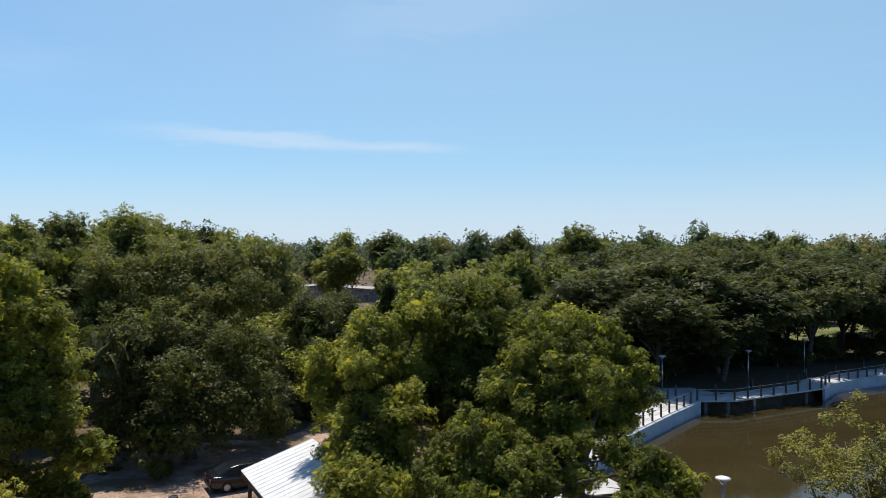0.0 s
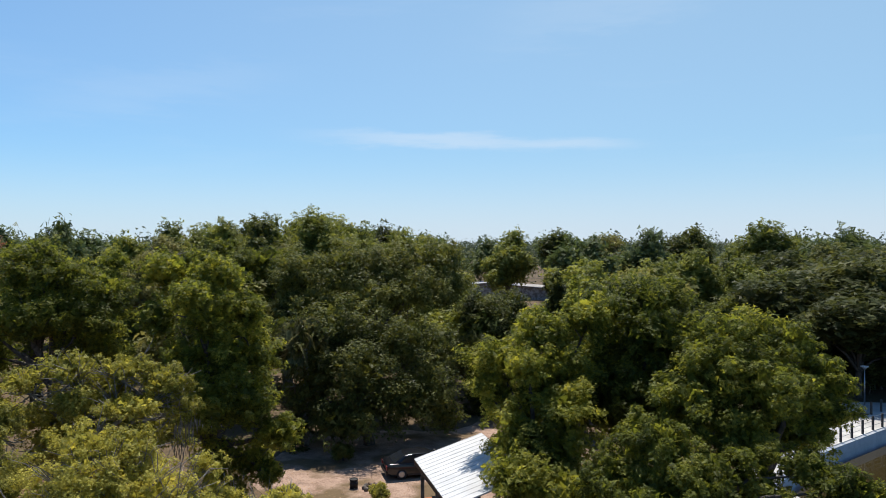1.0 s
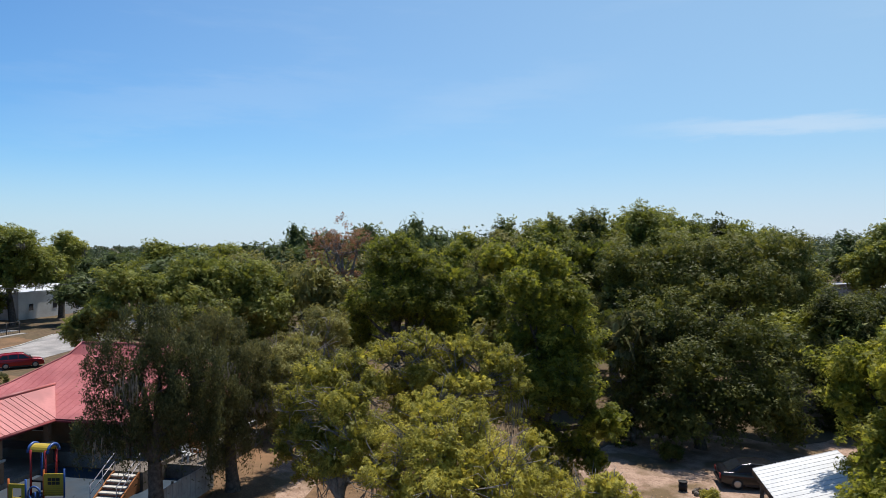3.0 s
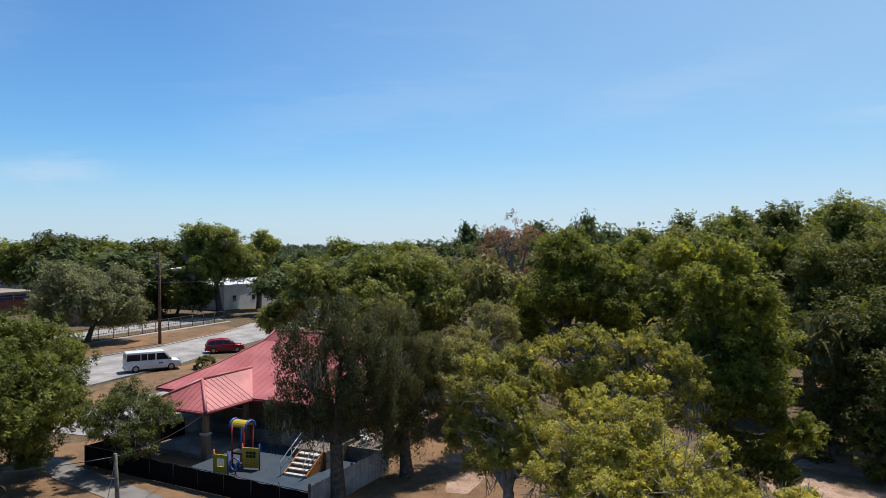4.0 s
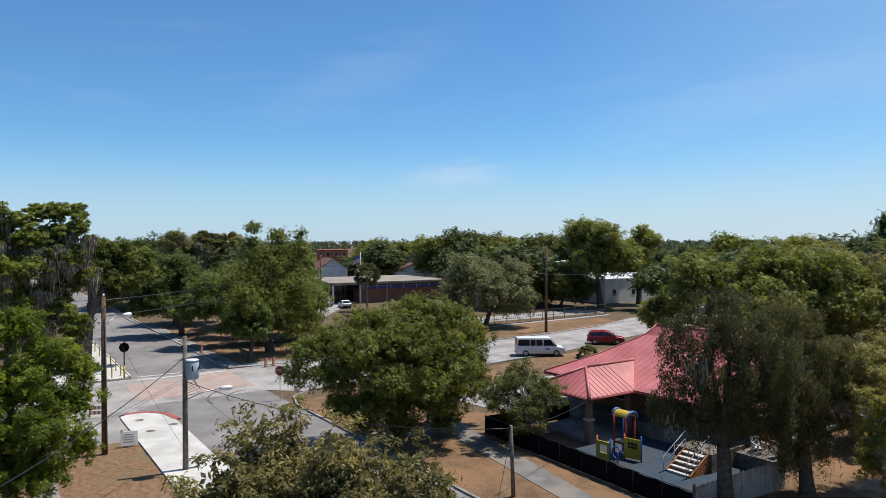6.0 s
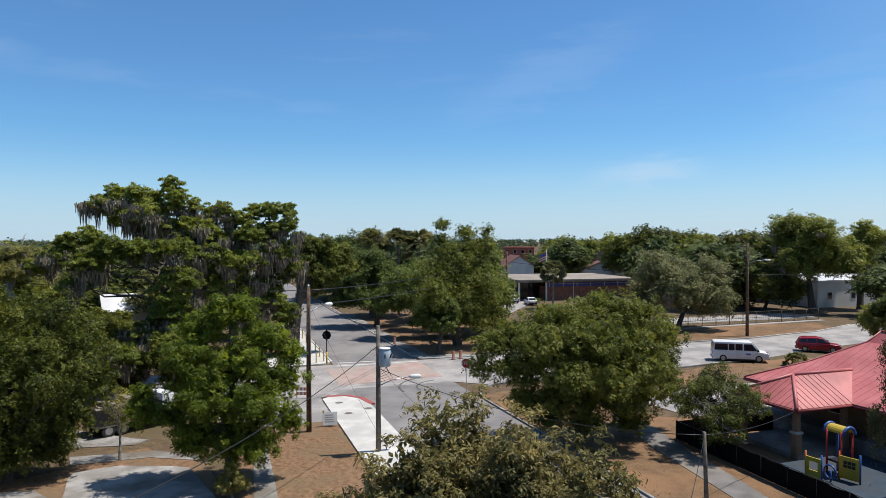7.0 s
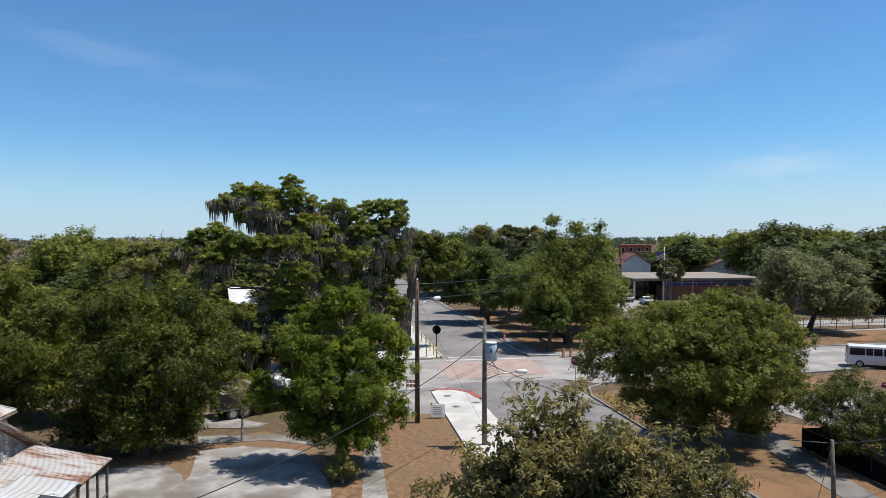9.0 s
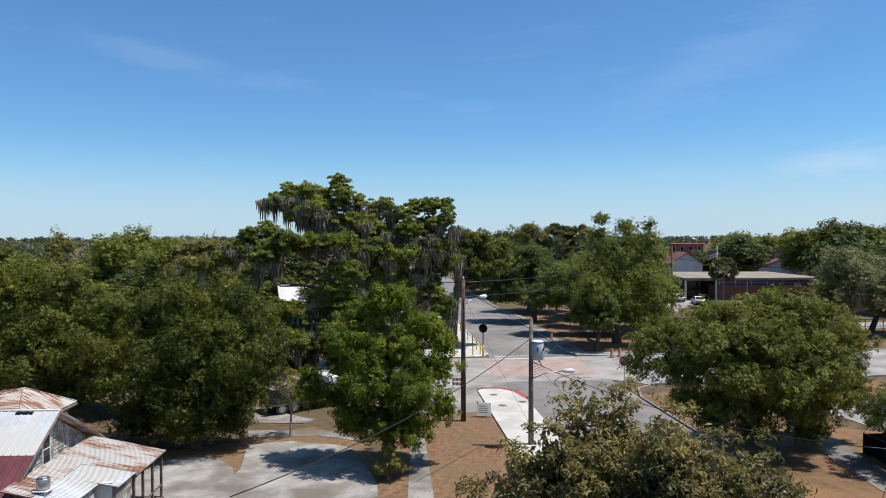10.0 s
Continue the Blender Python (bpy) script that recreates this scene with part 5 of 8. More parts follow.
pg = utility_pole(-72, 62, 14.6, BROWN_POLE, "thin pole rising over the woods", 0.16)
part("cross_arm", box(-0.8, 0.8, -0.05, 0.05, 14.1, 14.2, 0, pose(0, 0, 0, 0, 0, 40)), BROWN_POLE, pg)
cable((-40.9, -11.5, 6.6), (-19.5, -16.2, 3.6), 0.7, 0.022)
cable((-40.9, -11.5, 7.6), (-44.6, -17.4, 9.3), 0.3)
cable((-44.6, -17.4, 9.6), (-126.9, -11.4, 10.4), 1.0, 0.03)
cable((-44.6, -17.4, 8.6), (-126.9, -11.4, 9.2), 1.2, 0.03)
cable((-44.6, -17.4, 9.6), (-70, -75, 9.5), 0.8, 0.022)
cable((-126.9, -11.4, 10.3), (-98.7, 23.2, 11.9), 0.6, 0.03)
cable((-126.9, -11.4, 8.9), (-98.7, 23.2, 8.4), 0.6, 0.03)
cable((-98.7, 23.2, 8.3), (-125, 66, 8.8), 0.7, 0.03)
cable((-40.9, -11.5, 5.2), (-35.08, 6.35, 3.6), 0.9, 0.02)
cable((-35.08, 6.35, 3.6), (-43.9, 13.2, 3.0), 0.3, 0.02)
cable((-35.08, 6.35, 3.55), (-22, 3, 3.0), 0.5, 0.015)
cable((-40.9, -11.5, 5.4), (-47, -8, 0.4), 0.6, 0.008)
cable((-44.6, -17.4, 8.8), (-40.9, -11.5, 1.2), 0.2, 0.008)


# ---- street furniture ----
def stop_sign(x, y, rz):
    top = thing("stop_sign", pose(x, y, 0.0, 0, 0, rz), "red octagonal stop sign on a steel post", "sign")
    part("post", box(-0.03, 0.03, 0.0, 0.04, 0, 2.9), GALV, top)
    for r, t, m, n in ((0.44, 0.012, WHITE, "border"), (0.405, 0.018, plain("sign_red", (0.38, 0.012, 0.02), 0.4), "face")):
        bm = bmesh.new()
        ring = [(r * math.cos(math.pi / 8 + i * math.pi / 4), r * math.sin(math.pi / 8 + i * math.pi / 4)) for i in range(8)]
        a = [bm.verts.new((u, -t, 2.5 + v)) for u, v in ring]
        b = [bm.verts.new((u, 0, 2.5 + v)) for u, v in ring]
        bm.faces.new(a[::-1]), bm.faces.new(b)
        for i in range(8):
            bm.faces.new((a[i], a[(i + 1) % 8], b[(i + 1) % 8], b[i]))
        bmesh.ops.recalc_face_normals(bm, faces=bm.faces[:])
        part(n, bm, m, top)
    cu = bpy.data.curves.new("lettering", "FONT")
    cu.body, cu.size, cu.align_x, cu.align_y, cu.extrude = "STOP", 0.34, "CENTER", "CENTER", 0.003
    cu.materials.append(WHITE)
    t = new("lettering", cu)
    t.parent = top
    t.matrix_local = pose(0, -0.022, 2.5, 90, 0, 0)


def beacon_post(x, y):
    top = thing("crossing_beacon", pose(x, y, 0.14), "dark post with a black sign back and yellow base", "beacon")
    part("post", tube([(0, 0, 1.2), (0, 0, 2.6)], 0.06, 8), DARK_METAL, top)
    part("base", tube([(0, 0, 0), (0, 0, 1.2)], 0.09, 8), PLASTIC_YELLOW, top, "yellow base sleeve")
    part("board", tube([(-0.06, 0, 2.95), (0.06, 0, 2.95)], 0.48, 8), BLACK, top)
    part("finial", tube([(0, 0, 3.43), (0, 0, 3.6)], [0.06, 0.02], 6), BLACK, top)
    part("neck", tube([(0, 0, 2.4), (0, 0, 2.9)], 0.05, 6), DARK_METAL, top)


def stake(x, y, h=1.1):
    top = thing("marker_stake", pose(x, y, 0.1), "slim yellow marker stake at the kerb", "marker", "marker stakes")
    part("rod", box(-0.045, 0.045, -0.045, 0.045, 0, h), PLASTIC_YELLOW, top)
    part("foot", box(-0.12, 0.12, -0.12, 0.12, 0, 0.05), PLASTIC_YELLOW, top)


def barricade(x, y, rz):
    top = thing("barricade", pose(x, y, 0.05, 0, 0, rz), "orange and white striped road barricade", "barricade")
    for z in (0.25, 0.62):
        b = part("board", box(-0.6, 0.6, -0.03, 0.0, z, z + 0.28), WHITE, top)
        for i in range(4):
            part("stripe", box(-0.55 + i * 0.3, -0.4 + i * 0.3, -0.036, -0.031, z + 0.01, z + 0.27), ORANGE, b)
    for s in (-1, 1):
        part("leg", box(s * 0.55 - 0.03, s * 0.55 + 0.03, 0.0, 0.04, 0, 1.05), GALV, top)
        part("foot", box(s * 0.55 - 0.03, s * 0.55 + 0.03, -0.3, 0.34, 0, 0.05), GALV, top)


def board_sign(x, y, rz):
    top = thing("board_sign", pose(x, y, 0.03, 0, 0, rz), "white folding board sign on mulch", "sign")
    part("front", box(-0.5, 0.5, -0.03, 0.0, 0.1, 1.0, 0.01, pose(0, 0, 0, -10)), WHITE, top)
    part("back", box(-0.5, 0.5, 0.0, 0.03, 0.1, 1.0, 0.01, pose(0, 0.4, 0, 10)), WHITE, top)
    for i in range(4):
        part("text_bar", box(-0.36, 0.3 - 0.06 * (i % 2), -0.036, -0.031, 0.32 + i * 0.15, 0.38 + i * 0.15, 0, pose(0, 0, 0, -10)), plain("faded_ink", (0.35, 0.33, 0.33), 0.7), top)
    part("flag_light", box(-0.52, -0.4, -0.02, 0.05, 1.0, 1.16, 0.01), PLASTIC_YELLOW, top)


def cone_barrel(x, y):
    top = thing("traffic_barrel", pose(x, y, 0.045), "faded orange traffic barrel with pale bands", "barrel", "traffic barrels")
    part("drum", tube([(0, 0, 0), (0, 0, 0.08), (0, 0, 0.1), (0, 0, 0.9), (0, 0, 0.95)], [0.24, 0.24, 0.18, 0.14, 0.09], 14), plain("faded_orange", (0.26, 0.11, 0.075), 0.7), top)
    for z in (0.3, 0.6):
        part("band", tube([(0, 0, z), (0, 0, z + 0.12)], [0.182 - z * 0.05, 0.176 - z * 0.05], 14), WHITE, top)


stop_sign(-58.4, -8.7, 84)
beacon_post(-68.9, -24.9)
for s, w in ((74, 10.9), (77, 10.9), (80.5, 10.9), (84, 10.8), (88, 10.8), (92, 10.8), (97, 10.8), (72.8, 8.0), (73.2, 10.0)):
    stake(*rd(s, w))
barricade(-53.9, -21.5, 98)
board_sign(-46.0, -16.4, 112)
for s, w in ((71.0, 24.4), (71.2, 25.3), (83, 20.9)):
    cone_barrel(*rd(s, w))


def kerb(name, pts, label, mat=None, w=0.16, h=0.16):
    top = tagged(new(name), label, "kerb", kind="structure")
    for a, b in zip(pts, pts[1:]):
        a, b = Vector(a), Vector(b)
        d = (b - a)
        n = max(1, int(d.length / 3))
        o = Vector((-d.y, d.x)).normalized() * w / 2
        for i in range(n):
            p, q = a + d * (i / n) + d.normalized() * 0.01, a + d * ((i + 1) / n) - d.normalized() * 0.01
            part("kerbstone", put_prism(bmesh.new(), [p - o, q - o, q + o, p + o], 0.0, h), mat or CONCRETE, top)


kerb("kerb_left", [rd(73.4, 11.66), rd(160, 11.66)], "pale concrete kerb along the far street")
kerb("kerb_right", [rd(14, 20.7), rd(53, 20.7), rd(56, 21.6), rd(57.6, 23.6), rd(58.5, 40), rd(60.5, 55)], "pale concrete kerb beside the dry lawn", OLD_CONCRETE)
kerb("kerb_right_far", [rd(72.1, 36), rd(72.1, 23.2), rd(72.8, 21.4), rd(74.4, 20.7), rd(150, 20.9)], "pale concrete kerb beside street oaks")
kerb("kerb_island", [rd(72.8, 45), rd(73.7, 66), rd(76.2, 80), rd(80.5, 91)], "pale kerb along the yellow grass")
kerb("ramp_band", [rd(57.25, 8.6), rd(57.1, 10.2), rd(55.9, 11.25), rd(53.6, 11.7)], "dark red ramp band at the corner", plain("brick_red_ramp", (0.36, 0.09, 0.08), 0.8), 0.5, 0.155)


def crosswalk():
    for i, (s, w0, w1) in enumerate(((70.9, 11.8, 20.4), (72.5, 12.2, 16.2))):
        ob = part("road_marking", put_prism(bmesh.new(), [rd(s, w0), rd(s + 0.4, w0), rd(s + 0.4, w1), rd(s, w1)], 0.046, 0.062), CONCRETE)
        tagged(ob, "worn white stop line on the street", "road marking", kind="structure")
    # tyre marks in the bend
    DARK_RUBBER = surface("tyre_marks", (0.10, 0.095, 0.09), (0.16, 0.155, 0.15), 1.0, 0.95, 0.05)
    for r in (3.2, 4.9):
        bm = bmesh.new()
        pts = [(58 + r * math.cos(radians(a)), 19.6 - r * math.sin(radians(a)) * 0.9) for a in range(10, 100, 8)]
        for p, q in zip(pts, pts[1:]):
            a, b = Vector(rd(*p)), Vector(rd(*q))
            o = Vector((-(b - a).y, (b - a).x)).normalized() * 0.09
            put_prism(bm, [a - o, b - o, b + o, a + o], 0.05, 0.061)
        tagged(part("tyre_mark", bm, DARK_RUBBER), "faint curved tyre marks on asphalt", "road marking", kind="structure")


crosswalk()


def flag_pole(x, y):
    top = thing("flag_pole", pose(x, y, 0), "white pole with a striped red white and blue flag", "flag")
    part("pole", tube([(0, 0, 0), (0, 0, 10.4)], [0.1, 0.06], 8), WHITE, top)
    fl = part("flag", box(-0.01, 0.01, -1.9, -0.08, 8.2, 8.21), WHITE, top)
    for i in range(7):
        bm = bmesh.new()
        bmesh.ops.create_grid(bm, x_segments=8, y_segments=1, size=0.5)
        for v in bm.verts:
            u, t = v.co.x + 0.5, v.co.y + 0.5
            v.co = Vector((0.12 * math.sin(u * 5), -0.1 - u * 1.7, 7.7 + i * 0.27 + t * 0.25 - u * 0.75))
        geo = bmesh.ops.extrude_face_region(bm, geom=bm.faces[:])
        for v in geo["geom"]:
            if isinstance(v, bmesh.types.BMVert):
                v.co.x += 0.012
        part("stripe", bm, BLUE if i > 4 else (PLASTIC_RED if i % 2 == 0 else WHITE), fl)


flag_pole(-177.2, -5.9)


def chain_fence(p, q, h=1.8):
    p, q = Vector(p), Vector(q)
    d = q - p
    top = thing("chain_fence", pose(p.x, p.y, 0, 0, 0, math.degrees(math.atan2(d.y, d.x))), "dark chain link fence behind the grass", "fence")
    n = int(d.length / 2.5)
    for i in range(n + 1):
        part("post", tube([(d.length * i / n, 0, 0), (d.length * i / n, 0, h)], 0.05, 6), RAIL_METAL, top)
    for z in (0.1, h * 0.5, h):
        part("rail", tube([(0, 0, z), (d.length, 0, z)], 0.035, 5), RAIL_METAL, top)
    bm = bmesh.new()
    k = int(d.length / 0.45)
    for i in range(k):
        x = i * d.length / k
        put_tube(bm, [(x, 0, 0.1), (x + 0.45, 0, h)], 0.012, 3, False)
        put_tube(bm, [(x + 0.45, 0, 0.1), (x, 0, h)], 0.012, 3, False)
    tagged(part("mesh", bm, RAIL_METAL, top), kind="stuff")


chain_fence(rd(84.5, 40), rd(87.5, 92))
patch("pavement_island", [rd(83.0, 40), rd(86.0, 92), rd(87.2, 92), rd(84.2, 40)], 0.06, PALE_ROAD, "pale pavement behind the grass", "pavement")


# ---- yard clutter ----
def drum(x, y, r, h, mat, label):
    top = thing("fire_drum", pose(x, y, 0.02), label, "drum")
    part("shell", tube([(0, 0, 0), (0, 0, h * 0.33), (0, 0, h * 0.34), (0, 0, h * 0.66), (0, 0, h * 0.67), (0, 0, h)], [r, r, r * 1.04, r * 1.04, r, r], 16), mat, top)
    part("rim", tube([(r * math.cos(i * math.pi / 8), r * math.sin(i * math.pi / 8), h) for i in range(17)], 0.03, 6), mat, top)


drum(-15.0, 37.9, 0.23, 0.5, plain("burnt_steel", (0.02, 0.017, 0.015), 0.8), "burnt black steel drum on sandy ground")


def fire_ring(x, y):
    top = thing("fire_ring", pose(x, y, 0.02), "ring of dark stones with charred logs", "fire pit")
    rnd = random.Random(2)
    for i in range(9):
        a = i * 2 * math.pi / 9
        bm = bmesh.new()
        bmesh.ops.create_icosphere(bm, subdivisions=2, radius=rnd.uniform(0.11, 0.17))
        for v in bm.verts:
            v.co *= 1 + 0.25 * noise.noise(v.co * 6 + Vector((i, 0, 0)))
            v.co += Vector((0.45 * math.cos(a), 0.45 * math.sin(a), 0.08))
        part("stone", bm, OLD_WOOD, top)
    for a in (0.3, 1.5, 2.6):
        part("log", tube([(-0.4 * math.cos(a), -0.4 * math.sin(a), 0.12), (0.35 * math.cos(a), 0.35 * math.sin(a), 0.25)], 0.06, 7), BROWN_POLE, top)


fire_ring(-13.9, 38.0)
kay = thing("orange_canoe", pose(-9.6, 36.0, 0.05, 0, 0, 20), "orange plastic canoe beside the shelter post", "canoe")
part("hull", tube([(-1.5, 0, 0.42), (-1.1, 0, 0.3), (-0.4, 0, 0.26), (0.4, 0, 0.26), (1.1, 0, 0.3), (1.5, 0, 0.42)], [0.03, 0.2, 0.28, 0.28, 0.2, 0.03], 12), ORANGE, kay)
part("seat", box(-0.15, 0.15, -0.2, 0.2, 0.5, 0.56, 0.02), BLACK, kay)

patch("clearing", [(-35.2, 25.1), (-36.1, 27.6), (-36.3, 30.2), (-31.4, 25.2), (-29.5, 23.0), (-30.1, 21.6), (-32.7, 23.3)], 0.045, DIRT, "pale sandy dirt between the trees", "ground", 0.35, 43)


def manhole(x, y, r=0.32):
    top = thing("utility_cover", pose(x, y, 0.14), "round iron utility cover in white pavement", "cover", "utility covers")
    part("ring", tube([(0, 0, -0.02), (0, 0, 0.006)], r, 16), GALV, top)
    part("lid", tube([(0, 0, 0.006), (0, 0, 0.012)], r * 0.86, 16), OLD_WOOD, top)


for x, y in [(-49.43, -16.18), (-52.5, -17.97), (-51.12, -15.16)]:
    manhole(x, y)


def fallen_leaves():
    """Dry leaves lying on lawn, mulch and dirt."""
    rng = np.random.default_rng(31)
    spots = []
    for n, x0, x1, y0, y1 in ((5000, -46, -22, -34, -12), (3000, -50, -24, -9, 5), (2000, -36, -24, 21, 32), (1800, -22, -8, 30, 48)):
        q = np.stack([rng.uniform(x0, x1, n), rng.uniform(y0, y1, n)], 1)
        q += rng.normal(size=(n, 2)) * 0.4
        w = RV.x * q[:, 0] + RV.y * q[:, 1]
        yard = (q[:, 0] > -36) & (q[:, 0] < -24) & (q[:, 1] < -15)
        spots.append(q[((w < 7.9) | (w > 21.2)) & ~yard])
    q = np.concatenate(spots)
    n = len(q)
    size = rng.uniform(0.03, 0.075, n)
    a = rng.uniform(0, 6.28, n)
    vs = []
    for k in range(3):
        b = a + k * 2.1
        vs.append(np.stack([q[:, 0] + np.cos(b) * size, q[:, 1] + np.sin(b) * size * 0.7, rng.uniform(0.065, 0.105, n)], 1))
    v = np.stack(vs, 1).reshape(-1, 3)
    ob = arrays("fallen_leaves", v, np.arange(n * 3).reshape(-1, 3), LITTER)
    tagged(ob, "dry brown fallen leaves scattered on the ground", "leaves", kind="stuff")


LITTER = leaf_mat("dry_litter", (0.05, 0.036, 0.026), (0.10, 0.076, 0.05), (0.16, 0.13, 0.09), 0.1)
fallen_leaves()


def far_pole(x, y, h):
    top = thing("utility_pole", pose(x, y, 0, 0, 0, 60), "distant wooden utility pole with a crossarm above woods", "pole")
    part("pole", tube([(0, 0, 0), (0, 0, h)], [0.22, 0.16], 8), WOOD_POLE, top)
    arm = part("crossarm", box(-1.6, 1.6, -0.1, 0.1, h - 0.7, h - 0.45), WOOD_POLE, top)
    for i in (-1.4, -0.5, 0.5, 1.4):
        part("insulator", tube([(i, 0, h - 0.45), (i, 0, h - 0.2)], 0.08, 6), GALV, arm)


far_pole(-155.8, 108.3, 14.5)
far_pole(-154.3, 110.4, 13.7)

# ---- trees ----
TREE_KINDS = {
    # leaf length, cover, leaf material, bark, label
    "big": (0.27, 2.0, leaf_mat("fresh_leaf", (0.033, 0.056, 0.017), (0.070, 0.110, 0.030), (0.145, 0.192, 0.05), 0.56), BARK, "broad tree with fresh green leaves"),
    "dark": (0.30, 2.1, leaf_mat("dark_leaf", (0.017, 0.030, 0.011), (0.036, 0.058, 0.020), (0.072, 0.099, 0.034), 0.36), BARK, "dense dark green evergreen tree"),
    "yard": (0.28, 2.3, leaf_mat("yard_leaf", (0.018, 0.033, 0.011), (0.040, 0.065, 0.017), (0.083, 0.114, 0.028), 0.34), BARK, "dense dark green tree in the shady yard"),
    "shore": (0.28, 2.3, leaf_mat("shore_leaf", (0.021, 0.035, 0.016), (0.038, 0.059, 0.025), (0.061, 0.084, 0.035), 0.36), BARK, "dark shore tree with bare trunks beneath"),
    "yel": (0.20, 2.0, leaf_mat("yellow_leaf", (0.088, 0.120, 0.038), (0.156, 0.203, 0.060), (0.226, 0.279, 0.094), 0.46), BARK_PALE, "yellow green tree with grey twigs"),
    "sparse": (0.17, 0.9, leaf_mat("pale_leaf", (0.06, 0.082, 0.032), (0.105, 0.138, 0.052), (0.16, 0.195, 0.075), 0.45), BARK_PALE, "sparse tree with bare grey twigs"),
    "cedar": (0.26, 1.8, leaf_mat("cedar_leaf", (0.017, 0.029, 0.016), (0.034, 0.050, 0.027), (0.060, 0.077, 0.040), 0.3), BARK, "dark drooping cedar with ragged foliage"),
    "mid": (0.40, 2.0, leaf_mat("mid_leaf", (0.035, 0.060, 0.021), (0.072, 0.112, 0.036), (0.124, 0.170, 0.054), 0.36), BARK, "green woodland tree with a rounded crown"),
    "olive": (0.34, 1.6, leaf_mat("olive_leaf", (0.044, 0.062, 0.030), (0.074, 0.100, 0.045), (0.112, 0.142, 0.064), 0.36), BARK_PALE, "olive brown tree with thin leaves"),
    "bare": (0.26, 0.55, leaf_mat("rust_leaf", (0.11, 0.080, 0.062), (0.165, 0.120, 0.09), (0.19, 0.150, 0.11), 0.3), BARK_PALE, "half bare tree with rust brown leaves"),
    "oak": (0.24, 3.0, leaf_mat("oak_leaf", (0.021, 0.040, 0.014), (0.043, 0.072, 0.022), (0.076, 0.108, 0.034), 0.35), BARK, "spreading live oak on dry lawn"),
    "small": (0.20, 0.9, leaf_mat("oak_leaf", (0.040, 0.065, 0.016), (0.080, 0.115, 0.026), (0.13, 0.165, 0.04), 0.35), BARK_PALE, "small open tree beside the black fence"),
    "grey": (0.45, 1.8, leaf_mat("grey_leaf", (0.034, 0.056, 0.036), (0.064, 0.094, 0.060), (0.105, 0.140, 0.09), 0.3), BARK, "grey green live oak with drooping moss"),
    "tallm": (0.50, 2.0, leaf_mat("mid_leaf", (0.035, 0.060, 0.021), (0.072, 0.112, 0.036), (0.124, 0.170, 0.054), 0.36), BARK, "tall oak hung with moss behind the street"),
    "laurel": (0.30, 2.3, leaf_mat("laurel_leaf", (0.034, 0.045, 0.023), (0.067, 0.083, 0.043), (0.125, 0.142, 0.080), 0.3), BARK_PALE, "laurel tree with narrow leaves and dead twigs"),
    "bright": (0.25, 2.9, leaf_mat("bright_leaf", (0.026, 0.054, 0.013), (0.055, 0.102, 0.022), (0.10, 0.158, 0.036), 0.5), BARK, "bright green leafy tree in the yard"),
    "moss": (0.38, 2.5, leaf_mat("moss_oak_leaf", (0.040, 0.072, 0.022), (0.076, 0.124, 0.035), (0.122, 0.175, 0.052), 0.38), BARK, "huge live oak hung with grey moss"),
    "road": (0.42, 2.0, leaf_mat("road_leaf", (0.026, 0.052, 0.021), (0.050, 0.091, 0.034), (0.085, 0.135, 0.05), 0.3), BARK, "street oak with a dense green crown"),
}


def spray_of(kind, scale):
    """The leaf material of a far tree, whose sprays are broken into finer blades."""
    src = TREE_COLOURS[TREE_KINDS[kind][2].name]
    return leaf_mat(TREE_KINDS[kind][2].name + ("_far_spray" if scale < 8 else "_spray" if scale < 12 else "_fine_spray"), *src, scale)


def unit(v):
    return v / (np.linalg.norm(v, axis=-1, keepdims=True) + 1e-9)


def fib(n, rng):
    """n directions spread over the sphere, shaken a little."""
    i = np.arange(n) + 0.5
    z = 1 - 2 * i / n
    a = i * 2.39996 + rng.uniform(0, 6.28)
    q = np.sqrt(1 - z * z)
    return unit(np.stack([q * np.cos(a), q * np.sin(a), z], 1) + rng.normal(size=(n, 3)) * 0.22)


def lobes_of(rng, h, r, zb, kind):
    """The big rounded masses of a crown: x, y, z, radius across, radius up."""
    hz = (h - zb) / 2
    cz = zb + hz
    n = {"oak": 8, "yel": 8, "laurel": 6, "cedar": 7, "sparse": 5, "bare": 6}.get(kind, 6)
    out = [(0, 0, cz - 0.05 * hz, 0.68 * r, 0.82 * hz), (rng.uniform(-0.25, 0.25) * r, rng.uniform(-0.25, 0.25) * r, h - 0.45 * hz, 0.42 * r, 0.45 * hz)]
    for i in range(n):
        a = 2 * math.pi * (i + rng.uniform(-0.3, 0.3)) / n
        q = rng.uniform(0.36, 0.5) * r
        d = r - q * rng.uniform(0.95, 1.15)
        z = cz + hz * rng.uniform(-0.6, 0.5)
        out.append((math.cos(a) * d, math.sin(a) * d, z, q, min(q * rng.uniform(0.75, 1.1), hz * 0.75)))
    return np.array(out)


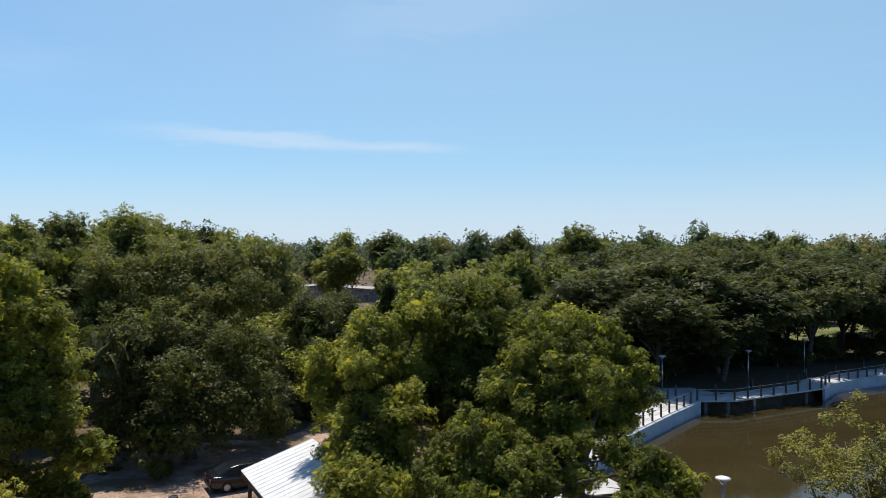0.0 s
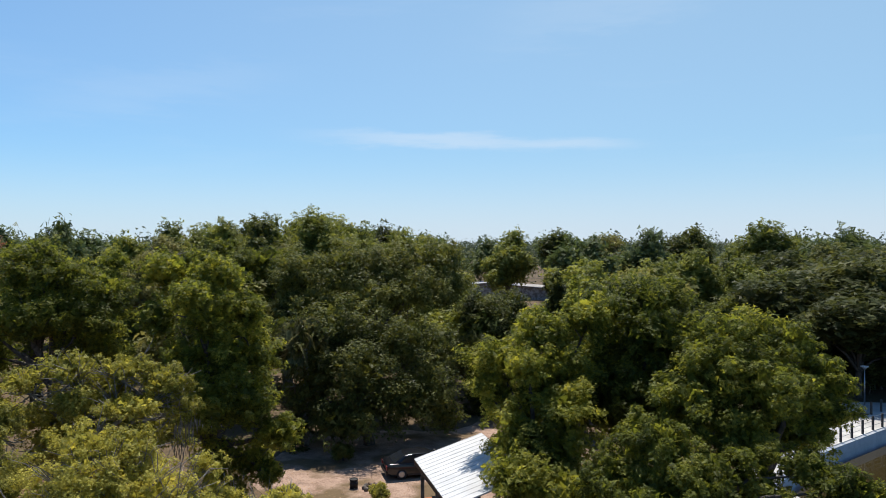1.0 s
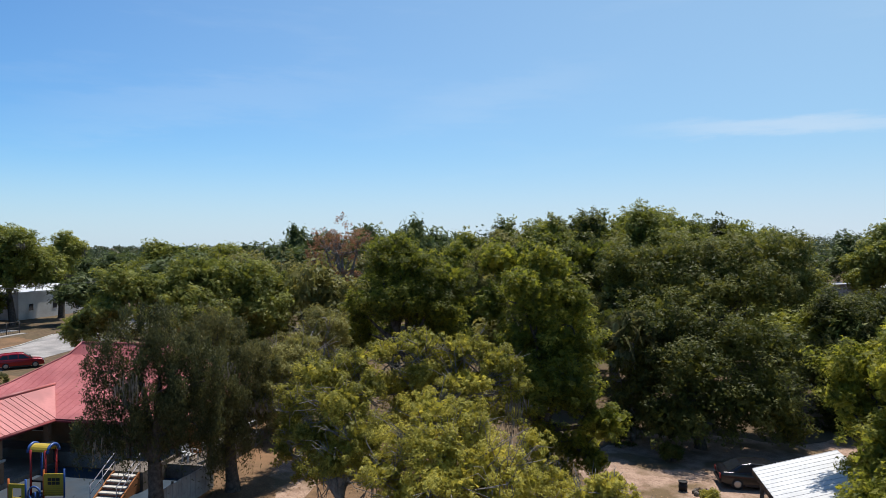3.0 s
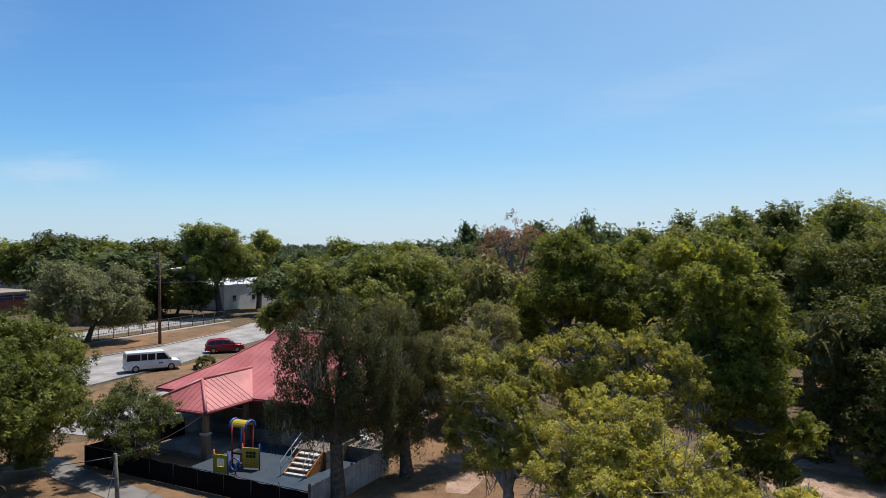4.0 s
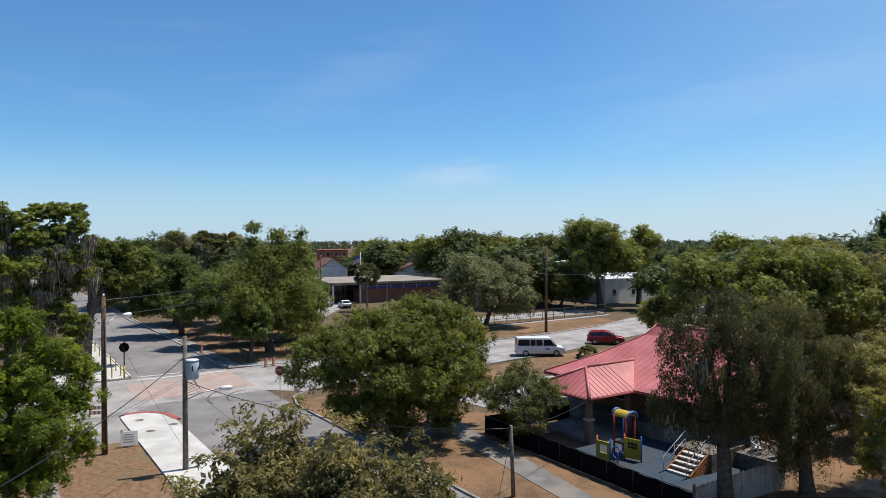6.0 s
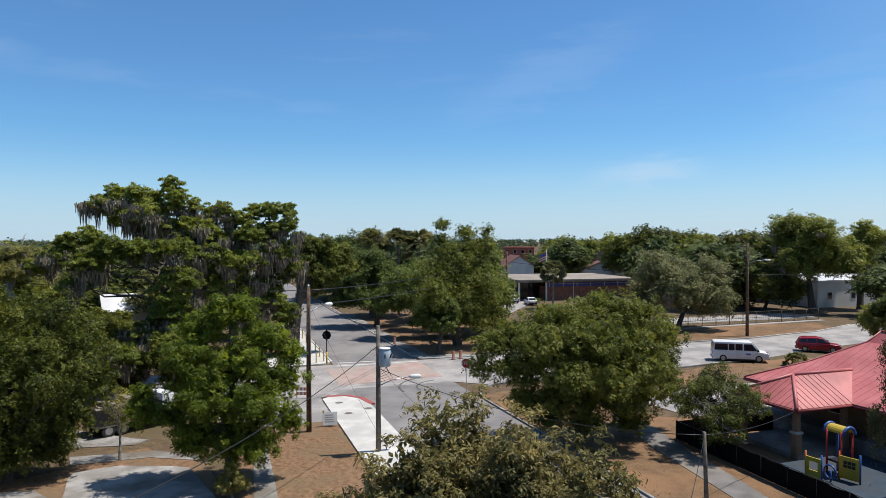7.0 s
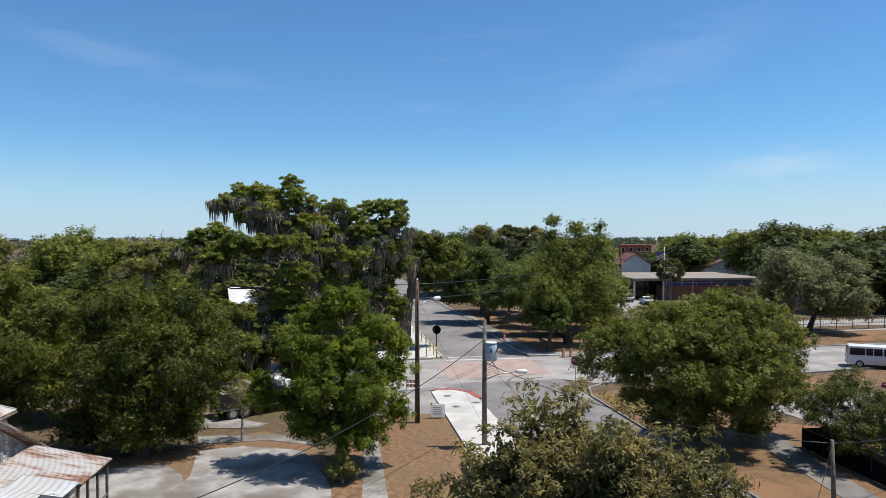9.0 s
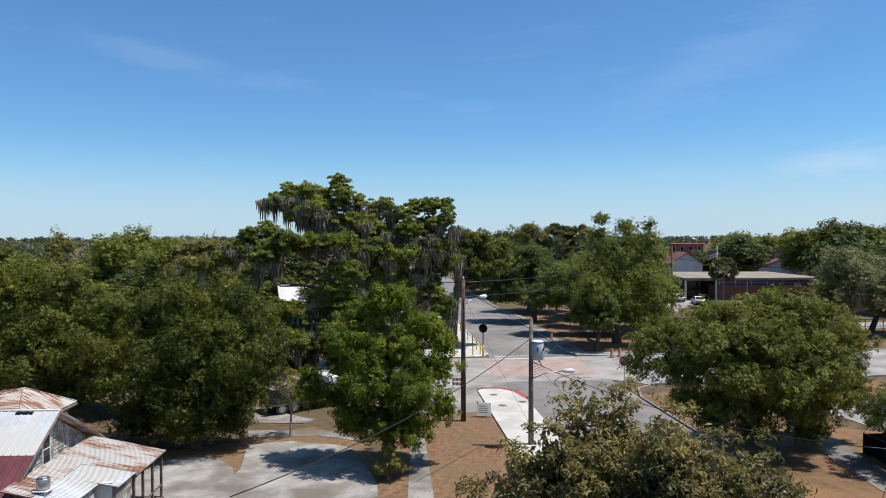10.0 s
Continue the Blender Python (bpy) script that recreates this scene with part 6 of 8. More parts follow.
def crown_clumps(rng, lobes, fine):
    """Centres and radii of the leaf clumps on the lobes, and the way out from the lobe."""
    cs, rs, ds = [], [], []
    for x, y, z, q, qz in lobes:
        n = int(max(16, min(80, 52 * (q / 2.5) ** 0.8)))
        d = fib(n, rng)
        k = rng.uniform(0.55, 1.1, n)
        c = np.array([x, y, z]) + d * k[:, None] * np.array([q, q, qz]) * 0.9
        cs.append(c), ds.append(d), rs.append(rng.uniform(0.12, 0.31, n) * min(q, qz * 1.2))
    c, sr, d = np.concatenate(cs), np.concatenate(rs), np.concatenate(ds)
    keep = np.ones(len(c), dtype=bool)
    for x, y, z, q, qz in lobes:
        keep &= np.linalg.norm((c - (x, y, z)) / (q, q, qz), axis=1) > 0.5
    return c[keep], np.maximum(sr[keep], fine * 1.3), d[keep]


def inner_arrays(rng, lobes, n, size, sides=3):
    """The shaded sprays inside the crown, which close it to the light."""
    w = lobes[:, 3] ** 2
    q = lobes[rng.choice(len(lobes), n, p=w / w.sum())]
    pos = q[:, :3] + unit(rng.normal(size=(n, 3))) * rng.uniform(0.15, 0.68, n)[:, None] * q[:, [3, 3, 4]]
    pos[:, 2] = np.maximum(pos[:, 2], 0.05)
    a = unit(rng.normal(size=(n, 3)))
    b = unit(np.cross(a, rng.normal(size=(n, 3))))
    if sides == 4:
        return np.stack([pos - a * size * 0.5, pos + b * size * 0.3, pos + a * size * 0.5, pos - b * size * 0.3], 1).reshape(-1, 3)
    return np.stack([pos - a * size * 0.5, pos + a * size * 0.5, pos + b * size * 0.8], 1).reshape(-1, 3)


def leaf_arrays(rng, c, sr, out, n, size, kind):
    """Leaf blades scattered round the clumps."""
    w = sr ** 2
    i = rng.choice(len(c), n, p=w / w.sum())
    d = unit(rng.normal(size=(n, 3)))
    rad = sr[i] * rng.uniform(0.2, 1.08, n) ** 0.7
    # a clump is a dome: most of its leaves sit on top, few below
    d[:, 2] = np.where(rng.uniform(size=n) < 0.35, np.abs(d[:, 2]), d[:, 2])
    pos = c[i] + d * rad[:, None] * np.array([1.0, 1.0, 0.9])
    if kind == "moss":
        # the leaves sit on top of the boughs, over the hanging moss
        pos[:, 2] = c[i, 2] + np.abs(pos[:, 2] - c[i, 2]) * 0.9 - 0.15
    if kind == "cedar":
        pos[:, 2] -= rng.exponential(0.4, n)
    pos[:, 2] = np.maximum(pos[:, 2], 0.05)
    up = unit(d * 0.5 + out[i] * 0.4 + np.array([0, 0, 0.75]) + rng.normal(size=(n, 3)) * 0.55)
    along = unit(np.cross(up, rng.normal(size=(n, 3))))
    if kind in ("cedar", "laurel"):
        along = unit(along + np.array([0, 0, -0.9 if kind == "cedar" else 0.5]))
        up = unit(np.cross(along, np.cross(up, along)))
    side = np.cross(up, along)
    slim = {"laurel": 0.15, "cedar": 0.16}.get(kind, 0.32)
    L = size * rng.uniform(0.6, 1.35, n)[:, None]
    if kind in ("laurel", "sparse"):
        v = np.stack([pos - along * L * 0.5, pos + side * L * slim + up * L * 0.08, pos + along * L * 0.5 - up * L * 0.1, pos - side * L * slim + up * L * 0.08], 1)
        return v.reshape(-1, 3), np.arange(n * 4).reshape(-1, 4)
    v = np.stack([pos - along * L * 0.4 - side * L * slim, pos - along * L * 0.4 + side * L * slim, pos + along * L * 0.6 - up * L * 0.12], 1)
    return v.reshape(-1, 3), np.arange(n * 3).reshape(-1, 3)


def limb(vs, fs, pts, radii, sides=6):
    base = sum(len(v) for v in vs)
    pts = np.asarray(pts, dtype=float)
    ring = []
    for i, p in enumerate(pts):
        d = unit(pts[min(i + 1, len(pts) - 1)] - pts[max(i - 1, 0)])
        a = unit(np.cross(d, (0, 0, 1) if abs(d[2]) < 0.9 else (1, 0, 0)))
        b = np.cross(d, a)
        ang = np.arange(sides) * 2 * np.pi / sides
        ring.append(p + (np.cos(ang)[:, None] * a + np.sin(ang)[:, None] * b) * radii[i])
    vs.append(np.concatenate(ring))
    for i in range(len(pts) - 1):
        for j in range(sides):
            fs.append((base + i * sides + j, base + i * sides + (j + 1) % sides, base + (i + 1) * sides + (j + 1) % sides, base + (i + 1) * sides + j))


def trunk_arrays(rng, h, r, zb, p, pr, kind):
    vs, fs = [], []
    tr = max(0.05, 0.034 * h) * {"oak": 1.05, "moss": 0.9, "sparse": 0.5, "slim": 0.55}.get(kind, 1.0)
    fork = np.array([rng.uniform(-0.1, 0.1) * r, rng.uniform(-0.1, 0.1) * r, max(zb * 0.9, h * (0.5 if kind == "moss" else 0.22))])
    limb(vs, fs, [(0, 0, -0.3), (0.03, 0.02, 0.25), fork * (0.5, 0.5, 0.55), fork], [tr * 1.5, tr * 1.1, tr * 0.9, tr * 0.8], 9)
    twigs = kind in ("laurel", "yel", "sparse", "bare", "small", "olive")
    root = fork
    if kind == "moss":
        # the limbs of the tall oaks leave a leader one above another
        limb(vs, fs, [root, (fork[0] * 1.3, fork[1] * 1.3, h * 0.66), (fork[0], fork[1], h * 0.86)], [tr * 0.8, tr * 0.55, tr * 0.2], 8)
    for q, s in zip(p, pr):
        q = root + (q - root) * 0.86
        if kind == "moss":
            fork = np.array([root[0], root[1], min(max(q[2] - 0.35 * np.hypot(q[0] - root[0], q[1] - root[1]), root[2]), h * 0.8)])
        mid = fork + (q - fork) * 0.5 + rng.normal(size=3) * 0.05 * r + np.array([0, 0, (0.06 if kind != "moss" else -0.04) * h])
        limb(vs, fs, [fork, fork + (mid - fork) * 0.5 + (0, 0, 0.03 * h), mid, q], np.array([0.6, 0.45, 0.3, 0.12]) * tr * (0.6 if kind == "moss" else 1.0), 4 if kind in ("plain", "slim") else 6)
        for _ in range(9 if twigs else 0 if kind in ("plain", "slim") else 2):
            e = q + unit(rng.normal(size=3) + (0, 0, 0.3)) * s * (rng.uniform(0.7, 1.25) if twigs else rng.uniform(0.5, 0.8))
            limb(vs, fs, [q, (q + e) / 2 + rng.normal(size=3) * 0.1 * s, e], [tr * 0.13, tr * 0.09, tr * 0.03], 4)
            if twigs:
                for _ in range(3):
                    e2 = e + unit(rng.normal(size=3) + (0, 0, 0.2)) * s * rng.uniform(0.25, 0.6)
                    limb(vs, fs, [(q + e) / 2, (e + e2) / 2, e2], [tr * 0.06, tr * 0.045, tr * 0.02], 3)
    v = np.concatenate(vs)
    f = np.array([t if len(t) == 4 else (*t, t[-1]) for t in fs])
    return v, f


def moss_arrays(rng, c, sr, n, long):
    """Hanging tapered wisps in ragged bundles under the clumps."""
    k = max(6, n // 85)
    low = np.flatnonzero(c[:, 2] < np.quantile(c[:, 2], 0.75))
    host = rng.choice(low, k)
    centre = c[host] + rng.normal(size=(k, 3)) * sr[host][:, None] * np.array([0.55, 0.55, 0.1]) - np.array([0, 0, 0.75]) * sr[host][:, None]
    reach = rng.uniform(0.3, 1.2, k) * rng.choice([0.6, 1.0, 1.5], k)
    i = rng.integers(0, k, n)
    root = centre[i] + rng.normal(size=(n, 3)) * np.array([0.42, 0.42, 0.2])
    off = np.linalg.norm((root - centre[i])[:, :2], axis=1)
    L = np.minimum(long * reach[i] * np.clip(1.15 - off / 0.8, 0.12, 1.0) * rng.uniform(0.5, 1.0, n), np.maximum(root[:, 2] - 0.6, 0.2))
    ang = rng.uniform(0, np.pi, n)
    w = rng.uniform(0.018, 0.05, n) * long
    sway = rng.normal(size=(n, 2)) * 0.06
    vs = []
    for q in range(4):
        t = q / 3
        half = (w * (1.0 - 0.85 * t ** 1.5))[:, None] * np.stack([np.cos(ang + t), np.sin(ang + t)], 1)
        mid = root.copy()
        mid[:, 2] -= L * t
        mid[:, :2] += sway * t * L[:, None]
        for sgn in (-1, 1):
            v = mid.copy()
            v[:, :2] += sgn * half
            vs.append(v)
    v = np.stack(vs, 1).reshape(-1, 3)
    base = np.arange(n)[:, None] * 8
    fs = np.concatenate([base + np.array([2 * q, 2 * q + 1, 2 * q + 3, 2 * q + 2]) for q in range(3)])
    return v, fs


SHARED = {}


def tree_meshes(kind, h, r, zb, seed, size=None, cover=None, moss=0, mosslen=1.5, lobes=None, plain_limbs=False):
    size0, cover0, leaf, bark, label = TREE_KINDS[kind]
    size, cover = size or size0, cover or cover0
    if kind not in ("laurel", "sparse", "cedar"):
        leaf = spray_of(kind, 7.0 if size > 0.9 else 11.0 if size > 0.4 else 22.0)
        cover = cover * (1.05 if size > 0.4 else 1.2)
        size = size * (1.0 if size > 0.4 else 1.3)
    size, cover = size * 0.52, cover * 0.69
    rng = np.random.default_rng(seed)
    lobes = np.array(lobes) if lobes is not None else lobes_of(rng, h, r, zb, kind)
    c, sr, d = crown_clumps(rng, lobes, size)
    area = sum(4 * np.pi * (q * q * 0.4 + q * qz * 0.6) for x, y, z, q, qz in lobes) * 0.62
    most = {"cedar": 60000, "laurel": 14000, "oak": 60000, "moss": 48000}.get(kind, 31000)
    n = cover * area / (size * size * 0.31)
    size *= min(1.15, math.sqrt(max(1.0, n / most)))
    n = int(min(most, n))
    v, f = leaf_arrays(rng, c, sr, d, n, size, kind)
    if kind not in ("bare", "small", "sparse", "cedar"):
        k = f.shape[1]
        v2 = inner_arrays(rng, lobes, int(n * (0.1 if kind == "moss" else 0.2)), size * (2.3 if k == 3 else 1.5), k)
        f = np.concatenate([f, len(v) + np.arange(len(v2)).reshape(-1, k)])
        v = np.concatenate([v, v2])
    out = [("trunk", trunk_arrays(rng, h, r, zb, lobes[:, :3], lobes[:, 3], "slim" if kind == "shore" else "plain" if plain_limbs else kind), bark), ("crown", (v, f), leaf)]
    if moss:
        out.append(("moss", moss_arrays(rng, c, sr, moss, mosslen), MOSS))
    return out


def tree(kind, x, y, h, r, zb, size=None, cover=None, moss=0, mosslen=1.5, label="", turn=0.0, lobes=None, category="tree"):
    top = thing("shrub" if category == "shrub" else "tree", pose(x, y, 0, 0, 0, turn), label or TREE_KINDS[kind][4], category)
    for name, (v, f), m in tree_meshes(kind, h, r, zb, int(abs(x * 31 + y * 57) * 10) % 100000, size, cover, moss, mosslen, lobes):
        ob = arrays(name, v, f, m, top, name == "trunk")
        if name == "moss":
            tagged(ob, kind="stuff")
    return top


def shared_tree(kind, variant, x, y, h, r, turn, size=None, zb=1.5, label="", group=""):
    """A tree of the woods: few shapes, turned and scaled."""
    key = (kind, variant, size, zb)
    text = label or TREE_KINDS[kind][4]
    if key not in SHARED:
        top = thing("tree", pose(x, y, 0, 0, 0, turn), text, "tree", group)
        for name, (v, f), m in tree_meshes(kind, 12.0, 5.5, zb, 900 + variant * 13 + len(kind), size, 1.5, plain_limbs=True):
            arrays(name, v, f, m, top, name == "trunk")
        SHARED[key] = top
    else:
        top = tagged(copy_thing(SHARED[key], pose(x, y, 0, 0, 0, turn)), text, "tree", group)
    top.scale = (r / 5.5, r / 5.5, h / 12.0)
    return top


tree("big", -3.6, 33.4, 11.9, 5.8, 2.5, lobes=[(-0.2, 1.5, 9.8, 2.0, 1.6), (-2.3, 1.5, 8.2, 2.0, 1.5), (-2.7, 0.5, 7.1, 1.2, 1.2), (-1.2, 1.5, 6.2, 2.1, 1.9), (0.9, 2.5, 7.3, 2.5, 2.4), (2.1, 2.5, 10.5, 1.7, 1.3), (-0.5, -0.5, 8.4, 1.7, 1.3), (-1.1, -1.5, 5.2, 1.6, 1.7), (0.9, -1.5, 5.0, 2.2, 2.0), (-0.5, -3.5, 4.1, 1.9, 1.5), (1.4, -3.5, 3.8, 2.1, 1.3), (1.2, -1.0, 6.7, 1.7, 1.4)])
tree("big", 0.9, 37.2, 12.8, 4.4, 3.9, lobes=[(0.0, 0.8, 10.8, 2.7, 2.0), (1.6, 1.8, 11.6, 1.4, 1.2), (-1.9, 1.7, 10.7, 1.5, 1.4), (-1.0, 0.8, 7.9, 2.8, 2.5), (1.1, -0.2, 8.6, 2.2, 2.0), (2.6, 0.8, 9.4, 1.7, 1.5), (-0.7, -1.2, 5.9, 2.5, 1.9), (1.3, -2.2, 6.9, 1.8, 1.6), (-2.3, -0.3, 6.2, 1.6, 2.0), (0.5, -1.2, 9.9, 1.9, 1.3)])
tree("big", 5.8, 32.7, 11.4, 5.2, 4.6, lobes=[(-0.5, 1.3, 9.8, 2.1, 1.6), (1.6, 1.3, 9.7, 1.5, 1.2), (3.0, 1.4, 8.2, 1.4, 1.4), (0.3, -0.7, 8.2, 2.4, 1.7), (3.1, 1.4, 6.7, 1.4, 1.2), (-2.0, -0.7, 8.6, 1.7, 1.6), (-3.1, -1.7, 7.5, 1.7, 1.4), (1.9, 0.4, 5.9, 1.7, 1.2), (-0.9, -1.2, 6.2, 2.3, 1.7), (-1.8, 2.3, 9.8, 1.2, 1.1), (1.0, -1.2, 7.6, 1.4, 1.0)])
tree("big", 3.4, 28.3, 7.4, 7.0, 3.2, lobes=[(-1.9, 0.7, 6.2, 2.1, 1.3), (-3.3, 0.7, 4.6, 2.1, 1.4), (-0.4, -0.3, 5.2, 2.1, 1.4), (1.6, 0.8, 4.7, 1.6, 1.5), (-1.8, -1.3, 4.4, 2.1, 1.1), (3.6, 0.8, 5.6, 1.3, 0.8), (4.6, -0.2, 5.3, 1.3, 0.9), (5.9, -0.2, 4.5, 1.1, 0.9), (4.1, -1.2, 4.5, 1.4, 0.7)])
tree("big", -20.1, 31.8, 14.1, 5.4, 0.3, lobes=[(-3.6, 0.8, 12.8, 1.7, 1.3), (-0.7, 1.1, 12.5, 2.0, 1.4), (1.2, 0.9, 10.5, 1.4, 1.6), (-0.1, -0.8, 10.8, 1.9, 1.4), (-2.8, -1.0, 10.4, 1.3, 1.4), (0.1, 0.4, 8.5, 2.2, 1.9), (1.3, 2.0, 8.1, 1.4, 1.7), (1.7, 0.0, 6.3, 1.9, 1.7), (3.1, 0.7, 4.6, 1.5, 1.2), (1.5, 1.0, 3.0, 1.4, 1.4), (-1.1, -1.3, 8.4, 1.5, 2.0), (0.4, -1.7, 6.2, 1.7, 1.9), (-2.4, -0.8, 5.8, 1.5, 2.0), (2.7, 0.5, 2.5, 1.0, 0.9), (-0.2, -2.0, 11.7, 1.2, 1.0), (-0.2, 0.2, 3.0, 1.6, 1.7), (0.9, -0.4, 1.5, 1.5, 1.2)])
tree("big", -38.3, 40.6, 15.0, 6.1, 4.6, lobes=[(-1.8, -0.3, 13.5, 2.6, 1.5), (0.7, -0.2, 12.0, 2.9, 1.9), (-2.8, -0.8, 11.8, 1.6, 1.9), (-0.5, -1.9, 9.3, 3.5, 1.9), (-3.6, -2.3, 8.6, 1.7, 1.7), (1.8, 0.3, 9.4, 3.3, 2.1), (2.7, 1.8, 10.9, 2.1, 1.9), (-4.0, -1.4, 6.7, 1.9, 2.1), (0.8, 2.0, 7.0, 3.3, 2.4), (1.8, 3.6, 13.0, 1.5, 1.1)])
tree("dark", -19.6, 54.0, 15.0, 9.1, 6.8, lobes=[(-5.6, -2.2, 12.1, 2.8, 2.3), (-2.4, -0.6, 12.3, 3.0, 2.3), (0.4, 1.9, 12.5, 3.2, 2.5), (4.3, 3.7, 13.0, 3.3, 2.0), (3.4, 1.0, 10.7, 3.5, 2.3), (5.6, 3.2, 10.7, 2.3, 2.1), (0.2, -1.6, 10.1, 3.6, 2.0), (-3.1, -3.2, 9.6, 2.9, 2.0), (-6.0, -3.5, 9.1, 2.2, 2.3)])
tree("dark", -17.3, 46.6, 10.5, 7.9, 0.3, lobes=[(-5.4, -1.3, 7.5, 2.4, 2.7), (-2.6, 0.1, 8.2, 2.9, 2.4), (-0.2, 1.2, 7.5, 2.2, 2.1), (2.1, 2.3, 7.1, 2.7, 2.3), (3.9, 4.3, 6.4, 2.1, 2.2), (-0.4, -1.1, 5.4, 3.4, 2.9), (3.8, 2.0, 4.0, 3.0, 2.8), (2.2, 0.1, 3.4, 3.4, 2.4), (-3.6, -1.6, 4.0, 2.6, 3.1), (-0.7, -2.4, 2.3, 3.7, 1.7), (4.8, 2.5, 1.8, 1.9, 1.6), (-4.7, -2.1, 1.4, 1.9, 1.8)])
tree("dark", -10.8, 59.8, 10.5, 5.3, 0.3, lobes=[(-1.0, 0.7, 7.9, 2.9, 2.7), (1.1, 0.6, 6.1, 3.1, 2.6), (-1.0, -2.6, 4.5, 2.5, 3.0), (1.2, 2.9, 8.5, 2.1, 1.9), (-0.4, -2.3, 1.7, 2.0, 2.5)])
tree("yel", -20.9, 24.4, 9.9, 4.3, 4.9, size=0.15, cover=1.3, moss=500, mosslen=0.7, lobes=[(-2.4, -1.6, 8.7, 1.0, 0.7), (-0.8, -0.8, 9.2, 1.6, 0.7), (1.2, 0.2, 9.1, 1.4, 0.6), (2.5, 0.8, 8.5, 1.3, 0.8), (3.2, 1.2, 7.5, 0.9, 0.9), (1.9, -0.6, 7.7, 1.8, 0.6), (-0.4, -0.6, 7.8, 1.9, 0.9), (-2.4, -0.5, 7.1, 1.4, 0.9), (0.0, 0.7, 8.3, 1.7, 0.9), (-1.4, 0.0, 6.0, 2.5, 1.1), (1.2, 1.3, 6.3, 1.7, 1.0)])
tree("yel", -23.2, 19.9, 9.1, 3.9, 2.9, size=0.15, moss=150, mosslen=0.8, lobes=[(-1.0, 0.2, 7.9, 1.6, 1.0), (-2.3, -0.4, 6.5, 1.1, 1.0), (0.6, -0.1, 7.0, 1.8, 1.1), (1.0, 1.2, 7.6, 0.9, 0.9), (-0.7, -0.8, 5.4, 1.4, 0.9), (2.3, -0.4, 5.9, 1.5, 1.1), (-2.6, -0.6, 5.3, 0.8, 0.9), (1.2, -1.0, 4.8, 1.6, 0.9), (-0.4, 1.6, 8.3, 1.0, 0.8), (-1.5, -0.1, 3.7, 1.3, 0.8), (1.2, 1.3, 3.9, 1.5, 1.0), (-2.8, -0.7, 4.4, 0.8, 0.9), (-0.7, 0.3, 5.3, 1.5, 1.3)])
tree("yel", -15.4, 18.9, 8.5, 4.6, 4.1, size=0.14, moss=250, mosslen=0.8, lobes=[(-1.7, 0.2, 7.5, 1.2, 0.9), (-0.4, 0.8, 7.3, 1.1, 0.9), (-2.3, -0.1, 6.1, 1.6, 1.1), (1.0, 0.4, 6.1, 1.5, 0.9), (1.9, 1.9, 6.6, 0.7, 0.6), (2.1, 2.0, 5.5, 1.1, 0.9), (0.0, -0.7, 5.8, 2.2, 0.9), (-2.6, -1.4, 5.4, 1.2, 0.7), (2.1, 0.3, 5.6, 1.4, 0.8), (-0.7, -0.4, 6.8, 1.5, 0.9), (-1.5, -0.9, 4.8, 1.9, 0.7), (1.6, 0.1, 4.9, 2.2, 0.7), (-0.1, 1.0, 6.5, 1.3, 1.0), (2.9, 2.4, 4.9, 0.9, 0.7)])
tree("yel", -10.4, 20.1, 6.5, 1.6, 4.9, size=0.13, lobes=[(0.1, 0.0, 6.0, 0.9, 0.5), (-0.5, -0.2, 5.5, 1.0, 0.5), (0.7, 0.3, 5.4, 0.8, 0.5)])
tree("olive", -34.6, 26.5, 9.7, 5.9, 1.7, size=0.2, cover=1.3, lobes=[(0.4, -2.0, 6.5, 1.8, 1.5), (-0.3, 0.3, 7.2, 1.8, 1.3), (0.8, -3.0, 5.0, 1.6, 1.6), (-1.3, 3.6, 8.1, 2.0, 1.6), (0.9, -1.5, 3.5, 1.5, 1.7), (0.2, 0.8, 5.5, 1.5, 1.6)])
tree("cedar", -32.3, 16.4, 11.3, 3.8, 3.6, size=0.30, cover=3.9, moss=250, mosslen=1.1, lobes=[(-0.5, -1.1, 9.0, 1.4, 1.7), (0.1, 0.8, 9.1, 1.6, 1.7), (-0.8, -2.2, 8.4, 1.1, 1.2), (0.8, -0.5, 7.2, 1.8, 1.6), (0.5, 2.0, 7.4, 1.7, 1.8), (-0.7, -2.0, 6.8, 1.1, 1.3), (-0.0, 0.3, 5.3, 1.5, 1.5), (-0.9, -2.7, 5.2, 1.0, 1.0), (-0.4, -1.1, 4.7, 1.2, 1.2), (0.4, 1.7, 5.3, 1.6, 1.5), (-1.1, 0.5, 10.2, 1.0, 1.1)])
tree("cedar", -34.0, 21.6, 10.7, 3.3, 1.3, size=0.30, cover=3.7, moss=500, mosslen=1.5, lobes=[(-0.2, -0.5, 8.1, 1.7, 1.8), (0.2, 0.7, 6.6, 1.7, 1.9), (0.6, -1.3, 5.8, 1.8, 1.8), (0.3, 1.0, 4.3, 1.6, 1.6), (-0.0, -0.2, 3.4, 1.6, 1.5), (-1.3, -0.6, 9.5, 1.2, 1.2), (-0.4, 2.1, 7.4, 1.2, 1.4), (-0.2, -0.8, 2.1, 0.8, 0.8)])
tree("mid", -54.5, 31.5, 13.0, 10.8, 2.9, size=0.4, lobes=[(-2.2, -5.5, 10.4, 2.5, 1.9), (-0.4, 0.5, 11.2, 3.3, 1.8), (0.6, 3.9, 10.6, 3.5, 2.1), (-1.4, -2.8, 9.6, 3.2, 2.2), (1.1, -1.4, 8.0, 4.7, 2.4), (1.9, 4.7, 8.0, 3.2, 2.4), (-2.5, -6.7, 7.9, 2.7, 2.5), (0.8, 7.9, 9.6, 1.9, 1.9), (-3.1, -8.6, 7.1, 1.6, 1.7), (0.2, 2.4, 5.1, 3.8, 2.2)])
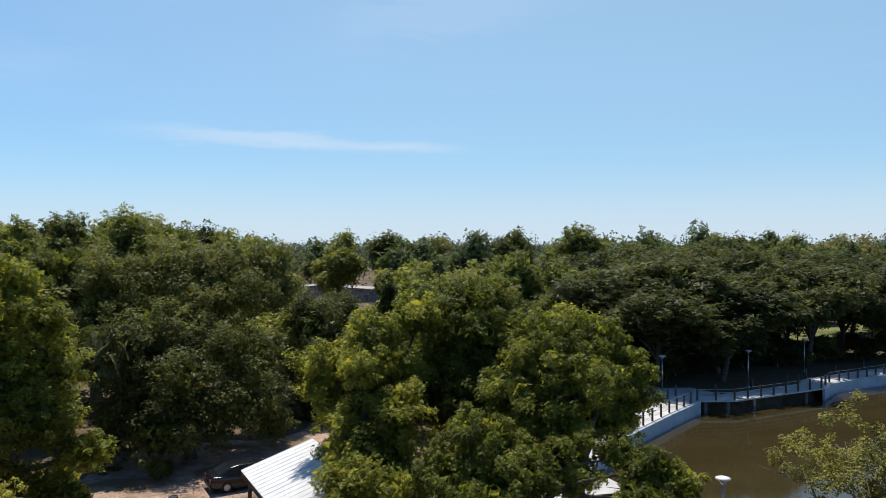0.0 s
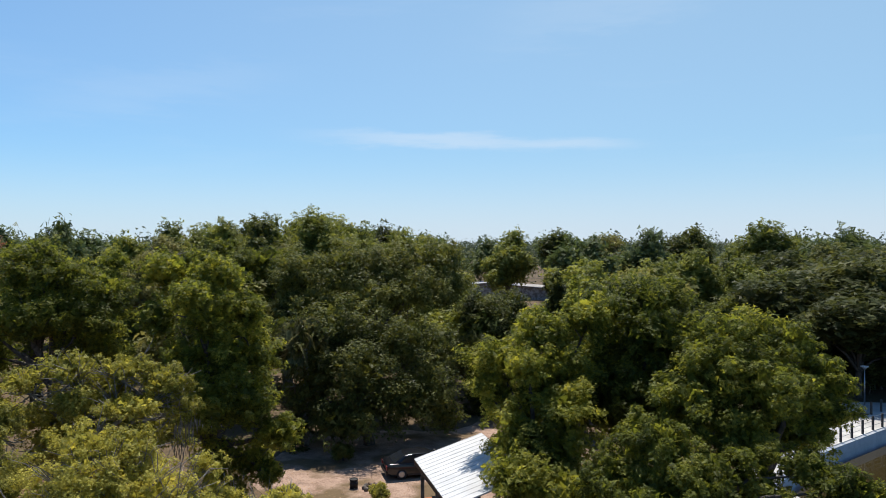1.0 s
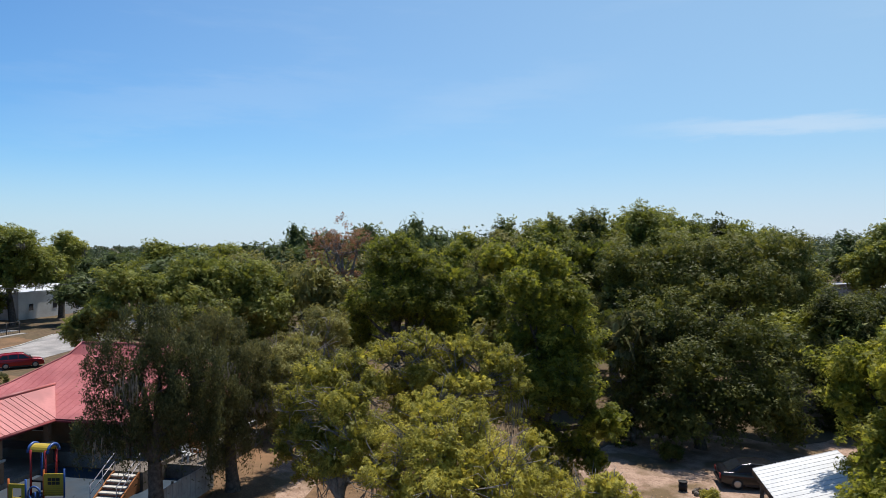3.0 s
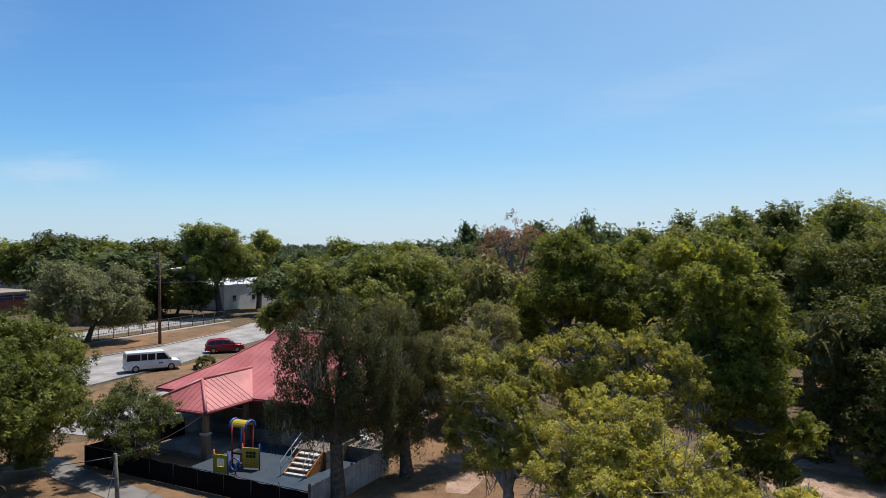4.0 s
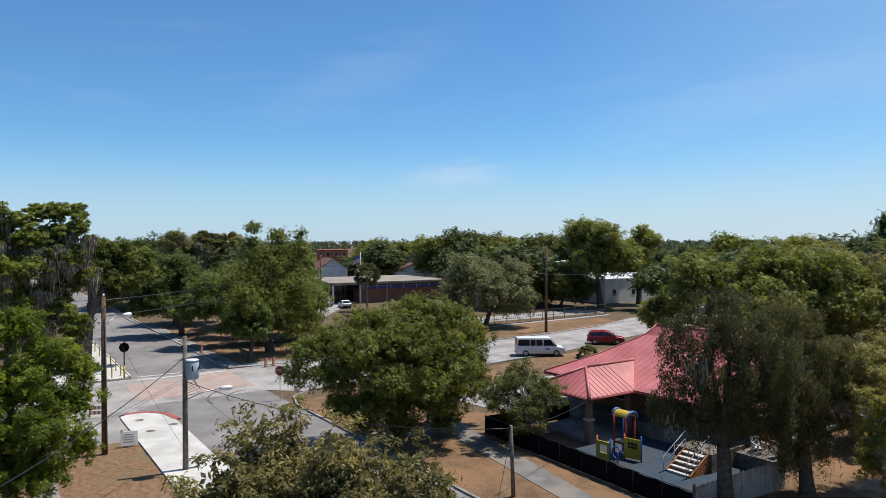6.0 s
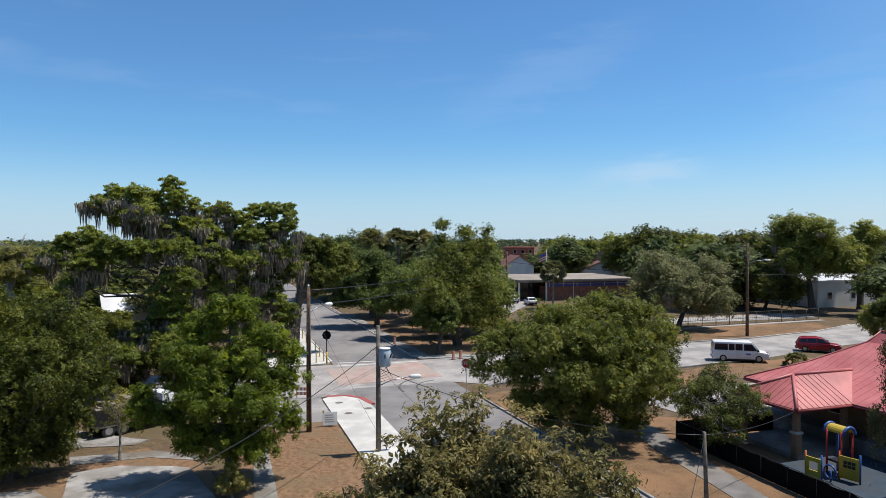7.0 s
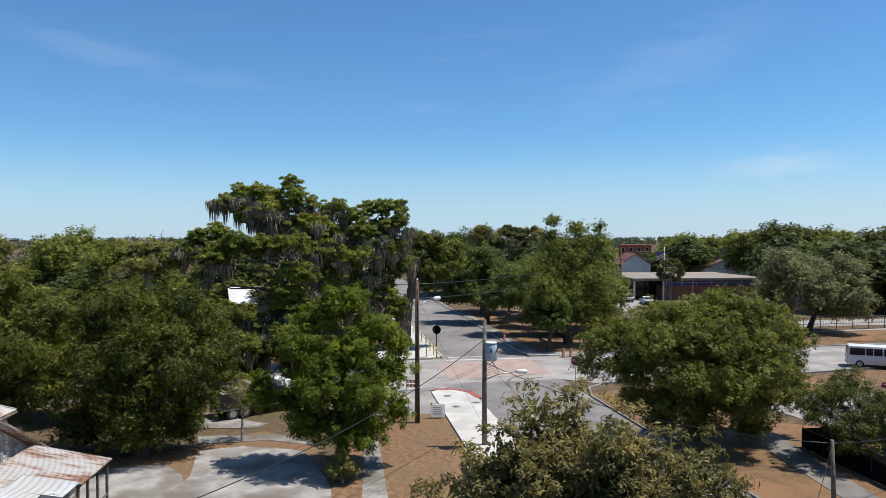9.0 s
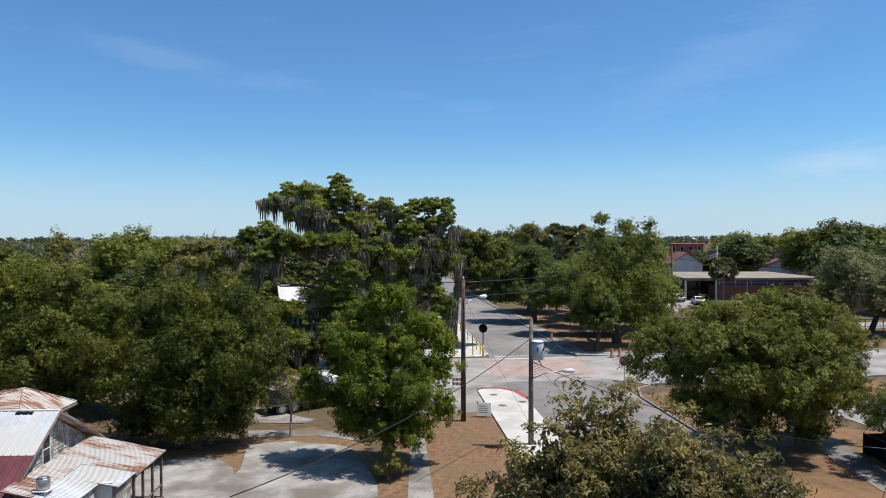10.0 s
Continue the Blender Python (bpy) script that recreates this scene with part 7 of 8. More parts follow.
tree("yard", -28.2, -37.0, 11.5, 7.2, 2.1, size=0.24, lobes=[(0.1, -2.1, 9.8, 2.7, 1.7), (-1.0, 0.4, 9.9, 2.0, 1.4), (-1.9, 2.5, 8.2, 1.9, 1.8), (0.5, -0.4, 7.3, 3.0, 2.0), (-0.5, 2.0, 6.2, 2.8, 2.2), (1.6, -0.4, 5.4, 2.7, 1.7), (-1.2, 3.6, 4.2, 2.0, 1.6), (-0.1, 1.0, 3.5, 2.1, 1.4), (1.2, -4.5, 8.0, 2.5, 2.6), (-2.1, 3.1, 6.0, 1.4, 1.6)])
tree("yard", -32.6, -30.0, 10.6, 6.4, 0.3, size=0.24, lobes=[(-0.6, -1.2, 9.0, 3.1, 1.7), (0.3, -3.2, 7.8, 2.2, 1.8), (-1.6, 1.2, 8.5, 2.6, 1.7), (-2.3, 2.9, 7.3, 1.9, 1.7), (-2.6, 3.7, 5.1, 1.5, 1.8), (0.3, 1.8, 5.9, 3.1, 2.3), (1.5, -0.9, 5.4, 2.8, 2.3), (-1.2, 3.0, 3.5, 1.9, 2.0), (0.9, 0.6, 2.9, 2.8, 1.9), (-1.0, 2.5, 2.0, 1.2, 1.3), (1.2, -2.5, 2.5, 2.0, 1.6), (0.7, 0.9, 7.4, 2.5, 1.5), (0.2, -0.1, 1.4, 3.3, 1.0), (0.7, -3.7, 1.3, 2.6, 1.0), (-1.6, 1.4, 1.2, 1.6, 0.8)])
# added tree, mostly hidden by the two before it, to shade the yard ground
tree("yard", -39.0, -37.6, 8.0, 8.2, 0.3, size=0.4, lobes=[(1.0, -2.4, 5.3, 3.1, 2.7), (-0.4, 1.0, 5.3, 3.5, 2.7), (-1.9, 4.4, 4.9, 2.7, 2.3), (0.3, -0.5, 2.0, 3.5, 2.3), (-1.4, 3.3, 1.6, 2.7, 1.8), (2.2, -5.1, 3.6, 2.7, 2.3)])
tree("bright", -34.5, -17.9, 10.2, 5.7, 1.2, cover=3.7, lobes=[(-1.0, -0.3, 9.2, 1.7, 1.1), (-0.4, -1.8, 8.2, 1.7, 1.1), (-1.6, 1.2, 7.7, 1.9, 1.1), (-2.2, 2.5, 6.8, 1.0, 0.7), (0.8, -1.9, 6.9, 1.7, 1.2), (-0.2, 0.4, 6.4, 2.5, 1.4), (-2.0, 2.1, 5.3, 1.4, 1.2), (1.4, -0.8, 5.0, 2.0, 1.5), (0.5, 1.5, 4.4, 2.3, 1.7), (-1.2, 2.8, 3.3, 1.1, 1.2), (0.7, -1.6, 2.6, 1.7, 1.3), (0.6, 1.2, 2.4, 2.3, 1.2), (1.2, -2.7, 3.9, 1.1, 1.0), (0.9, -4.5, 4.0, 1.2, 1.0), (0.9, -4.6, 4.9, 0.8, 0.6)])
tree("moss", -61.0, -34.6, 19.4, 10.0, 12.7, moss=5000, mosslen=2.7, size=0.34, cover=3.6, lobes=[(3.3, -8.2, 16.5, 1.2, 0.9), (1.9, -7.6, 17.4, 1.2, 1.1), (2.0, -5.3, 17.2, 1.6, 1.4), (0.5, -4.3, 17.0, 1.2, 1.1), (0.8, -2.6, 18.2, 1.2, 1.1), (1.5, -1.5, 16.9, 1.3, 1.2), (2.5, -3.9, 15.5, 2.2, 1.4), (2.6, -6.6, 15.4, 1.6, 1.1), (-0.0, -0.6, 16.1, 1.0, 1.1), (-1.4, 0.2, 15.4, 1.2, 1.3), (-1.1, 1.8, 16.0, 0.9, 1.0), (1.0, -0.2, 14.3, 2.0, 1.2), (1.2, -3.2, 14.1, 2.1, 1.4), (0.3, 1.2, 13.8, 1.4, 1.1)])
tree("moss", -62.2, -31.8, 17.0, 6.6, 4.0, moss=5000, mosslen=2.5, size=0.34, cover=3.6, lobes=[(-0.4, 0.4, 15.1, 1.2, 1.1), (-1.9, 1.3, 15.8, 1.1, 0.9), (-1.6, 3.1, 16.0, 1.2, 0.9), (-2.3, 4.6, 16.0, 0.8, 1.0), (-1.4, 5.2, 14.6, 0.8, 1.2), (-1.7, 3.3, 14.1, 1.7, 1.2), (0.1, 1.8, 13.7, 1.7, 1.2), (0.0, -0.5, 13.1, 1.7, 1.2), (-0.8, 4.0, 12.1, 1.9, 1.2), (2.7, -1.7, 11.6, 2.4, 1.5), (1.3, 1.6, 11.1, 2.5, 1.3), (-2.1, 4.4, 10.5, 1.8, 1.2), (1.0, -0.1, 8.8, 2.6, 1.5), (-1.3, 2.8, 8.2, 2.1, 1.9), (-0.1, 5.2, 6.1, 1.4, 2.1), (-0.0, 2.4, 6.0, 1.3, 1.5)])
tree("moss", -54.9, -33.5, 14.4, 12.3, 2.2, moss=4500, mosslen=2.3, size=0.34, cover=3.6, lobes=[(3.2, -7.9, 13.0, 1.2, 0.8), (2.5, -6.3, 13.5, 1.3, 0.9), (2.8, -4.4, 12.4, 1.7, 1.1), (3.5, -8.4, 11.9, 1.6, 0.8), (1.9, -2.3, 12.2, 2.1, 1.2), (1.7, 0.8, 12.3, 1.9, 1.2), (3.5, -5.8, 11.3, 2.0, 1.1), (3.3, -10.4, 11.0, 1.5, 0.7), (3.1, -7.4, 9.2, 1.4, 0.7), (1.5, 1.3, 9.9, 2.1, 1.3), (2.0, 0.3, 7.4, 1.8, 1.7), (2.6, -1.0, 5.2, 1.6, 1.7), (3.5, 1.9, 4.4, 2.1, 1.6), (4.9, -1.2, 3.7, 1.9, 1.5), (0.5, 1.2, 6.6, 1.9, 1.9)])
tree("mid", -73.7, -30.4, 13.8, 7.4, 6.4, size=0.4, cover=2.6, lobes=[(-1.2, 2.3, 12.4, 2.1, 1.3), (-2.0, 4.2, 11.4, 2.2, 1.4), (-0.8, 1.4, 10.4, 2.1, 1.6), (-0.7, 3.8, 9.2, 2.2, 1.4), (-3.4, 5.0, 9.9, 1.4, 1.2), (-1.0, 2.0, 7.5, 1.5, 1.1), (-2.4, 0.1, 12.7, 1.6, 1.2)])
# the last three lobes deepen the crown, added to shade mulch and street
tree("mid", -84.5, -13.7, 15.7, 16.5, 1.9, size=0.42, cover=3.0, lobes=[(1.7, -1.5, 14.8, 1.3, 0.9), (1.8, -1.7, 13.0, 1.4, 1.3), (0.5, 1.2, 13.7, 2.1, 1.3), (-0.5, 3.7, 14.0, 1.1, 1.2), (-0.1, 2.8, 12.0, 2.8, 1.9), (1.1, 0.0, 11.0, 3.6, 2.3), (3.2, -2.2, 8.7, 3.5, 2.7), (1.3, 2.3, 8.4, 3.8, 3.0), (0.6, 3.9, 6.1, 2.5, 2.5), (3.4, 0.1, 6.2, 3.5, 2.4), (2.8, -3.6, 6.7, 2.3, 2.2), (3.0, -1.5, 3.8, 3.5, 1.4), (1.5, 2.1, 3.5, 3.5, 1.6), (-0.6, 4.4, 4.0, 2.1, 1.8), (-7.0, -1.3, 7.6, 3.5, 2.9), (-12.4, -3.8, 8.0, 3.5, 2.9), (8.3, -1.2, 7.0, 2.4, 1.9)])
tree("oak", -47.0, 0.8, 9.8, 8.3, 0.3, size=0.25, lobes=[(2.7, 4.0, 5.3, 1.8, 1.4), (4.7, 1.7, 4.7, 2.0, 1.3), (5.2, -0.7, 4.9, 2.0, 1.3), (3.6, 0.5, 7.1, 2.7, 1.6), (4.3, -2.5, 6.6, 2.1, 1.5), (2.0, 2.9, 6.6, 2.1, 1.4), (-0.6, 1.2, 8.5, 2.8, 1.3), (0.7, -1.7, 7.8, 2.5, 1.5), (-1.5, 3.4, 7.9, 2.5, 1.5), (1.8, -4.2, 6.8, 2.1, 1.4), (-3.5, 5.5, 6.3, 1.8, 1.7), (2.5, -5.8, 6.4, 1.6, 1.1), (2.8, -6.4, 5.0, 1.2, 1.1), (2.8, -3.8, 4.9, 2.4, 1.5), (1.5, -1.0, 5.9, 3.1, 1.9), (0.2, 2.1, 5.6, 3.1, 2.1), (-2.2, 5.2, 4.4, 1.9, 1.7), (-0.5, 3.9, 3.0, 2.0, 1.6), (-2.5, 6.0, 2.8, 1.0, 1.3), (1.6, 1.5, 3.1, 2.7, 1.6), (2.8, -1.3, 3.1, 2.3, 1.6), (2.7, -3.5, 2.9, 1.7, 1.3), (1.1, 0.3, 1.2, 1.7, 0.8), (-0.1, 3.1, 1.2, 1.8, 1.0), (2.1, -2.2, 1.6, 1.3, 0.9)])
tree("road", -90.9, -16.2, 9.7, 10.6, 0.3, size=0.5, cover=3.0, lobes=[(2.0, -4.4, 6.8, 3.9, 2.9), (3.1, -7.1, 5.0, 2.8, 1.9), (-0.8, 1.9, 3.9, 4.7, 2.7), (-2.2, 5.3, 2.5, 3.4, 2.2), (0.9, -1.7, 2.5, 3.4, 1.9), (-4.0, 6.8, 5.3, 2.4, 2.4)])
tree("road", -77.7, -14.8, 7.1, 3.3, 2.2, size=0.36, lobes=[(-0.3, -0.6, 5.7, 2.3, 1.4), (-0.1, 1.3, 4.9, 2.0, 1.5), (0.2, -1.8, 4.5, 1.5, 1.4), (0.3, 0.4, 3.5, 2.3, 1.2)])
tree("road", -99.4, -28.1, 12.1, 11.3, 2.0, size=0.5, cover=3.0, lobes=[(1.6, 7.7, 7.9, 3.4, 2.8), (-1.0, -1.3, 9.3, 3.6, 2.8), (0.2, -4.0, 7.2, 3.8, 2.8), (-1.0, 1.3, 6.8, 3.7, 3.1), (1.1, -1.0, 4.8, 4.1, 2.2), (0.7, -5.1, 4.2, 2.7, 1.7), (-2.8, 3.0, 4.2, 2.5, 2.2)])
tree("olive", -58.9, -53.2, 12.6, 3.8, 9.1, size=0.4, cover=2.2, lobes=[(0.1, -1.8, 11.3, 1.8, 0.9), (-0.8, 0.3, 11.7, 2.0, 0.9), (-0.5, 2.1, 10.7, 1.7, 1.1), (0.5, -0.1, 10.1, 2.9, 1.1)])
tree("olive", -113.2, -32.8, 15.3, 3.2, 8.4, size=0.6, lobes=[(-0.0, 0.0, 14.1, 1.8, 1.1), (0.5, -1.1, 12.8, 2.0, 1.7), (-0.5, 1.1, 12.6, 2.0, 1.7), (0.0, 0.0, 10.7, 2.6, 2.3)])
tree("big", -30.2, 53.9, 14.9, 5.1, 8.9, size=0.36, cover=1.8, lobes=[(-1.2, -0.6, 12.2, 1.9, 1.9), (-3.7, 0.5, 13.7, 1.4, 1.3), (1.0, 0.5, 12.4, 2.1, 2.0), (0.2, -1.0, 10.5, 2.6, 1.6), (2.4, 2.3, 11.1, 1.6, 1.7)])
tree("olive", -43.0, 56.7, 15.2, 5.0, 7.2, size=0.4, lobes=[(-0.4, -0.3, 12.0, 1.8, 1.6), (-0.2, -2.4, 9.8, 1.6, 2.2), (1.5, -1.5, 9.3, 1.5, 2.1), (-0.5, 3.1, 13.7, 1.9, 1.6)])
tree("dark", -4.6, 61.6, 12.4, 3.0, 1.0, 0.57)
tree("sparse", 11.7, 19.8, 10.0, 2.6, 2.5)
tree("olive", -66.8, 43.9, 13.2, 7.8, 2.0, 0.73)
tree("olive", -40.9, 32.1, 6.9, 4.3, 1.0)
tree("bare", -61.8, 53.8, 17.9, 3.6, 5.0)
tree("bare", -64.8, 53.4, 15.7, 2.6, 5.0)
tree("mid", -50.5, 51.2, 15.9, 4.6, 3.0, 0.66)
tree("small", -44.6, 9.0, 5.4, 3.2, 1.2, 0.2, 1.5)
tree("grey", -105.7, 15.4, 10.9, 8.5, 2.0, 0.75, moss=500, mosslen=1.5)
tree("tallm", -132.3, 41.9, 17.6, 8.4, 6.2, 0.95, moss=1200, mosslen=1.3)
tree("tallm", -139.9, 52.4, 16.7, 5.2, 6.8, 0.95, moss=1200, mosslen=1.3)
tree("laurel", -20.3, -3.0, 9.2, 3.5, 0.8)
tree("laurel", -18.2, -5.3, 7.4, 2.9, 0.8)
tree("laurel", -20.1, -0.2, 8.1, 3.3, 0.8)
tree("laurel", -18.1, -3.9, 8.1, 2.1, 0.5)
tree("laurel", -19.0, -1.6, 8.8, 2.9, 0.5)
tree("laurel", -20.1, 1.1, 7.1, 1.9, 0.4)
tree("laurel", -17.7, -4.4, 8.4, 1.8, 0.5)
tree("road", -141.5, -49.6, 13.8, 8.7, 2.0, 0.88)
tree("mid", -230.1, -1.3, 13.7, 11.3, 1.0, 2.11)
tree("olive", -70.2, -63.7, 12.3, 5.6, 2.0, 0.87)
tree("road", -99.1, -11.4, 11.6, 4.2, 2.5, 0.59)
tree("mid", -39.5, 86.4, 19.5, 8.1, 3.0, 0.87)
tree("dark", -43.9, 80.8, 18.7, 5.4, 3.0, 0.84)
tree("mid", -51.9, 85.4, 18.1, 7.3, 3.0, 0.92)
tree("mid", -44.1, 94.2, 19.6, 8.1, 3.0, 0.95)
tree("mid", -45.9, 86.6, 18.5, 6.6, 3.0, 0.90)
tree("mid", -37.7, 96.9, 18.0, 6.6, 3.0, 0.95)
tree("olive", -60.5, 85.8, 17.7, 5.9, 3.0, 0.96)
tree("mid", -62.5, 77.9, 16.3, 5.3, 3.0, 0.92)
tree("yard", -52.1, -36.8, 5.6, 3.6, 0.1, 0.59)
tree("yard", -51.2, -30.9, 5.2, 2.9, 0.1)
tree("yard", -46.6, -37.4, 6.2, 3.3, 0.1)
tree("olive", -68.6, -88.2, 14.1, 2.2, 6.0, 1.03)
tree("mid", -87.0, -96.2, 13.5, 8.4, 3.0, 1.19)
tree("mid", -86.3, -83.0, 12.9, 7.0, 3.0, 1.10)
tree("mid", -51.4, -73.5, 12.1, 5.5, 2.0, 0.83)
tree("mid", -32.3, 84.0, 17.7, 3.0, 3.0, 0.83)
tree("mid", -52.2, 85.3, 18.7, 5.3, 3.0, 0.92)
tree("mid", -57.0, 82.1, 18.2, 5.1, 3.0, 0.92)
tree("mid", 27.0, 147.6, 19.5, 9.8, 2.0, 1.38)
tree("dark", 13.0, 144.4, 18.5, 7.7, 2.0, 1.33)
tree("mid", 51.9, 140.8, 18.0, 6.9, 2.0, 1.38)
tree("dark", 58.2, 138.3, 16.9, 5.5, 2.0, 1.38)
tree("mid", 65.9, 134.8, 17.2, 7.2, 2.0, 1.38)
tree("olive", 78.3, 139.5, 16.8, 8.7, 2.0, 1.47)
tree("mid", -24.8, 158.1, 18.9, 7.0, 2.0, 1.47)
tree("dark", -13.4, 159.4, 18.6, 5.0, 2.0, 1.47)
tree("olive", -2.2, 150.0, 17.4, 8.0, 2.0, 1.38)
tree("mid", 7.3, 84.7, 14.0, 6.8, 1.0, 0.78)
tree("mid", 12.8, 76.9, 13.4, 5.5, 1.0, 0.72)
tree("mid", -19.7, 77.5, 14.1, 4.2, 1.0, 0.73)
tree("olive", -35.9, 60.1, 14.1, 4.3, 1.0, 0.64)
tree("olive", -32.5, 64.2, 14.9, 4.6, 1.0, 0.66)
tree("big", -3.3, 54.9, 12.9, 1.7, 1.0)
tree("yard", -80.5, 50.2, 13.8, 7.5, 1.0, 0.87)
tree("bright", -23.8, 59.4, 12.2, 3.2, 1.0, 0.59)
tree("mid", -194.3, 15.4, 14.4, 9.8, 2.0, 1.79)
tree("dark", -186.4, 24.0, 15.7, 10.8, 2.0, 1.72)
tree("mid", -179.0, 32.9, 14.5, 10.2, 2.0, 1.67)
tree("dark", -171.2, 40.5, 15.0, 8.9, 2.0, 1.61)
tree("mid", -163.6, 46.1, 14.5, 7.1, 2.0, 1.56)
tree("dark", -135.6, 34.8, 8.7, 8.1, 1.0, 1.28)
tree("dark", -146.9, 30.0, 6.6, 7.1, 1.0, 1.38)
tree("mid", -258.0, 14.0, 15.2, 6.4, 2.0, 1.97)
tree("dark", -239.9, -2.2, 13.3, 7.2, 2.0, 2.20)
tree("laurel", -18.9, -1.4, 8.7, 1.9, 0.8)
tree("laurel", -19.8, -2.8, 9.2, 1.2, 1.0)
tree("mid", -203.6, -24.5, 14.0, 5.3, 2.0, 1.88)
tree("dark", -55.3, 97.4, 18.9, 7.1, 3.0, 1.03)
tree("mid", -50.5, 102.2, 19.8, 7.6, 3.0, 1.05)
tree("mid", -44.8, 104.8, 19.6, 7.4, 3.0, 1.05)
tree("dark", -38.0, 107.5, 18.4, 7.1, 3.0, 1.05)
tree("mid", -61.7, 93.4, 17.9, 6.8, 3.0, 1.03)
tree("mid", -32.8, 105.0, 17.5, 6.8, 3.0, 1.01)
tree("laurel", -18.4, -1.6, 8.2, 1.9, 0.3)
tree("laurel", -18.0, -0.0, 7.9, 1.7, 0.3)
tree("laurel", -17.6, -3.2, 7.8, 1.6, 0.3)
tree("laurel", -18.8, -0.7, 8.3, 1.4, 0.3)
tree("mid", -168.9, 86.6, 15.3, 8.6, 2.0, 1.74)
tree("mid", -153.5, 93.6, 14.4, 8.6, 2.0, 1.65)



def palm(x, y, h, r, label, trunk=True):
    """A fan palm: ringed trunk, boots under the crown, and a ball of folded fans."""
    top = thing("palm", pose(x, y, 0), label, "palm")
    rng = np.random.default_rng(int(abs(x * 7 + y * 13)))
    if trunk:
        pts = [(0.05 * math.sin(i), 0.05 * math.cos(i * 1.3), h * 0.82 * i / 12) for i in range(13)]
        part("trunk", tube(pts, [0.2 if i % 2 else 0.17 for i in range(13)], 9), BARK_PALE, top)
    vs, fs = [], []
    for i in range(64):
        a, e = rng.uniform(0, 6.28), rng.uniform(-0.7, 1.35)
        d = np.array([math.cos(a) * math.cos(e), math.sin(a) * math.cos(e), math.sin(e)])
        base = np.array([0, 0, h * 0.82 if trunk else 0.2])
        tip = base + d * r * rng.uniform(0.55, 0.75)
        side = unit(np.cross(d, (0, 0, 1)))
        nrm = np.cross(side, d)
        roll = rng.uniform(-1.3, 1.3)
        side, nrm = side * math.cos(roll) + nrm * math.sin(roll), nrm * math.cos(roll) - side * math.sin(roll)
        for k in range(9):
            b = (k - 4) * 0.28
            way = d * math.cos(b) + side * math.sin(b)
            end = tip + way * r * 0.45 + np.array([0, 0, -0.10 * r * abs(b) - 0.05 * r])
            w = np.cross(way, nrm) * 0.1 * r
            j = len(vs)
            vs += [tip - w * 0.3, tip + way * r * 0.22 + w, end, tip + way * r * 0.22 - w]
            fs.append((j, j + 1, j + 2, j + 3))
        j = len(vs)
        vs += [base - side * 0.03, base + side * 0.03, tip + side * 0.02, tip - side * 0.02]
        fs.append((j, j + 1, j + 2, j + 3))
    ob = arrays("fronds", np.array(vs), np.array(fs), leaf_mat("palm_leaf", (0.045, 0.065, 0.04), (0.085, 0.115, 0.07), (0.13, 0.16, 0.10), 0.25), top)
    tagged(ob, kind="stuff")


for x, y, h, r, lb in ((-116.0, -29.0, 14.6, 3.0, "tall cabbage palm behind the street oaks"), (-117.5, -25.5, 14.4, 3.0, "tall cabbage palm behind the street oaks"), (-131.6, -3.2, 8.2, 2.4, "cabbage palm before the brick office"), (-21.5, 45.2, 8.4, 2.2, "cabbage palm among dark trees")):
    palm(x, y, h, r, lb)
palm(-76.1, 22.6, 1.2, 1.3, "low palmetto fan clump beside the street", False)
tree("yard", -70.3, -51.0, 5.2, 3.6, 0.3, 0.4, label="dark green thicket before the white house")
tree("yard", -67.6, -52.1, 5.0, 3.0, 0.3, 0.4, label="dark green thicket before the white house")
tree("olive", -32.3, -16.7, 1.9, 1.0, 0.1, 0.12, 1.9, label="round grey green bush in mulch", category="shrub")
tree("sparse", -36.9, -26.2, 4.6, 1.5, 1.6, 0.14, 0.3, label="thin bare sapling in the yard")
tree("dark", -17.6, 42.5, 1.2, 0.9, 0.05, 0.18, 1.4, label="low green weeds at the clearing edge", category="shrub")
tree("yel", -12.8, 36.2, 1.0, 0.7, 0.05, 0.14, 1.0, label="low yellow weeds by the shelter", category="shrub")


def blocked(x, y):
    """Streets, yards, buildings and the pond, where no woodland tree stands."""
    s, w = RU.x * x + RU.y * y, RV.x * x + RV.y * y
    d, yaw = math.hypot(x, y), math.degrees(math.atan2(-x, y))
    if s > 20 and 4 < w < 24:
        return True
    if 52 < s < 80 and -20 < w < 100:
        return True
    if 80 <= s < 100 and 35 < w < 100:
        return True
    if 84 < yaw < 98 and d < (235 if yaw < 90 else 190):
        return True
    if math.hypot(x + 150, y - 60) < 22 or math.hypot(x + 155, y + 1) < 24:
        return True
    if 4.0 < yaw < 13.5 and 64 < d < 178:
        return True
    if 123.5 < yaw < 130 and d < 97:
        return True
    if yaw < -2 and d < 125:
        return True
    return False


DISTANT = []


def distant_tree(kind, variant, x, y, h, r, turn):
    """One of the joined trees behind the nearer ones: crown and trunk in one."""
    key = (kind, variant, "joined")
    if key not in SHARED:
        SHARED[key] = [q for q in tree_meshes(kind, 12.0, 5.5, 1.5, 700 + variant * 13 + len(kind), 1.7, 1.5, plain_limbs=True) if q[0] == "crown"][0][1][0]
    c, s = math.cos(radians(turn)), math.sin(radians(turn))
    v = SHARED[key] * np.array([r / 5.5, r / 5.5, h / 12.0])
    DISTANT.append(v @ np.array([[c, s, 0], [-s, c, 0], [0, 0, 1]]) + np.array([x, y, 0]))


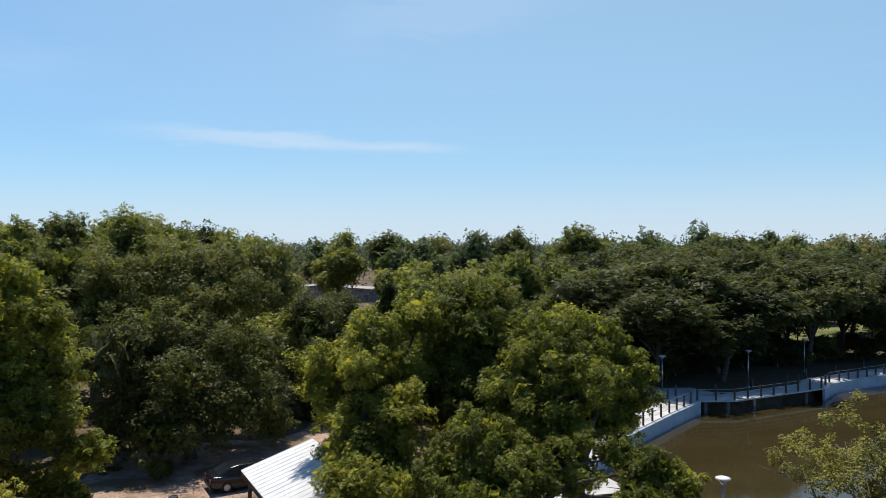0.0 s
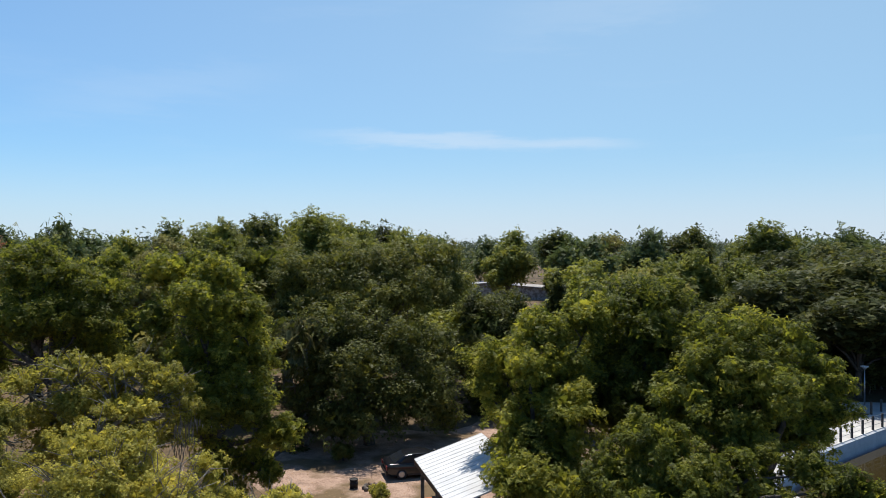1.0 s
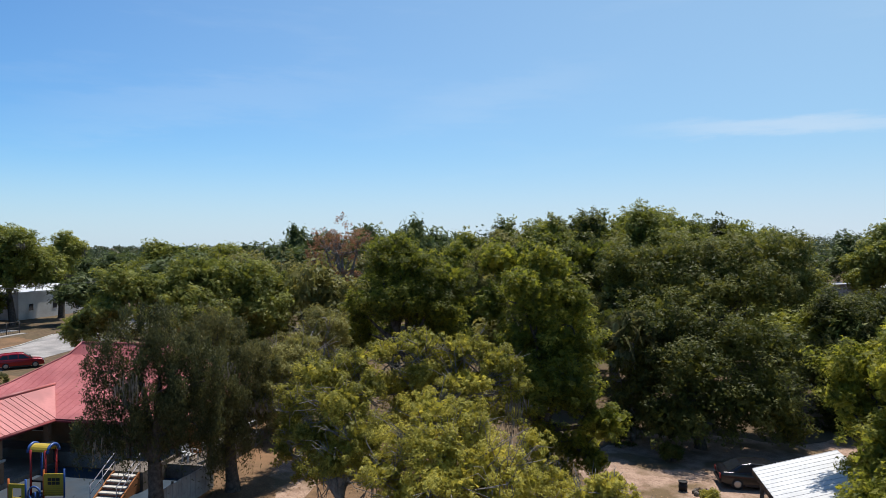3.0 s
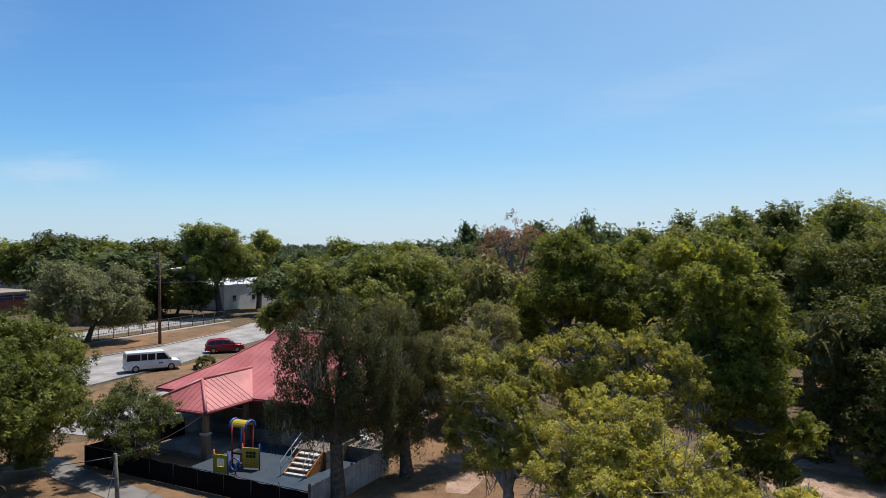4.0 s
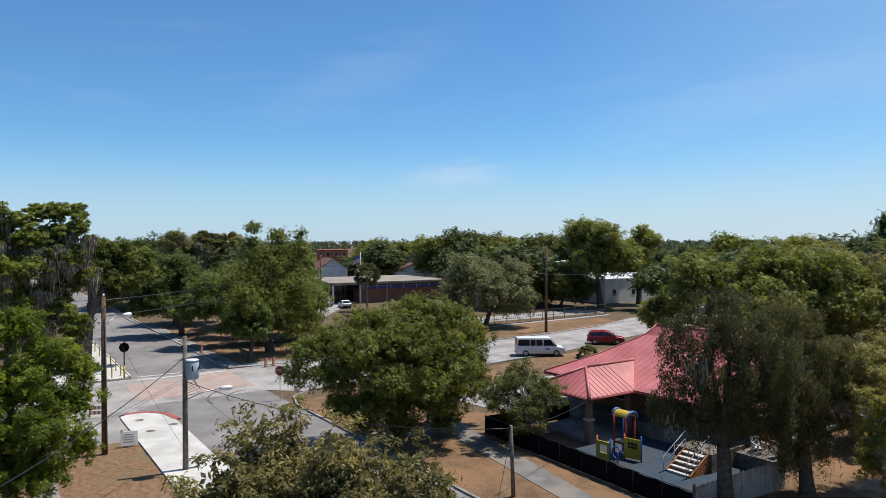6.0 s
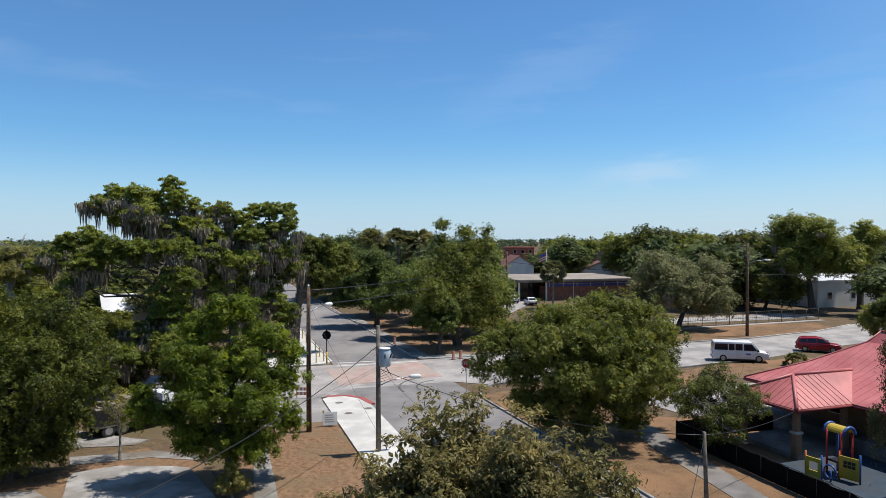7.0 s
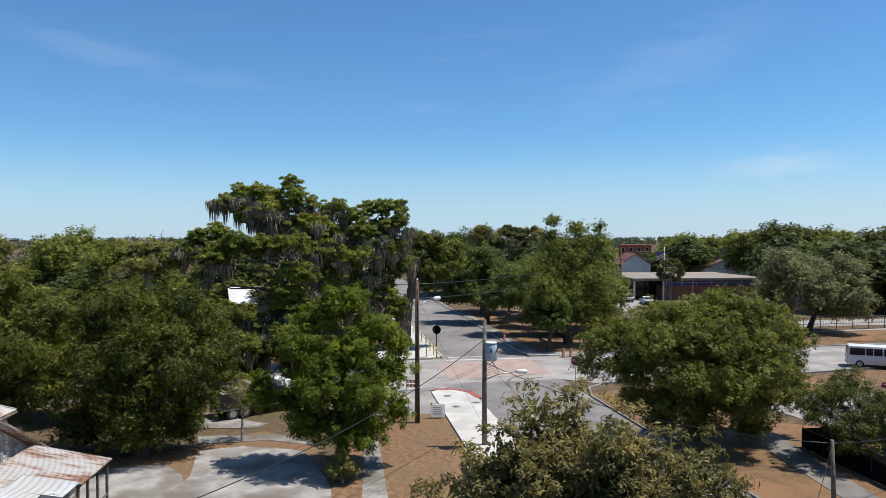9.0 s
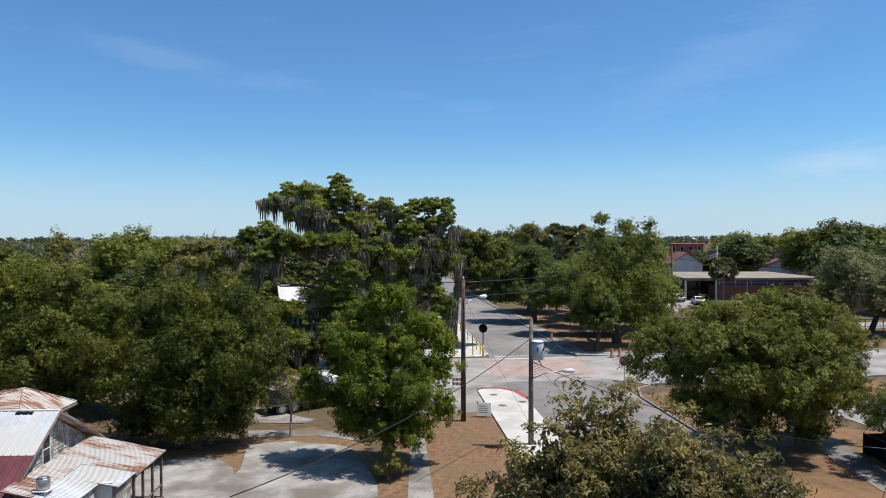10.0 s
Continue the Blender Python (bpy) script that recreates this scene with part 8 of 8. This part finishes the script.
def woods(count, yaw0, yaw1, d0, d1, h0, h1, seed, kinds, joined=False):
    rnd = random.Random(seed)
    done, tries = [], 0
    while len(done) < count and tries < count * 60:
        tries += 1
        d = math.sqrt(rnd.uniform(d0 * d0, d1 * d1))
        a = radians(rnd.uniform(yaw0, yaw1))
        x, y = -math.sin(a) * d, math.cos(a) * d
        r = rnd.uniform(4.5, 7.5)
        if blocked(x, y) or any((x - u) ** 2 + (y - v) ** 2 < (0.8 * (r + q)) ** 2 for u, v, q in done):
            continue
        done.append((x, y, r))
        far = d > 130
        # the land falls away beyond the old barn
        yaw, h = math.degrees(a), rnd.uniform(h0, h1)
        h = min(h, 12.4 - 0.027 * d) if yaw > 137 else min(h, 12.6) if yaw > 122 else h
        if joined:
            distant_tree(rnd.choice(kinds), rnd.randrange(3), x, y, h, r * 1.15, rnd.uniform(0, 360))
            continue
        shared_tree(rnd.choice(kinds), rnd.randrange(3), x, y, h, r * (1.15 if far else 1.0), rnd.uniform(0, 360), 1.6 if far else 1.25, group="woodland trees")


woods(54, -34, 52, 62, 118, 9, 13.5, 5, ["mid", "dark", "mid", "olive"])
woods(56, -36, 54, 118, 210, 12.5, 18.8, 6, ["mid", "dark", "mid", "olive"], joined=True)
woods(40, 50, 84, 120, 215, 9.0, 14.5, 7, ["mid", "dark", "grey"], joined=True)
woods(48, 84, 150, 95, 215, 8.0, 14.0, 8, ["mid", "dark", "mid", "grey"], joined=True)
v = np.concatenate(DISTANT)
tagged(arrays("distant_trees", v, np.arange(len(v)).reshape(-1, 3), leaf_mat("distant_leaf", (0.025, 0.049, 0.024), (0.043, 0.077, 0.038), (0.064, 0.102, 0.049), 0.3, 7.0)), "distant dense green trees behind the park", "trees", kind="stuff")
woods(40, 108, 152, 85, 190, 9.5, 15.0, 31, ["mid", "yard", "mid", "olive"])
woods(18, 118, 150, 56, 100, 7.5, 11.0, 9, ["yard", "mid"])
for i, (x, y, h) in enumerate(((21.5, 72.5, 11), (29, 74, 10.5), (16, 75, 12), (23, 80, 13.5), (30, 78, 12.5), (36, 85, 14), (43, 84, 13), (50, 90, 13.5), (57, 88, 12), (64, 94, 13), (72, 94, 12), (18, 88, 14), (27, 93, 14), (38, 98, 15), (50, 104, 14.5), (62, 108, 14), (76, 110, 14), (30, 112, 15), (44, 120, 16))):
    shared_tree("shore", i % 3, x, y, h, 8.5, i * 77, 0.8, 2.6, "dark shore tree with bare trunks beneath", "shore trees")
rnd = random.Random(21)
for i in range(8):
    x = 13 + i * 3.6 + rnd.uniform(-1, 1)
    y = 77 + 0.40 * (x - 13) + rnd.uniform(0, 5)
    tagged(shared_tree("shore", i % 2, x, y, rnd.uniform(4.0, 6.5), rnd.uniform(3.2, 4.4), rnd.uniform(0, 360), 1.3, 0.3, "dark green understory tree in the shore shade", "shore understory"), category="tree")
rnd = random.Random(8)
for i in range(20):
    x = 14 + i * 2.8 + rnd.uniform(-1.2, 1.2)
    y = 71.5 + 0.42 * (x - 14) + rnd.uniform(0, 8)
    shared_tree("shore", i % 3, x, y, rnd.uniform(9.0, 11.5), rnd.uniform(2.6, 3.6), rnd.uniform(0, 360), 0.9, 5.5, "slender shore tree with a thin bare trunk", "slender shore trees")
rnd = random.Random(12)
for i in range(22):
    x = 15 + i * 2.4 + rnd.uniform(-1, 1)
    y = 71.5 + 0.42 * (x - 15) + rnd.uniform(-1.0, 4.5)
    ob = shared_tree("shore", i % 2, x, y, rnd.uniform(2.0, 4.0), rnd.uniform(2.0, 3.2), rnd.uniform(0, 360), 1.3, 0.3, "dark green shrub in the shore shade", "shore shrubs")
    tagged(ob, category="shrub")


def far_woods():
    """The belts of trees towards the horizon, too far to tell apart."""
    rng = np.random.default_rng(77)
    vs = []
    for d0, d1, n in ((205, 330, 420), (330, 520, 800), (520, 900, 900), (900, 1900, 900)):
        d = np.sqrt(rng.uniform(d0 * d0, d1 * d1, n))
        a = np.radians(rng.uniform(-42, 156, n))
        w = -RV.x * np.sin(a) * d + RV.y * np.cos(a) * d
        yaw = np.degrees(a)
        keep = ((w < 6) | (w > 24)) & ~((yaw > 84) & (yaw < 98) & (d < 300))
        d, a = d[keep], a[keep]
        n = len(d)
        deg = np.degrees(a)
        h = rng.uniform(10.0, 14.4, n) + np.where((deg > 52) & (deg < 60), -2.5, 0) + np.where(rng.uniform(size=n) < 0.05, 2.0, 0)
        h += np.where(deg < 48, 0.032 * np.minimum(d, 330) * rng.uniform(0.5, 1, n), 0)
        h = np.where(deg > 137, np.clip(12.0 - 0.002 * d, 8.0, 12.0) * rng.uniform(0.55, 1.03, n), h)
        h = np.maximum(h, 13.4) if d0 == 900 else h
        base = np.stack([-np.sin(a) * d, np.cos(a) * d, h * 0.55], 1)
        # each crown is a few rounded masses, closed by small sprays
        m, g = {205: 230, 330: 120, 520: 65}.get(d0, 36), 5
        mass = unit(rng.normal(size=(n, g, 3))) * rng.uniform(0.25, 0.6, (n, g, 1))
        pick = rng.integers(0, g, (n, m))
        e = unit(rng.normal(size=(n, m, 3)))
        inner = np.take_along_axis(mass, pick[:, :, None], 1) + e * 0.45 * rng.uniform(0.8, 1, (n, m, 1))
        pos = base[:, None] + inner * np.stack([rng.uniform(6, 9, n), rng.uniform(6, 9, n), h * 0.46], 1)[:, None]
        size = rng.uniform(0.7, 1.3, (n, m, 1)) * {205: 0.85, 330: 1.3, 520: 1.9}.get(d0, 3.6)
        t1 = unit(rng.normal(size=(n, m, 3)))
        t2 = unit(np.cross(t1, e + rng.normal(size=(n, m, 3)) * 0.3))
        vs.append(np.stack([pos - t1 * size * 0.5, pos + t1 * size * 0.5, pos + t2 * size], 2).reshape(-1, 3))
    v = np.concatenate(vs)
    # bluer, closer greens: the haze of distance is put into the leaf colour
    ob = arrays("far_woods", v, np.arange(len(v)).reshape(-1, 3), leaf_mat("far_leaf_hazed", (0.026, 0.048, 0.034), (0.034, 0.060, 0.044), (0.043, 0.072, 0.052), 0.2, 1.2))
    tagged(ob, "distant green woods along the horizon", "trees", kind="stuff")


far_woods()
